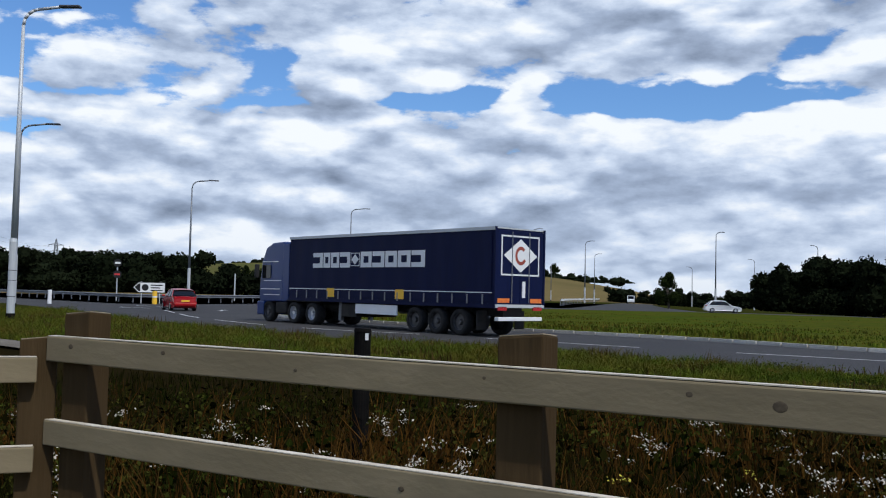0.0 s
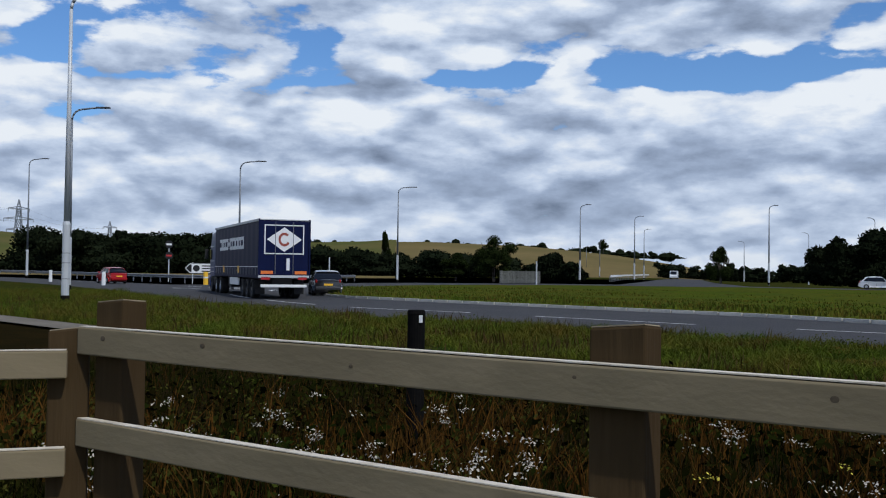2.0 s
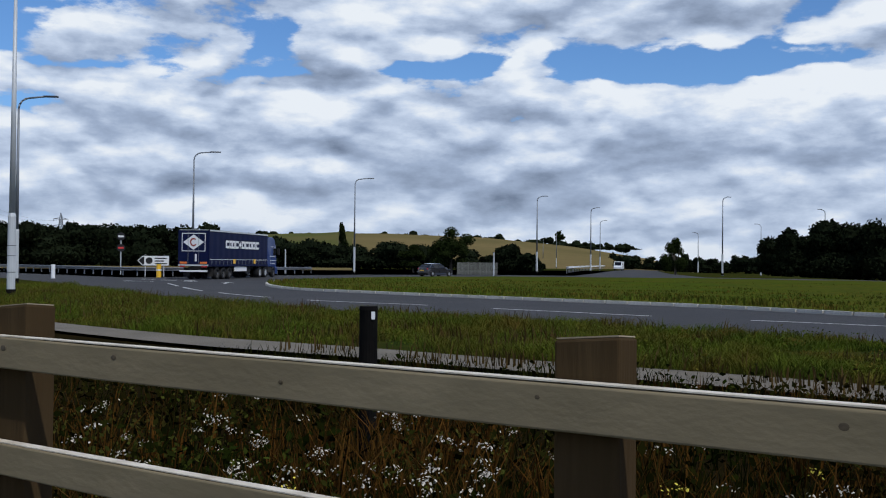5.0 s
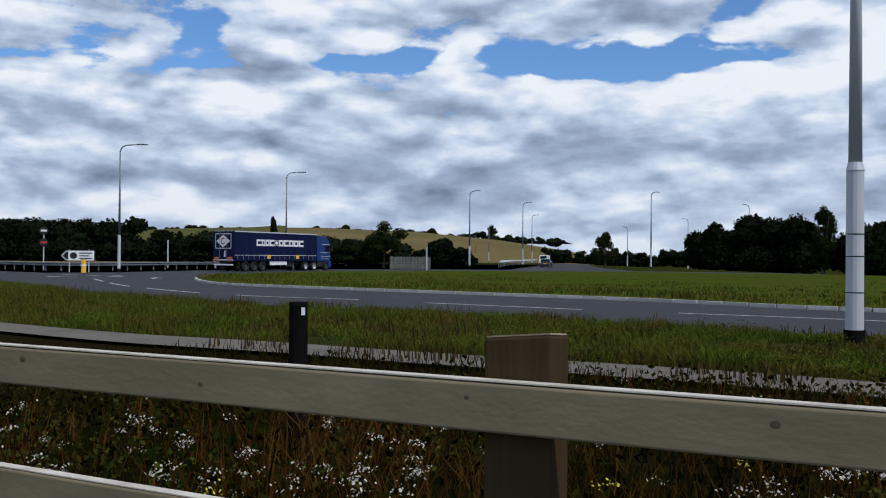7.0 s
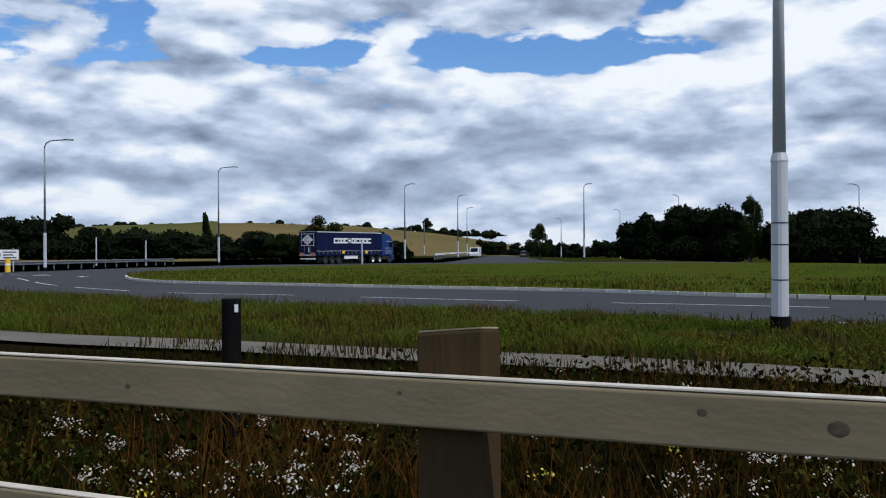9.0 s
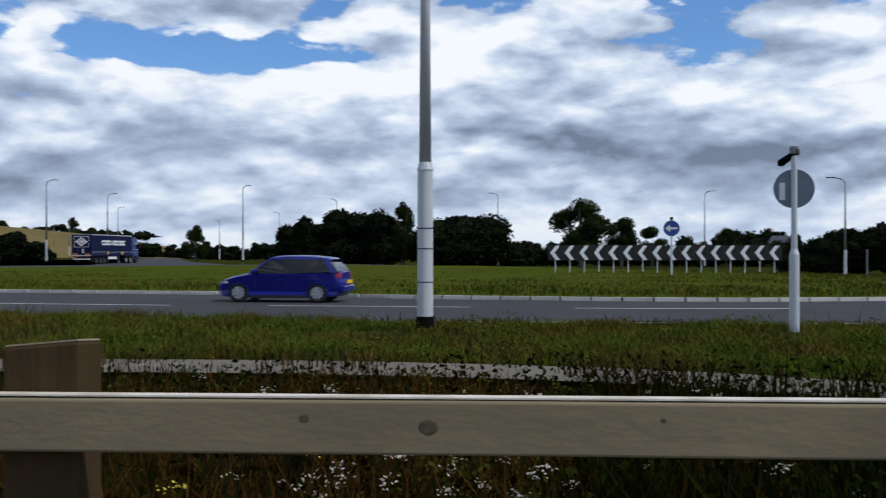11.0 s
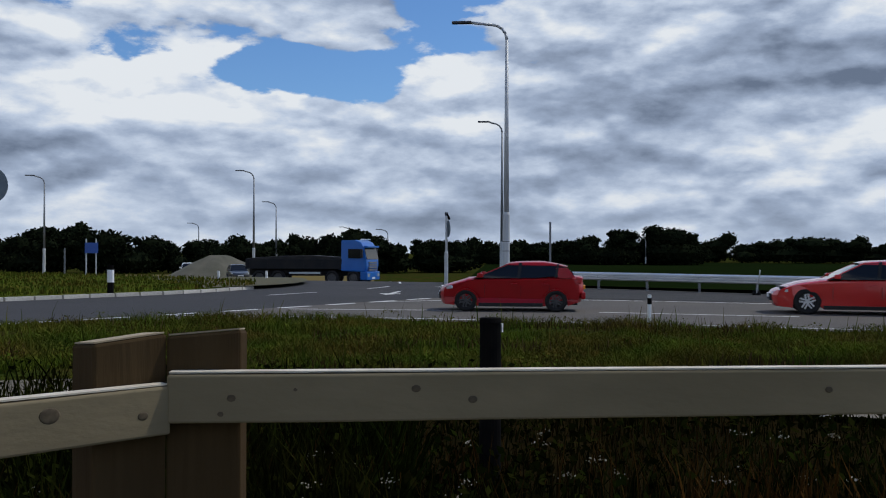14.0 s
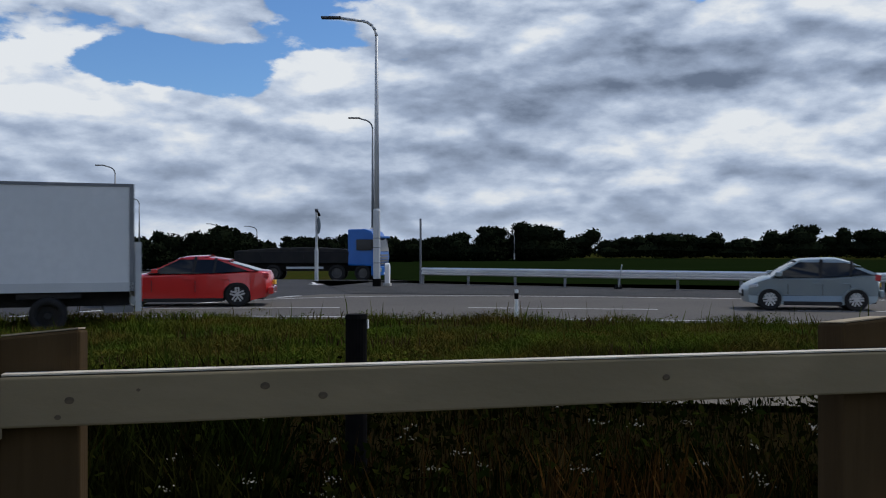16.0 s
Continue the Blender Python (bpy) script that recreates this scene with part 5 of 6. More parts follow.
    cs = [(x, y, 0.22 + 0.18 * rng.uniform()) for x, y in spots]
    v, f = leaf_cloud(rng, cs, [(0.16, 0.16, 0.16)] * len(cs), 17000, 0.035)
    tagged(raw("weed_leaves", v, f, M_WEED), "broad-leaved weeds behind the fence, coloured dark as in shade", "weeds", kind="stuff")

    # flower heads: clusters of small round florets
    def flowers(name, count, az0, az1, d0, d1, z0, z1, material, label, keep=lambda x, y: True, r=0.0048, seed=0):
        g = np.random.default_rng(seed)
        verts, faces, marks = [], [], []
        for x, y in scatter(g, count, az0, az1, d0, d1, INNER, lambda x, y: fence_side(x, y) and keep(x, y)):
            z = g.uniform(z0, z1)
            for _ in range(int(g.integers(9, 20))):
                q = g.normal(size=3) * (0.028, 0.028, 0.012)
                nv = len(verts)
                t1, t2 = g.uniform(-1.0, 1.0, 2)
                rr = r * g.uniform(0.7, 1.4)
                verts.append((x + q[0], y + q[1], z + q[2] + 0.004))
                for k in range(6):
                    a = math.pi * k / 3
                    ca, sa = rr * math.cos(a), rr * math.sin(a)
                    verts.append((x + q[0] + ca, y + q[1] + sa, z + q[2] + ca * t1 + sa * t2))
                faces += [(nv, nv + 1 + k, nv + 1 + (k + 1) % 6) for k in range(6)]
            marks += [0] * (len(faces) - len(marks))
            # stalk
            nv = len(verts)
            bx, by = x + g.uniform(-0.08, 0.08), y + g.uniform(-0.08, 0.08)
            verts += [(bx - 0.003, by, 0), (bx + 0.003, by, 0), (x, y, z - 0.004)]
            faces.append((nv, nv + 1, nv + 2))
            marks.append(1)
        tagged(raw(name, verts, faces, material, mats=(M_WEED,), index=marks), label, "flowers", kind="stuff")

    flowers("white_flowers", 170, -30, 34, 3.2, 6.8, 0.36, 0.80, M_PETAL, "white flat-headed wild flowers behind the fence", lambda x, y: patch(x, y, 0.8, 11) > -0.1, seed=31)
    flowers("white_flowers_sparse", 150, 34, 110, 2.6, 9, 0.15, 0.5, M_PETAL, "scattered small white wild flowers", r=0.0045, seed=32)
    flowers("pink_flowers", 34, 14, 26, 2.9, 3.8, 0.45, 0.62, M_PINK, "pale pink cluster of wild flowers", r=0.009, seed=33)
    flowers("yellow_flowers", 5, -12, 24, 3.2, 5.0, 0.45, 0.7, M_YELLOW, "a few yellow wild flowers", r=0.005, seed=34)


kerbs()


# ---- vehicles: built with their front towards +x ----
WHEELS = []


def wheel(parent, x, y, r, w, rim, spokes=5, dual=False):
    """A wheel that turns about y: tyre with a rim and its spokes."""
    hub = new("wheel")
    hub.parent = parent
    hub.matrix_basis = pose(x, y, r)
    bm = bmesh.new()
    n = 28
    prof = [(0.62, -0.5), (0.93, -0.5), (1.0, -0.36), (1.0, 0.36), (0.93, 0.5), (0.62, 0.5)]
    rows = [[bm.verts.new((r * k * math.cos(2 * math.pi * i / n), w * o, r * k * math.sin(2 * math.pi * i / n))) for i in range(n)] for k, o in prof]
    for a, b in zip(rows, rows[1:] + rows[:1]):
        for i in range(n):
            bm.faces.new((a[i], a[(i + 1) % n], b[(i + 1) % n], b[i]))
    part("tyre", bm, M_TYRE, hub, smooth=True)
    s = 1 if y > 0 else -1
    bm = bmesh.new()
    rows = [[bm.verts.new((r * k * math.cos(2 * math.pi * i / n), s * w * o, r * k * math.sin(2 * math.pi * i / n))) for i in range(n)] for k, o in ((0.66, 0.46), (0.60, 0.46), (0.56, 0.2), (0.0, 0.2))]
    for a, b in zip(rows, rows[1:]):
        for i in range(n):
            if b is rows[-1] and i:
                pass
            bm.faces.new((a[i], a[(i + 1) % n], b[(i + 1) % n], b[i])) if b is not rows[-1] else bm.faces.new((a[i], a[(i + 1) % n], rows[-1][0]))
    for v in rows[-1][1:]:
        bm.verts.remove(v)
    part("rim_dish", bm, M_TRIM if spokes else rim, hub)
    if spokes:
        bm = bmesh.new()
        for k in range(spokes):
            a = 2 * math.pi * k / spokes
            m = Matrix.Rotation(a, 4, "Y")
            y0, y1 = sorted((s * w * 0.26, s * w * 0.47))
            for dx in (-0.055, 0.055):
                box(bm, dx * r * 2 - 0.045 * r * 1.4, dx * r * 2 + 0.045 * r * 1.4, y0, y1, 0.1 * r, 0.6 * r, m)
        y0, y1 = sorted((s * w * 0.26, s * w * 0.48))
        q = Matrix.Rotation(math.pi / 2, 4, "X")
        tube(bm, (0, y0, 0), (0, y1, 0), 0.17 * r, n=14)
        part("spokes", bm, rim, hub)
    else:
        y0, y1 = sorted((s * w * 0.15, s * w * 0.45))
        part("hub_cap", tube(bmesh.new(), (0, y0, 0), (0, y1, 0), 0.26 * r, 0.2 * r, 14), rim, hub)
    WHEELS.append((parent, hub, r))
    return hub


def arch(cx, r, z0, n=9):
    """Points over a wheel opening, from its front to its back edge."""
    return [(cx + r * math.cos(math.pi * k / n), max(z0, 0.0) + (r * math.sin(math.pi * k / n))) for k in range(n + 1)]


def shell(outline, w, taper, drop, plan, h, edge):
    """An outline in x and z carried across a car, crowned and rounded towards its flanks; drop acts above edge."""
    bm = bmesh.new()
    ks = (-1.0, -0.97, -0.90, -0.75, -0.4, 0.0, 0.4, 0.75, 0.90, 0.97, 1.0)
    rows = []
    for k in ks:
        a = abs(k)
        row = []
        for x, z in outline:
            e = min(max((abs(x) / h - 0.55) / 0.45, 0), 1)
            u = min(max((z - edge) / 0.25, 0), 1)
            row.append(bm.verts.new((x * (1 - plan * e * e * a ** 3), k * w * taper(x, z), z - drop * u * (0.35 * a ** 2 + 0.65 * a ** 10))))
        rows.append(row)
    n = len(outline)
    for r, s in zip(rows, rows[1:]):
        for i in range(n):
            bm.faces.new((r[i], r[(i + 1) % n], s[(i + 1) % n], s[i]))
    bmesh.ops.triangulate(bm, faces=[bm.faces.new(rows[0][::-1]), bm.faces.new(rows[-1])])
    return bm


def soft_part(name, bm, material, parent, label="", angle=38):
    """A part shaded smooth but for its creases."""
    o = part(name, bm, material, parent, label, smooth=True)
    o.data.set_sharp_from_angle(angle=radians(angle))
    return o


def car(name, label, paint, length, width, height, top, wheels=(0.3,), rim=M_RIM, group="cars", spokes=5, bonnet=0.70, belt=0.92, nose_z=0.62, tail_z=0.95, front_axle=0.86, rear_axle=-0.74,
        a_base=0.42, a_top=0.05, c_top=-0.62, c_base=-0.93, roof_drop=0.06, three_door=False, tail_lamp_z=0.85, chrome=False, haunch=False):
    """A small car. Distances along it are shares of half its length."""
    root = thing(name, Matrix(), label, "car", group)
    h = length / 2
    w = width / 2
    r = wheels[0]
    fx, rx = front_axle * h * 0.72, rear_axle * h * 0.82
    ar = r * 1.16
    zb = 0.17
    out = [(h * 0.96, zb + 0.03), (h, 0.36), (h * 0.995, nose_z * 0.92), (h * 0.93, nose_z + 0.06), (h * 0.72, bonnet + 0.10), (h * (a_base + 0.08), belt - 0.02), (h * a_base, belt),
           (h * -0.3, belt + 0.03), (h * c_base, tail_z), (-h * 0.985, tail_z - 0.12), (-h, 0.55), (-h * 0.985, 0.32), (-h * 0.93, zb + 0.05)]
    low = [(rx - ar, zb)] + [(rx - ar * math.cos(math.pi * k / 10), r * 0.9 + ar * math.sin(math.pi * k / 10)) for k in range(11)] + [(rx + ar, zb - 0.02)]
    low += [(fx - ar, zb - 0.02)] + [(fx - ar * math.cos(math.pi * k / 10), r * 0.9 + ar * math.sin(math.pi * k / 10)) for k in range(11)] + [(fx + ar, zb)]
    low = [(x, max(z, zb - 0.02)) for x, z in low]

    def taper(x, z):
        t = 1.0 if z > 0.4 else 0.95
        if z > belt - 0.2:
            t -= 0.06 * min((z - belt + 0.2) / 0.25, 1)
        e = abs(x) / h
        return t * (1 - 0.16 * max(e - 0.72, 0) / 0.28)

    soft_part("body", shell(smooth_line(out, 0.10) + low, w, taper, 0.075, 0.075, h, 0.62), paint, root)
    part("wheel_wells", box(bmesh.new(), -h * 0.9, h * 0.9, -w * 0.80, w * 0.80, zb + 0.02, belt - 0.22), M_TRIM, root, "dark underbody")
    # cabin: glass below a painted roof
    gl = [(h * (a_base - 0.01), belt - 0.02), (h * a_top, height - 0.045), (h * (a_top - 0.25), height - 0.02), (h * (c_top + 0.25), height - 0.03), (h * c_top, height - roof_drop - 0.04), (h * (c_base + 0.03), tail_z - 0.02), (-h * 0.3, belt - 0.01)]

    def tg(x, z):
        return 0.92 - 0.20 * max((z - belt) / (height - belt), 0)

    soft_part("glass", shell(smooth_line(gl[:6], 0.12) + gl[6:], w, tg, 0.05, 0.0, h, belt + 0.2), M_GLASS, root, "dark window glass")
    roof = [(h * (a_top + 0.06), height - 0.075), (h * (a_top - 0.05), height - 0.02), (h * (a_top - 0.3), height), (h * (c_top + 0.25), height - 0.01), (h * (c_top - 0.02), height - roof_drop - 0.01), (h * (c_top - 0.07), height - roof_drop - 0.07), (h * (c_top + 0.2), height - 0.075)]
    soft_part("roof", shell([(x, z + 0.014) for x, z in smooth_line(roof[:6], 0.10)] + roof[6:], w, lambda x, z: tg(x, z) + 0.012, 0.05, 0.0, h, belt + 0.2), paint, root)
    for s in (-1, 1):
        def pillar(x0, z0, x1, z1, t, nm="pillar", m=None):
            bm = bmesh.new()
            rows = []
            for x, z in ((x0, z0), (x1, z1)):
                y = s * w * (tg(x, z) + 0.008)
                rows.append([bm.verts.new(p) for p in ((x - t, y - s * 0.03, z), (x + t, y - s * 0.03, z), (x + t, y + s * 0.006, z), (x - t, y + s * 0.006, z))])
            for k in range(4):
                bm.faces.new((rows[0][k], rows[0][(k + 1) % 4], rows[1][(k + 1) % 4], rows[1][k]))
            bm.faces.new(rows[0][::-1])
            bm.faces.new(rows[1])
            part(nm, bm, m or paint, root)
        pillar(h * (a_base - 0.0), belt - 0.03, h * a_top, height - 0.05, 0.035)
        pillar(h * (c_base + 0.10), tail_z - 0.04, h * (c_top + 0.02), height - roof_drop - 0.05, 0.09)
        if haunch:
            pillar(h * (c_base + 0.21), tail_z - 0.06, h * (c_top + 0.06), height - roof_drop - 0.05, 0.15, "rear_quarter")
        pillar(-h * 0.10, belt - 0.02, -h * 0.13, height - 0.03, 0.04, "door_pillar", M_TRIM)
        if not three_door:
            pillar(h * (c_top + 0.12) * 0.98, belt, h * (c_top + 0.10), height - 0.06, 0.03, "door_pillar", M_TRIM)
        if chrome:
            pillar(h * a_base, belt - 0.03, h * (c_base + 0.2), belt + 0.0, 0.01, "chrome_strip", M_CHROME)
        # doors as shallow seams, handles, mirror, lamps
        for x in (h * 0.36, -h * 0.13, -h * 0.52):
            part("door_seam", box(bmesh.new(), x - 0.004, x + 0.004, s * w - 0.03, s * w + 0.003, 0.42, belt - 0.20), M_TRIM, root)
        for x in (-h * 0.04, -h * 0.46):
            part("door_handle", box(bmesh.new(), x - 0.09, x + 0.09, s * w - 0.03, s * w + 0.012, belt - 0.19, belt - 0.155), paint, root, bevel=0.008)
        part("sill", box(bmesh.new(), rx + ar, fx - ar, s * w * 0.955 - 0.03, s * w * 0.955 + 0.02, zb - 0.03, zb + 0.07), M_TRIM, root, bevel=0.01)
        mb = box(bmesh.new(), -0.08, 0.08, -0.09, 0.09, -0.06, 0.06)
        mir = part("mirror", mb, paint, root, bevel=0.03)
        mir.matrix_basis = pose(h * (a_base - 0.10), s * (w + 0.05), belt + 0.06)
        hl = box(bmesh.new(), -0.20, 0.05, -0.11, 0.11, -0.05, 0.05)
        lamp = part("headlight", hl, M_LAMPGLASS, root, "clear headlight", bevel=0.03)
        lamp.matrix_basis = pose(h * 0.875, s * w * 0.74, nose_z + 0.0, 0, 8, -s * 24)
        tl = box(bmesh.new(), -0.07, 0.10, -0.06, 0.06, -0.085, 0.085)
        lamp = part("tail_light", tl, M_TAIL, root, "red tail light", bevel=0.03)
        lamp.matrix_basis = pose(-h * 0.925, s * w * 0.76, tail_lamp_z, 0, -8, s * 16)
        wheel(root, fx, s * (w - 0.11), r, 0.2, rim, spokes)
        wheel(root, rx, s * (w - 0.11), r, 0.2, rim, spokes)
    part("grille", box(bmesh.new(), h * 0.97, h * 1.004, -w * 0.5, w * 0.5, 0.34, 0.52), M_TRIM, root, bevel=0.02)
    part("front_plate", box(bmesh.new(), h * 0.99, h * 1.012, -0.26, 0.26, 0.42, 0.53), M_SIGNWHITE, root, "plain white plate")
    part("rear_bumper", box(bmesh.new(), -h * 1.012, -h * 0.95, -w * 0.82, w * 0.82, 0.34, 0.54), M_TRIM if name == "hatchback" and False else paint, root, bevel=0.04)
    part("rear_plate", box(bmesh.new(), -h * 1.018, -h * 0.99, -0.26, 0.26, 0.60, 0.71), M_AMBER, root, "plain yellow plate")
    return root


blue_car = car("hatchback", "dark blue five-door hatchback with silver wheels", M_CARBLUE, 4.2, 1.75, 1.48, 0, (0.315,), M_RIM, spokes=9, bonnet=0.74, belt=0.93, tail_z=0.98, a_base=0.46, a_top=0.12, c_top=-0.74, c_base=-0.96)
red_hatch = car("hatchback", "red five-door hatchback with dark wheels", M_CARRED, 3.95, 1.70, 1.35, 0, (0.30,), M_DARKRIM, bonnet=0.73, belt=0.92, tail_z=0.97, a_base=0.52, a_top=0.02, c_top=-0.74, c_base=-0.93, roof_drop=0.11, nose_z=0.64, haunch=True)
red_coupe = car("saloon_car", "bright red sloping-roofed saloon with alloy wheels", M_CARRED2, 4.8, 1.86, 1.42, 0, (0.34,), M_RIM, bonnet=0.74, belt=0.94, tail_z=1.02, a_base=0.42, a_top=0.02, c_top=-0.46, c_base=-0.88, roof_drop=0.10, nose_z=0.60, chrome=True)
silver_car = car("small_car", "silver-blue compact hatchback with alloy wheels", M_SILVER, 3.42, 1.60, 1.35, 0, (0.29,), M_RIM, spokes=6, bonnet=0.74, belt=0.88, tail_z=0.98, a_base=0.60, a_top=0.16, c_top=-0.66, c_base=-0.97, roof_drop=0.19, nose_z=0.62)
far_red_car = car("hatchback", "dark red hatchback on the exit lane", M_CARRED, 4.1, 1.72, 1.45, 0)
dark_car = car("estate_car", "dark grey car circling the roundabout", M_CARDARK, 4.4, 1.78, 1.46, 0)
pale_car = car("hatchback", "distant white hatchback waiting on the far road", M_VANWHITE, 4.1, 1.72, 1.48, 0)
white_estate = car("estate_car", "distant white estate car leaving the roundabout", M_VANWHITE, 4.5, 1.78, 1.5, 0)
far_dark_car = car("hatchback", "distant dark hatchback on the far road", M_CARDARK, 4.1, 1.72, 1.48, 0)


def box_van():
    root = thing("box_van", Matrix(), "white box van with luton roof pod and tail lift", "van", "vans")
    w = 1.0
    # cab
    def ct(x, z):
        return 1.0 - 0.16 * max((z - 1.15) / 1.2, 0) - 0.10 * max((x - 2.6) / 0.7, 0)
    cab = [(3.30, 0.42), (3.34, 0.75), (3.26, 1.05), (3.05, 1.20), (2.55, 1.42), (1.95, 2.22), (1.75, 2.34), (1.05, 2.38), (1.05, 0.35), (1.95, 0.35)]
    cab += [(2.42 - 0.44 * math.cos(math.pi * k / 8), 0.35 + 0.46 * math.sin(math.pi * k / 8)) for k in range(9)]
    part("cab", prism(bmesh.new(), cab, -w, w, ct), M_VANWHITE, root, bevel=0.04)
    part("bumper", prism(bmesh.new(), [(3.40, 0.34), (3.42, 0.66), (3.2, 0.72), (2.9, 0.70), (2.88, 0.34)], -w * 0.97, w * 0.97), M_TRIM, root, bevel=0.04)
    part("windscreen", prism(bmesh.new(), [(2.56, 1.45), (2.585, 1.46), (2.02, 2.215), (1.99, 2.20)], -w * 0.83, w * 0.83), M_GLASS, root, "dark windscreen")
    part("grille", box(bmesh.new(), 3.22, 3.35, -0.5, 0.5, 0.74, 1.02), M_TRIM, root, bevel=0.02)
    for s in (-1, 1):
        def side(pts, nm, m, out, lab=""):
            bm = bmesh.new()
            rows = [[bm.verts.new((x, s * (w * ct(x, z) + o), z)) for x, z in pts] for o in (-0.03, out)]
            n = len(pts)
            for k in range(n):
                bm.faces.new((rows[0][k], rows[0][(k + 1) % n], rows[1][(k + 1) % n], rows[1][k]))
            bmesh.ops.triangulate(bm, faces=[bm.faces.new(rows[0]), bm.faces.new(rows[1])])
            return part(nm, bm, m, root, lab)
        side([(2.38, 1.36), (1.92, 1.98), (1.72, 2.10), (1.28, 2.12), (1.28, 1.40), (1.9, 1.30)], "side_window", M_GLASS, 0.006, "dark cab window")
        side([(1.05, 0.66), (1.96, 0.66), (1.96, 0.76), (1.05, 0.76)], "rubbing_strip", M_TRIM, 0.012)
        side([(1.42, 1.10), (1.62, 1.10), (1.62, 1.15), (1.42, 1.15)], "door_handle", M_TRIM, 0.02)
        side([(1.17, 0.45), (1.185, 0.45), (1.185, 2.2), (1.17, 2.2)], "door_seam", M_TRIM, 0.004)
        lamp = part("headlight", box(bmesh.new(), -0.2, 0.1, -0.1, 0.1, -0.17, 0.17), M_LAMPGLASS, root, "clear headlight", bevel=0.05)
        lamp.matrix_basis = pose(3.10, s * 0.84, 0.98, 0, -22, -s * 12)
        mir = part("mirror", box(bmesh.new(), -0.07, 0.07, -0.1, 0.1, -0.17, 0.17), M_TRIM, root, bevel=0.04)
        mir.matrix_basis = pose(2.22, s * 1.13, 1.50)
        wheel(root, 2.42, s * 0.86, 0.345, 0.24, M_CHASSIS, 0)
        wheel(root, -1.20, s * 0.90, 0.345, 0.40, M_CHASSIS, 0)
        part("skirt", box(bmesh.new(), 0.2, 1.0, s * 0.98 - 0.02, s * 0.98 + 0.02, 0.45, 0.66), M_TRIM, root)
    # box body with rails, and the pod over the cab
    W = 1.06
    part("box_body", box(bmesh.new(), -2.85, 1.02, -W, W, 1.02, 3.26), M_BOXWHITE, root, bevel=0.015)
    pod = [(1.0, 3.25), (1.0, 2.36), (2.02, 2.40), (2.12, 2.48), (2.08, 2.62), (1.75, 2.92), (1.4, 3.14)]
    part("roof_pod", prism(bmesh.new(), pod, -W, W, lambda x, z: 1 - 0.14 * max((x - 1.2), 0)), M_BOXWHITE, root, "smooth white roof pod", bevel=0.05)
    for s in (-1, 1):
        part("lower_rail", box(bmesh.new(), -2.87, 1.04, s * W - 0.02, s * W + 0.02, 0.90, 1.10), M_STEEL, root)
        part("upper_rail", box(bmesh.new(), -2.87, 1.04, s * W - 0.03, s * W + 0.015, 3.22, 3.29), M_STEELDARK, root)
        part("corner_post", box(bmesh.new(), -2.90, -2.80, s * W - 0.06, s * W + 0.02, 0.90, 3.28), M_STEELDARK, root)
        part("front_corner", box(bmesh.new(), 0.99, 1.05, s * W - 0.05, s * W + 0.015, 0.95, 3.25), M_STEELDARK, root)
        part("tail_lift_arm", box(bmesh.new(), -3.05, -2.92, s * 0.95 - 0.05, s * 0.95 + 0.05, 0.45, 2.0), M_STEEL, root)
    part("tail_lift", box(bmesh.new(), -3.02, -2.93, -0.9, 0.9, 0.75, 1.95), M_STEEL, root, "folded steel tail lift")
    part("chassis", box(bmesh.new(), -2.85, 1.9, -0.42, 0.42, 0.55, 0.92), M_CHASSIS, root)
    part("rear_bar", box(bmesh.new(), -2.9, -2.3, -0.85, 0.85, 0.42, 0.56), M_STEELDARK, root)
    part("mud_guard", box(bmesh.new(), -1.85, -0.6, -1.0, 1.0, 0.76, 0.92), M_CHASSIS, root)
    for o in root.children_recursive:
        if o.type == "MESH" and o.parent is root:
            m = Matrix.Diagonal((0.91, 0.96, 0.87, 1))
            o.data.transform(o.matrix_basis.inverted() @ m @ o.matrix_basis)
        elif o.parent is root:
            o.matrix_basis = Matrix.Diagonal((0.91, 0.96, 1, 1)) @ o.matrix_basis @ Matrix.Diagonal((1 / 0.91, 1 / 0.96, 1, 1))
    return root


van = box_van()


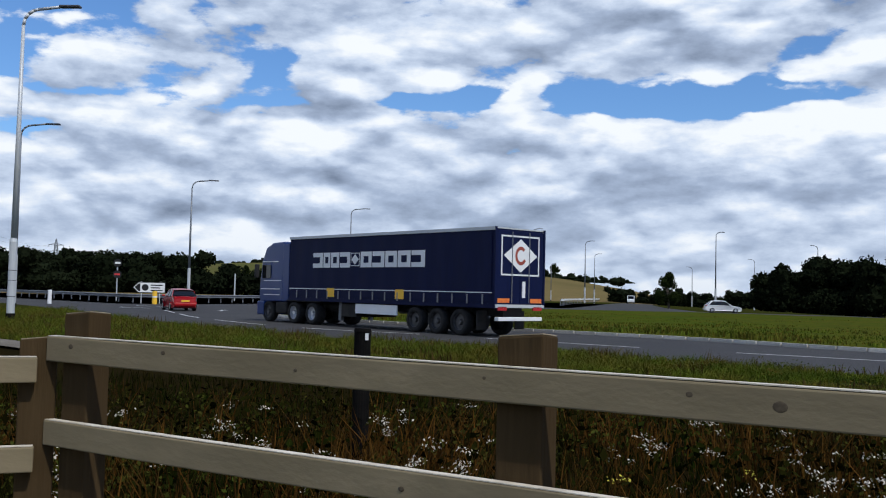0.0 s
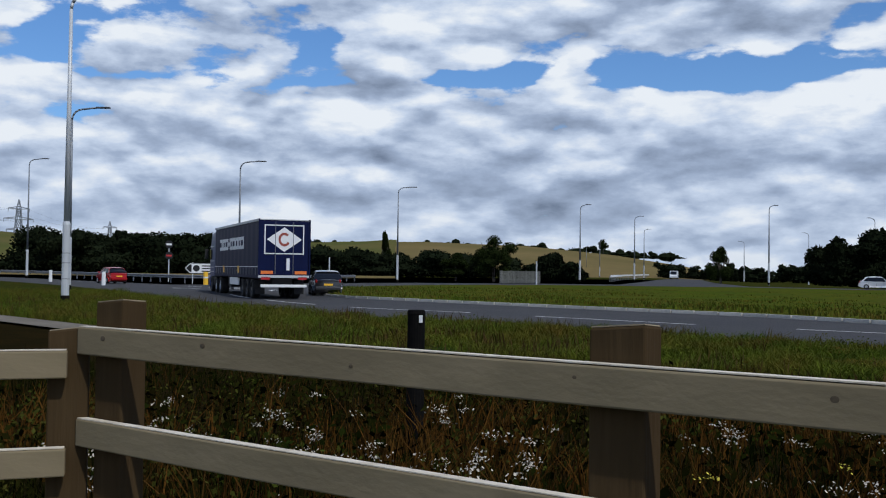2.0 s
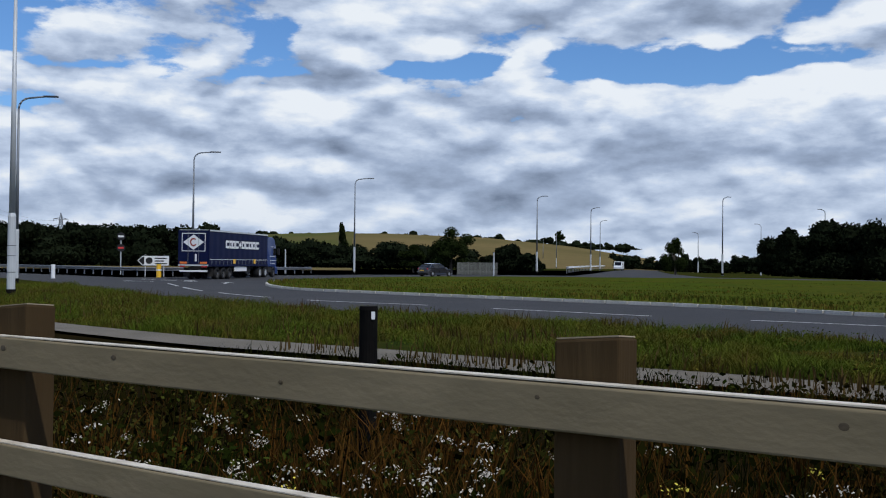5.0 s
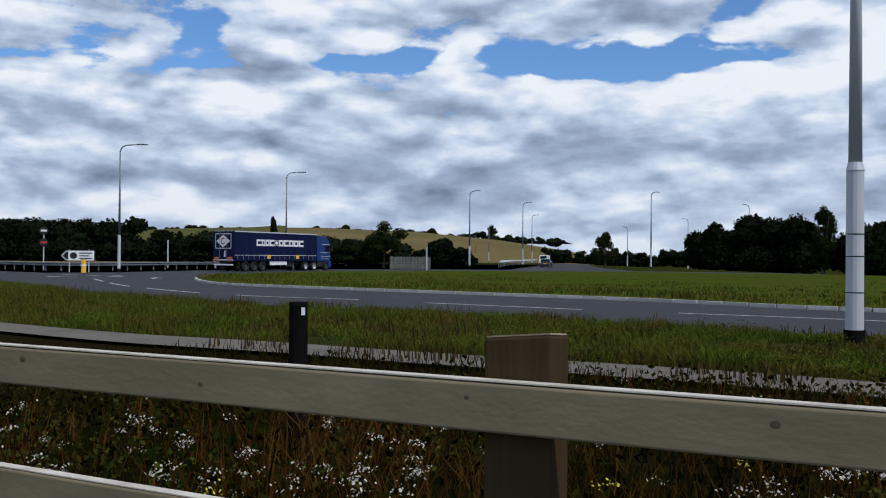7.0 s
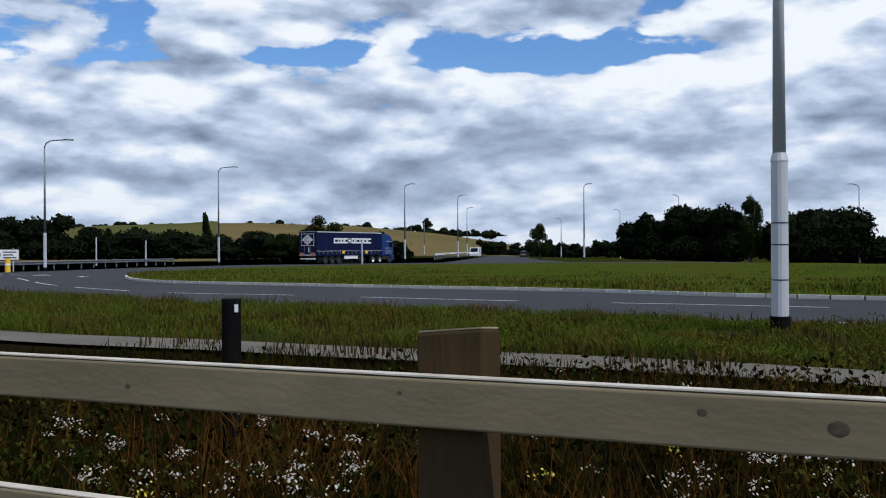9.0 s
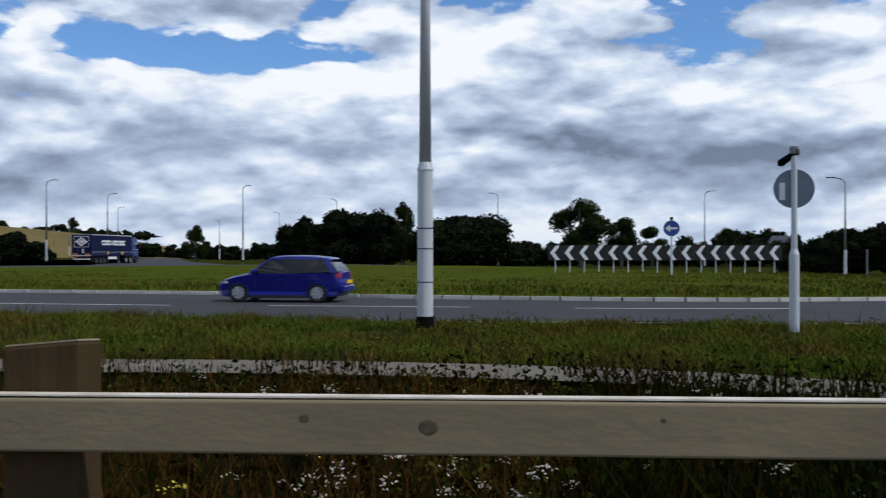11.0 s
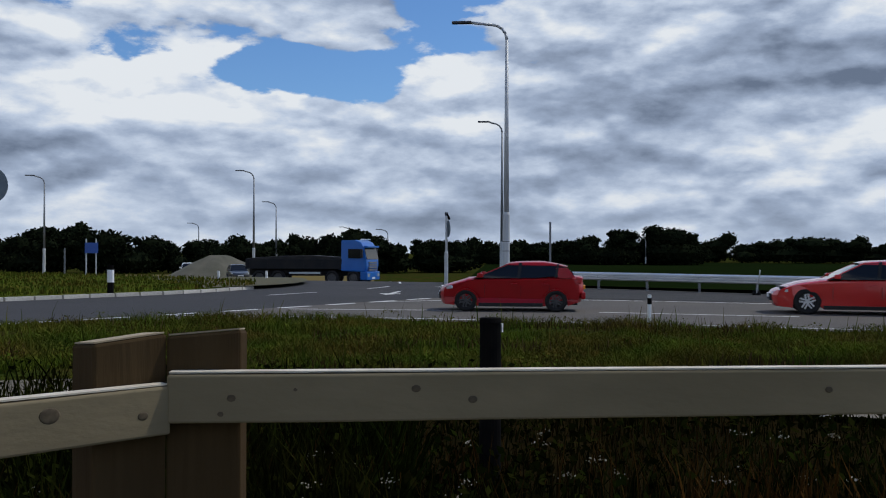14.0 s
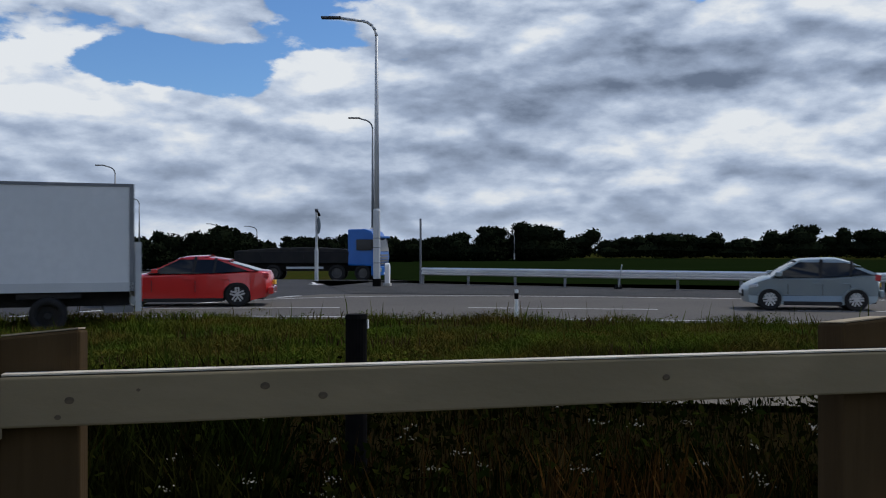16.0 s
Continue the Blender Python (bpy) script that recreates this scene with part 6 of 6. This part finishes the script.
def lorry():
    """Tractor and curtain-side trailer as one thing: origin at the middle of the trailer's rear end."""
    root = thing("articulated_lorry", Matrix(), "dark blue articulated lorry with a curtain-side trailer", "lorry")
    L, W, Z0, Z1 = 13.6, 1.275, 1.18, 4.0
    part("trailer_body", box(bmesh.new(), 0.02, L, -W + 0.02, W - 0.02, 1.1, Z1 - 0.05), M_BLUECURTAIN, root, bevel=0.02)
    # gently rippled curtains
    for s in (-1, 1):
        verts, faces = [], []
        nx, nz = 72, 6
        for i in range(nx + 1):
            for j in range(nz + 1):
                x = 0.15 + (L - 0.3) * i / nx
                z = Z0 + 0.12 + (Z1 - 0.2 - Z0 - 0.12) * j / nz
                verts.append((x, s * (W + 0.006 + 0.008 * math.sin(x * 5.2) + 0.004 * noise.noise((x * 3, z, s))), z))
        for i in range(nx):
            for j in range(nz):
                a = i * (nz + 1) + j
                faces.append((a, a + nz + 1, a + nz + 2, a + 1))
        cur = raw("curtain", verts, faces, M_BLUECURTAIN, root, "deep blue tensioned curtain", smooth=True)
        part("top_rail", box(bmesh.new(), 0, L, s * W - 0.04, s * W + 0.03, Z1 - 0.12, Z1), M_STEEL, root, "pale aluminium top rail")
        part("bottom_line", box(bmesh.new(), 0.1, L - 0.1, s * (W + 0.02) - 0.006, s * (W + 0.02) + 0.006, 1.60, 1.635), M_SIGNWHITE, root, "thin pale strap line")
        part("side_rave", box(bmesh.new(), 0, L, s * W - 0.04, s * W + 0.012, 1.06, 1.22), M_BLUECURTAIN, root)
        for k in range(16):
            part("buckle", box(bmesh.new(), 0.55 + k * 0.82, 0.62 + k * 0.82, s * (W + 0.02) - 0.01, s * (W + 0.02) + 0.012, 1.20, 1.55), M_STEELDARK, root)
        for x in (5.1, 9.9):
            part("yellow_panel", box(bmesh.new(), x, x + 0.55, s * (W + 0.024) - 0.004, s * (W + 0.024) + 0.004, 1.28, 1.66), M_AMBER, root, "yellow notice panel")
        # plain white blocks in place of the name, and a diamond mark
        x, d = 11.0, -1
        sizes = (0.76, 0.52, 0.62, 0.74, 0, 0.76, 0.80, 0.76, 0.80, 0.82)
        marks = new("side_mark")
        marks.parent = root
        marks["label"] = "white block marking with a diamond"
        y = s * (W + 0.026)
        x = 11.6 if s > 0 else 3.4
        for k, b in enumerate(sizes):
            if not b:
                part("mark_frame", box(bmesh.new(), *sorted((x, x + d * 0.62 if s > 0 else x + 0.62)), y - 0.004, y + 0.004, 2.62, 3.18), M_SIGNWHITE, marks)
                c = x + (-0.31 if s > 0 else 0.31)
                part("mark_ground", box(bmesh.new(), c - 0.28, c + 0.28, y - 0.008, y + 0.008, 2.65, 3.15), M_BLUECURTAIN, marks)
                part("diamond", prism(bmesh.new(), [(c - 0.27, 2.9), (c, 3.12), (c + 0.27, 2.9), (c, 2.68)], y - 0.012, y + 0.012), M_SIGNWHITE, marks)
                x += (-0.70 if s > 0 else 0.70)
                continue
            x2 = x - b if s > 0 else x + b
            lo = 2.56
            hi = 3.22
            part("block", box(bmesh.new(), min(x, x2), max(x, x2), y - 0.004, y + 0.004, lo, hi), M_SIGNWHITE, marks, bevel=0.0)
            cx = (x + x2) / 2
            part("block_gap", box(bmesh.new(), cx - b * 0.22, cx + b * 0.22 + (b * 0.3 if k % 3 == 0 else 0), y - 0.008, y + 0.008, lo + 0.19, hi - 0.19), M_BLUECURTAIN, marks)
            x = x2 + (-0.06 if s > 0 else 0.06)
        # running gear
        for ax in (1.9, 3.2, 4.5):
            wheel(root, ax, s * 1.04, 0.50, 0.38, M_DARKRIM, 0)
        wheel(root, 15.55, s * 1.02, 0.50, 0.32, M_DARKRIM, 0)
        wheel(root, 13.2, s * 1.0, 0.50, 0.5, M_RIM, 0)
        wheel(root, 11.7, s * 1.0, 0.50, 0.5, M_RIM, 0)
        part("side_guard", box(bmesh.new(), 5.6, 8.4, s * 1.2 - 0.03, s * 1.2 + 0.03, 0.62, 1.02), M_WHITE, root, "white side guard panel")
        part("landing_leg", box(bmesh.new(), 9.9, 10.1, s * 0.8 - 0.08, s * 0.8 + 0.08, 0.25, 1.1), M_STEELDARK, root)
        part("mud_flap", box(bmesh.new(), 0.9, 0.93, s * 1.0 - 0.25, s * 1.0 + 0.25, 0.25, 0.95), M_CHASSIS, root)
    part("roof_sheet", box(bmesh.new(), 0, L, -W + 0.03, W - 0.03, Z1 - 0.06, Z1 - 0.01), M_STEEL, root, "pale trailer roof")
    part("trailer_frame", box(bmesh.new(), 0.3, 13.2, -0.5, 0.5, 0.75, 1.12), M_CHASSIS, root)
    part("tool_box", box(bmesh.new(), 8.5, 9.6, -1.1, 1.1, 0.45, 1.0), M_CHASSIS, root, bevel=0.02)
    # rear doors
    for s in (-1, 1):
        part("rear_door", box(bmesh.new(), -0.04, 0.03, min(s * 0.01, s * (W - 0.04)), max(s * 0.01, s * (W - 0.04)), 1.22, Z1 - 0.12), M_BLUECURTAIN, root, bevel=0.01)
        part("lock_bar", tube(bmesh.new(), (-0.07, s * 0.45, 1.25), (-0.07, s * 0.45, Z1 - 0.15), 0.018, n=8), M_STEELDARK, root)
        part("rear_post", box(bmesh.new(), -0.05, 0.06, s * W - 0.06, s * W + 0.02, 1.05, Z1), M_BLUECURTAIN, root)
        part("marker_plate", box(bmesh.new(), -0.055, -0.03, min(s * 0.55, s * 1.15), max(s * 0.55, s * 1.15), 1.26, 1.42), M_ORANGE, root, "orange-red marker plate")
        part("tail_light", box(bmesh.new(), -0.08, -0.02, min(s * 0.7, s * 1.15), max(s * 0.7, s * 1.15), 0.98, 1.12), M_TAIL, root, "red tail light")
    y0 = -0.041
    part("logo_frame", box(bmesh.new(), -0.052, -0.042, -1.0, 1.0, 2.25, 3.72), M_SIGNWHITE, root, "white square outline")
    part("logo_ground", box(bmesh.new(), -0.056, -0.046, -0.94, 0.94, 2.31, 3.66), M_BLUECURTAIN, root)
    bm = bmesh.new()
    rows = [[bm.verts.new((x, py, pz)) for py, pz in ((-0.88, 2.985), (0, 3.6), (0.88, 2.985), (0, 2.37))] for x in (-0.062, -0.05)]
    for k in range(4):
        bm.faces.new((rows[0][k], rows[0][(k + 1) % 4], rows[1][(k + 1) % 4], rows[1][k]))
    bm.faces.new(rows[0])
    bm.faces.new(rows[1])
    part("logo_diamond", bm, M_SIGNWHITE, root, "white diamond")
    bm = bmesh.new()
    n = 24
    rows = [[bm.verts.new((-0.068 if q < 2 else -0.058, -r * math.cos(2 * math.pi * k / n), 2.985 + r * 1.15 * math.sin(2 * math.pi * k / n))) for k in range(n)] for q, r in enumerate((0.30, 0.19))]
    for k in range(3, n - 2):
        bm.faces.new((rows[0][k], rows[0][k + 1], rows[1][k + 1], rows[1][k])) if k + 1 < n else None
    part("logo_ring", bm, mat("mark_brown_red", (0.30, 0.06, 0.04), 0.6, other=(0.24, 0.05, 0.035), scale=6, amount=0.4), root, "brown-red open ring")
    part("notice", box(bmesh.new(), -0.052, -0.042, -0.28, -0.12, 1.45, 2.05), M_SIGNWHITE, root, "small pale notice")
    part("rear_bumper", box(bmesh.new(), -0.12, 0.1, -1.15, 1.15, 0.60, 0.74), M_SIGNWHITE, root, "pale underrun bar", bevel=0.02)
    part("rear_sill", box(bmesh.new(), -0.08, 0.05, -W, W, 1.08, 1.2), M_STEEL, root)
    # tractor unit
    def ct(x, z):
        return 1 - 0.06 * max((x - 15.6) / 0.8, 0) - 0.05 * max((z - 2.9) / 0.9, 0)
    cab = [(14.25, 1.0), (16.35, 0.95), (16.45, 1.4), (16.42, 2.0), (16.22, 2.95), (15.9, 3.55), (15.3, 3.78), (14.25, 3.82)]
    part("cab", prism(bmesh.new(), cab, -1.22, 1.22, ct), M_BLUECAB, root, "bright blue sleeper cab", bevel=0.06)
    part("cab_bumper", box(bmesh.new(), 15.9, 16.52, -1.22, 1.22, 0.32, 0.98), M_BLUECAB, root, bevel=0.05)
    part("windscreen", prism(bmesh.new(), [(16.44, 2.08), (16.455, 2.08), (16.27, 2.90), (16.255, 2.90)], -1.08, 1.08), M_GLASS, root, "dark windscreen")
    part("sun_visor", box(bmesh.new(), 16.2, 16.5, -1.1, 1.1, 2.92, 3.08), M_TRIM, root, bevel=0.03)
    part("frame_rails", box(bmesh.new(), 10.9, 16.1, -0.42, 0.42, 0.62, 0.98), M_CHASSIS, root)
    part("fuel_tank", box(bmesh.new(), 13.95, 14.95, -1.15, 1.15, 0.42, 0.98), M_CHASSIS, root, bevel=0.08)
    part("coupling", box(bmesh.new(), 11.5, 13.4, -0.5, 0.5, 0.95, 1.15), M_CHASSIS, root)
    for s in (-1, 1):
        part("side_window", box(bmesh.new(), 15.35, 16.1, s * 1.215 - 0.02, s * 1.215 + 0.012, 2.08, 2.72), M_GLASS, root, "dark cab window", bevel=0.01)
        for nm, z, x0, x1 in (("cab_stripe", 1.55, 14.5, 16.2), ("cab_stripe", 2.86, 14.7, 16.1), ("cab_stripe", 1.95, 14.4, 15.9), ("cab_stripe", 1.28, 14.5, 15.9)):
            part(nm, box(bmesh.new(), x0, x1, s * 1.21 - 0.01, s * 1.21 + 0.016, z, z + 0.04), M_SIGNWHITE, root, "thin white stripe")
        part("air_deflector", box(bmesh.new(), 13.75, 14.28, s * 1.17 - 0.03, s * 1.17 + 0.03, 1.0, 3.7), M_BLUECAB, root, bevel=0.02)
        part("mirror", box(bmesh.new(), 16.2, 16.36, s * 1.42 - 0.1, s * 1.42 + 0.1, 2.1, 2.75), M_TRIM, root, bevel=0.03)
        part("headlight", box(bmesh.new(), 16.40, 16.54, s * 0.9 - 0.2, s * 0.9 + 0.2, 0.62, 0.85), M_LAMPGLASS, root, "clear headlight", bevel=0.03)
        part("mud_guard", box(bmesh.new(), 11.1, 13.8, s * 1.0 - 0.26, s * 1.0 + 0.26, 1.02, 1.08), M_CHASSIS, root)
    return root


truck = lorry()


def tipper():
    """Rigid lorry with a low sheeted body: origin at its middle."""
    root = thing("tipper_lorry", Matrix(), "bright blue lorry, turned cab, dark sheeted trailer body", "lorry")
    W = 1.22
    def ct(x, z):
        return 1 - 0.05 * max((x - 3.6) / 0.8, 0) - 0.05 * max((z - 2.4) / 0.8, 0)
    cab = [(2.55, 0.95), (4.35, 0.9), (4.45, 1.3), (4.42, 1.75), (4.22, 2.62), (4.0, 2.98), (3.6, 3.12), (2.55, 3.10)]
    part("cab", prism(bmesh.new(), cab, -W, W, ct), M_CABLIGHT, root, "bright blue day cab", bevel=0.06)
    part("bumper", box(bmesh.new(), 4.0, 4.52, -W, W, 0.34, 0.92), M_CABLIGHT, root, bevel=0.05)
    part("windscreen", prism(bmesh.new(), [(4.44, 1.80), (4.455, 1.80), (4.27, 2.55), (4.255, 2.55)], -1.08, 1.08), M_GLASS, root, "dark windscreen")
    for k in range(4):
        part("grille_bar", box(bmesh.new(), 4.40, 4.50, -0.75, 0.75, 1.0 + 0.17 * k, 1.10 + 0.17 * k), M_STEELDARK, root)
    part("sun_visor", box(bmesh.new(), 4.2, 4.5, -1.1, 1.1, 2.58, 2.72), M_CABLIGHT, root, "blue sun visor", bevel=0.03)
    part("roof_bar", tube(bmesh.new(), (3.9, -0.9, 3.16), (3.9, 0.9, 3.16), 0.05, n=8), M_CHROME, root)
    for s in (-1, 1):
        part("side_window", box(bmesh.new(), 3.1, 4.05, s * W - 0.02, s * W + 0.012, 1.85, 2.5), M_GLASS, root, "dark cab window", bevel=0.01)
        part("headlight", box(bmesh.new(), 4.42, 4.54, s * 0.92 - 0.18, s * 0.92 + 0.18, 0.55, 0.80), M_LAMPGLASS, root, "clear headlight", bevel=0.03)
        part("mirror", box(bmesh.new(), 4.1, 4.26, s * 1.42 - 0.1, s * 1.42 + 0.1, 1.9, 2.5), M_TRIM, root, bevel=0.03)
        for ax in (3.45, 1.6, -2.2, -3.5):
            wheel(root, ax, s * 1.0, 0.5, 0.34, M_DARKRIM, 0)
        part("side_guard", box(bmesh.new(), -1.4, 0.8, s * 1.18 - 0.02, s * 1.18 + 0.02, 0.75, 0.88), M_STEEL, root, "pale side guard rail")
        for k in range(6):
            part("body_rib", box(bmesh.new(), -4.3 + k * 1.28, -4.2 + k * 1.28, s * W - 0.02, s * W + 0.05, 1.1, 1.74), M_TIPPER, root)
    part("load_body", box(bmesh.new(), -4.5, 2.35, -W, W, 1.08, 1.78), M_TIPPER, root, bevel=0.03)
    sheet = [(-4.45, 1.77), (2.3, 1.77), (2.2, 1.92), (0.2, 2.04), (-2.0, 2.00), (-4.3, 1.84)]
    part("load_sheet", prism(bmesh.new(), sheet, -W * 0.95, W * 0.95), M_CHASSIS, root, "dark cover sheet", bevel=0.06)
    part("chassis", box(bmesh.new(), -4.4, 4.0, -0.45, 0.45, 0.6, 1.05), M_CHASSIS, root)
    part("number_plate", box(bmesh.new(), 4.5, 4.53, -0.26, 0.26, 0.42, 0.53), M_SIGNWHITE, root, "plain white plate")
    turn = pose(2.4, 0, 0, 0, 0, -14) @ pose(-2.4, 0, 0)
    for o in root.children:
        front = o.matrix_basis.translation.x > 2.5 or (o.type == "MESH" and min(v.co.x for v in o.data.vertices) > 2.4)
        if front:
            o.matrix_basis = turn @ o.matrix_basis
    return root


tip = tipper()


def panel_van():
    root = thing("panel_van", Matrix(), "distant white panel van on the far road", "van", "vans")
    out = [(2.6, 0.4), (2.65, 0.95), (2.3, 1.2), (1.5, 2.1), (1.2, 2.2), (-2.6, 2.2), (-2.6, 0.35)]
    part("body", prism(bmesh.new(), out, -0.95, 0.95), M_VANWHITE, root, bevel=0.06)
    part("windscreen", prism(bmesh.new(), [(2.28, 1.26), (2.31, 1.26), (1.56, 2.08), (1.52, 2.06)], -0.8, 0.8), M_GLASS, root, "dark windscreen")
    for s in (-1, 1):
        part("side_window", box(bmesh.new(), 0.6, 1.4, s * 0.95 - 0.02, s * 0.95 + 0.01, 1.3, 1.9), M_GLASS, root)
        for ax in (1.7, -1.6):
            wheel(root, ax, s * 0.85, 0.33, 0.22, M_DARKRIM, 0)
    return root


far_van = panel_van()
vegetation()


# ---- what moves ----
def on_road(x, y, heading):
    """A pose on the road: heading is a bearing, clockwise from +y."""
    return pose(x, y, gz(x), 0, 0, 90 - heading)


def drive(ob, rows, spin=None, out=1.0):
    """Key a vehicle along rows of t, x, y, bearing; roll its wheels over the span of time given."""
    rows = [(t, x * out, y * out, h) for t, x, y, h in rows]
    walk(ob, [(t, on_road(x, y, h)) for t, x, y, h in rows])
    if not spin:
        return
    t0, t1 = spin
    ts = [0.0] + [t0 + k / 30 for k in range(int((t1 - t0) * 30) + 1)] + [16.0]
    ts = sorted(set(round(t, 4) for t in ts))
    src = np.array(rows)
    px, py = np.interp(ts, src[:, 0], src[:, 1]), np.interp(ts, src[:, 0], src[:, 2])
    for owner, hub, r in WHEELS:
        if owner is not ob:
            continue
        loc = hub.matrix_basis.translation.copy()
        turn, out = 0.0, []
        for k, t in enumerate(ts):
            if k and t0 < t <= t1:
                turn += min(math.hypot(px[k] - px[k - 1], py[k] - py[k - 1]) / r, 1.4)
            out.append((t, Matrix.Translation(loc) @ Matrix.Rotation(turn, 4, "Y")))
        walk(hub, out)


def motions():
    drive(truck, [(0.0, 2.1, 33.9, -42.7), (0.5, -1.6, 36.8, -38.7), (1.0, -5.0, 39.8, -34.5), (1.5, -8.4, 41.6, -29.8), (2.0, -11.3, 45.9, -26.4), (2.5, -13.8, 50.1, -20.9), (3.0, -15.65, 53.6, -16.3),
                  (4.2, -20.4, 66.0, -3), (5.5, -22.1, 79.8, 14.2), (6.2, -19.9, 86.4, 22), (7.0, -17.3, 93.0, 31), (8.0, -11.9, 106.0, 39), (9.2, -1.5, 116.0, 38), (10.5, 9.8, 124.6, 34), (11.0, 14.1, 133.0, 31), (13.0, 24.0, 158.0, 18), (16.0, 36.0, 205.0, 14)], (0.0, 3.3))
    drive(blue_car, [(0.0, 120, 57, 242), (4.0, 88, 38, 242), (7.2, 60, 22.5, 246), (8.7, 40, 14.6, 262), (9.3, 32, 16.2, 286), (9.9, 24.4, 20.4, 300), (10.3, 19.2, 23.6, 297), (10.5, 16.2, 25.3, 297), (10.7, 13.5, 26.9, 302), (11.0, 9.4, 29.6, 305), (11.5, 3.2, 34.4, 310),
                     (12.0, -2.5, 39.6, 314), (13.0, -12.0, 52.0, 326), (16.0, -45.0, 88.0, 316)], (9.8, 11.8))
    drive(red_hatch, [(0.0, 26.0, -90, 0), (11.0, 27.2, -13, -1), (12.5, 27.0, -4.2, -3), (13.1, 26.4, 0.35, -5), (13.5, 26.1, 2.7, -8), (13.9, 25.75, 5.1, -11), (14.5, 25.15, 9.1, -16), (14.9, 24.45, 12.4, -22), (15.1, 23.9, 14.2, -27), (15.5, 22.0, 17.6, -40), (16.0, 18.4, 21.4, -52)], (12.2, 15.8), 1.0)
    drive(red_coupe, [(0.0, 26.0, -100, 0), (12.5, 27.4, -13, 0), (13.9, 27.4, -4.2, -1), (14.5, 27.2, 0.2, -4), (15.1, 26.8, 4.8, -8), (15.6, 26.2, 8.6, -12), (16.0, 25.45, 11.3, -15)], (13.4, 16.0))
    drive(van, [(0.0, 22.6, -120, 0), (13.5, 22.9, -11.8, 0), (14.3, 22.7, -4.1, -1), (14.5, 22.6, -2.1, -1), (14.9, 22.1, 2.1, -5), (15.1, 21.7, 4.1, -9), (15.6, 19.5, 8.3, -20), (16.0, 16.7, 11.5, -31)], (13.8, 16.0), 1.0)
    drive(silver_car, [(0.0, 25.6, -150, 2), (15.0, 26.0, -15.5, 2), (15.6, 26.2, -9.4, 2), (16.0, 26.2, -5.7, 3)], (15.2, 16.0), 1.0)
    drive(tip, [(0.0, 132, 92, 215), (6.0, 112, 78, 200), (10.0, 90, 64, 170), (11.5, 80.5, 51.5, 150), (12.5, 73.2, 40.8, 156), (13.5, 65.2, 31.6, 164), (14.5, 58.4, 24.8, 168), (14.9, 57.0, 21.6, 169), (15.5, 55.7, 18.3, 170), (16.0, 55.4, 16.8, 170)])
    drive(far_red_car, [(0.0, -18.9, 62.0, -28), (1.5, -31, 77, -40), (3.0, -46, 92, -44), (16.0, -125, 168, -45)])
    drive(dark_car, [(0.0, 0.0, 45.5, -46), (1.0, -7.8, 50.6, -30), (2.0, -11.0, 55.0, -16), (3.0, -14.4, 62.0, -8), (4.0, -15.5, 80.0, 6), (5.3, 2, 113, 45), (7.0, 25, 160, 16), (16.0, 60, 298, 18)])
    drive(pale_car, [(0.0, 130, 82, 240), (12.0, 92, 58, 236), (14.5, 86, 53.5, 236), (16.0, 83, 51.5, 236)])
    drive(far_dark_car, [(0.0, 120, 74, 240), (12.0, 84, 50, 236), (14.5, 88 * 0.88, 88 * 0.485, 232), (16.0, 74, 40.5, 230)])
    drive(white_estate, [(0.0, 32, 115.5, 96), (1.5, 40, 113.5, 110), (3.0, 48.5, 108.5, 122), (5.5, 62, 95, 146), (8.0, 71.5, 72, 165), (9.5, 77, 55, 120), (12.0, 110, 63, 62), (16.0, 146, 84, 60)])
    drive(far_van, [(0.0, 47, 262, 192), (7.0, 33, 214, 196), (8.2, 31, 205, 196), (16.0, 23, 165, 190)])


motions()
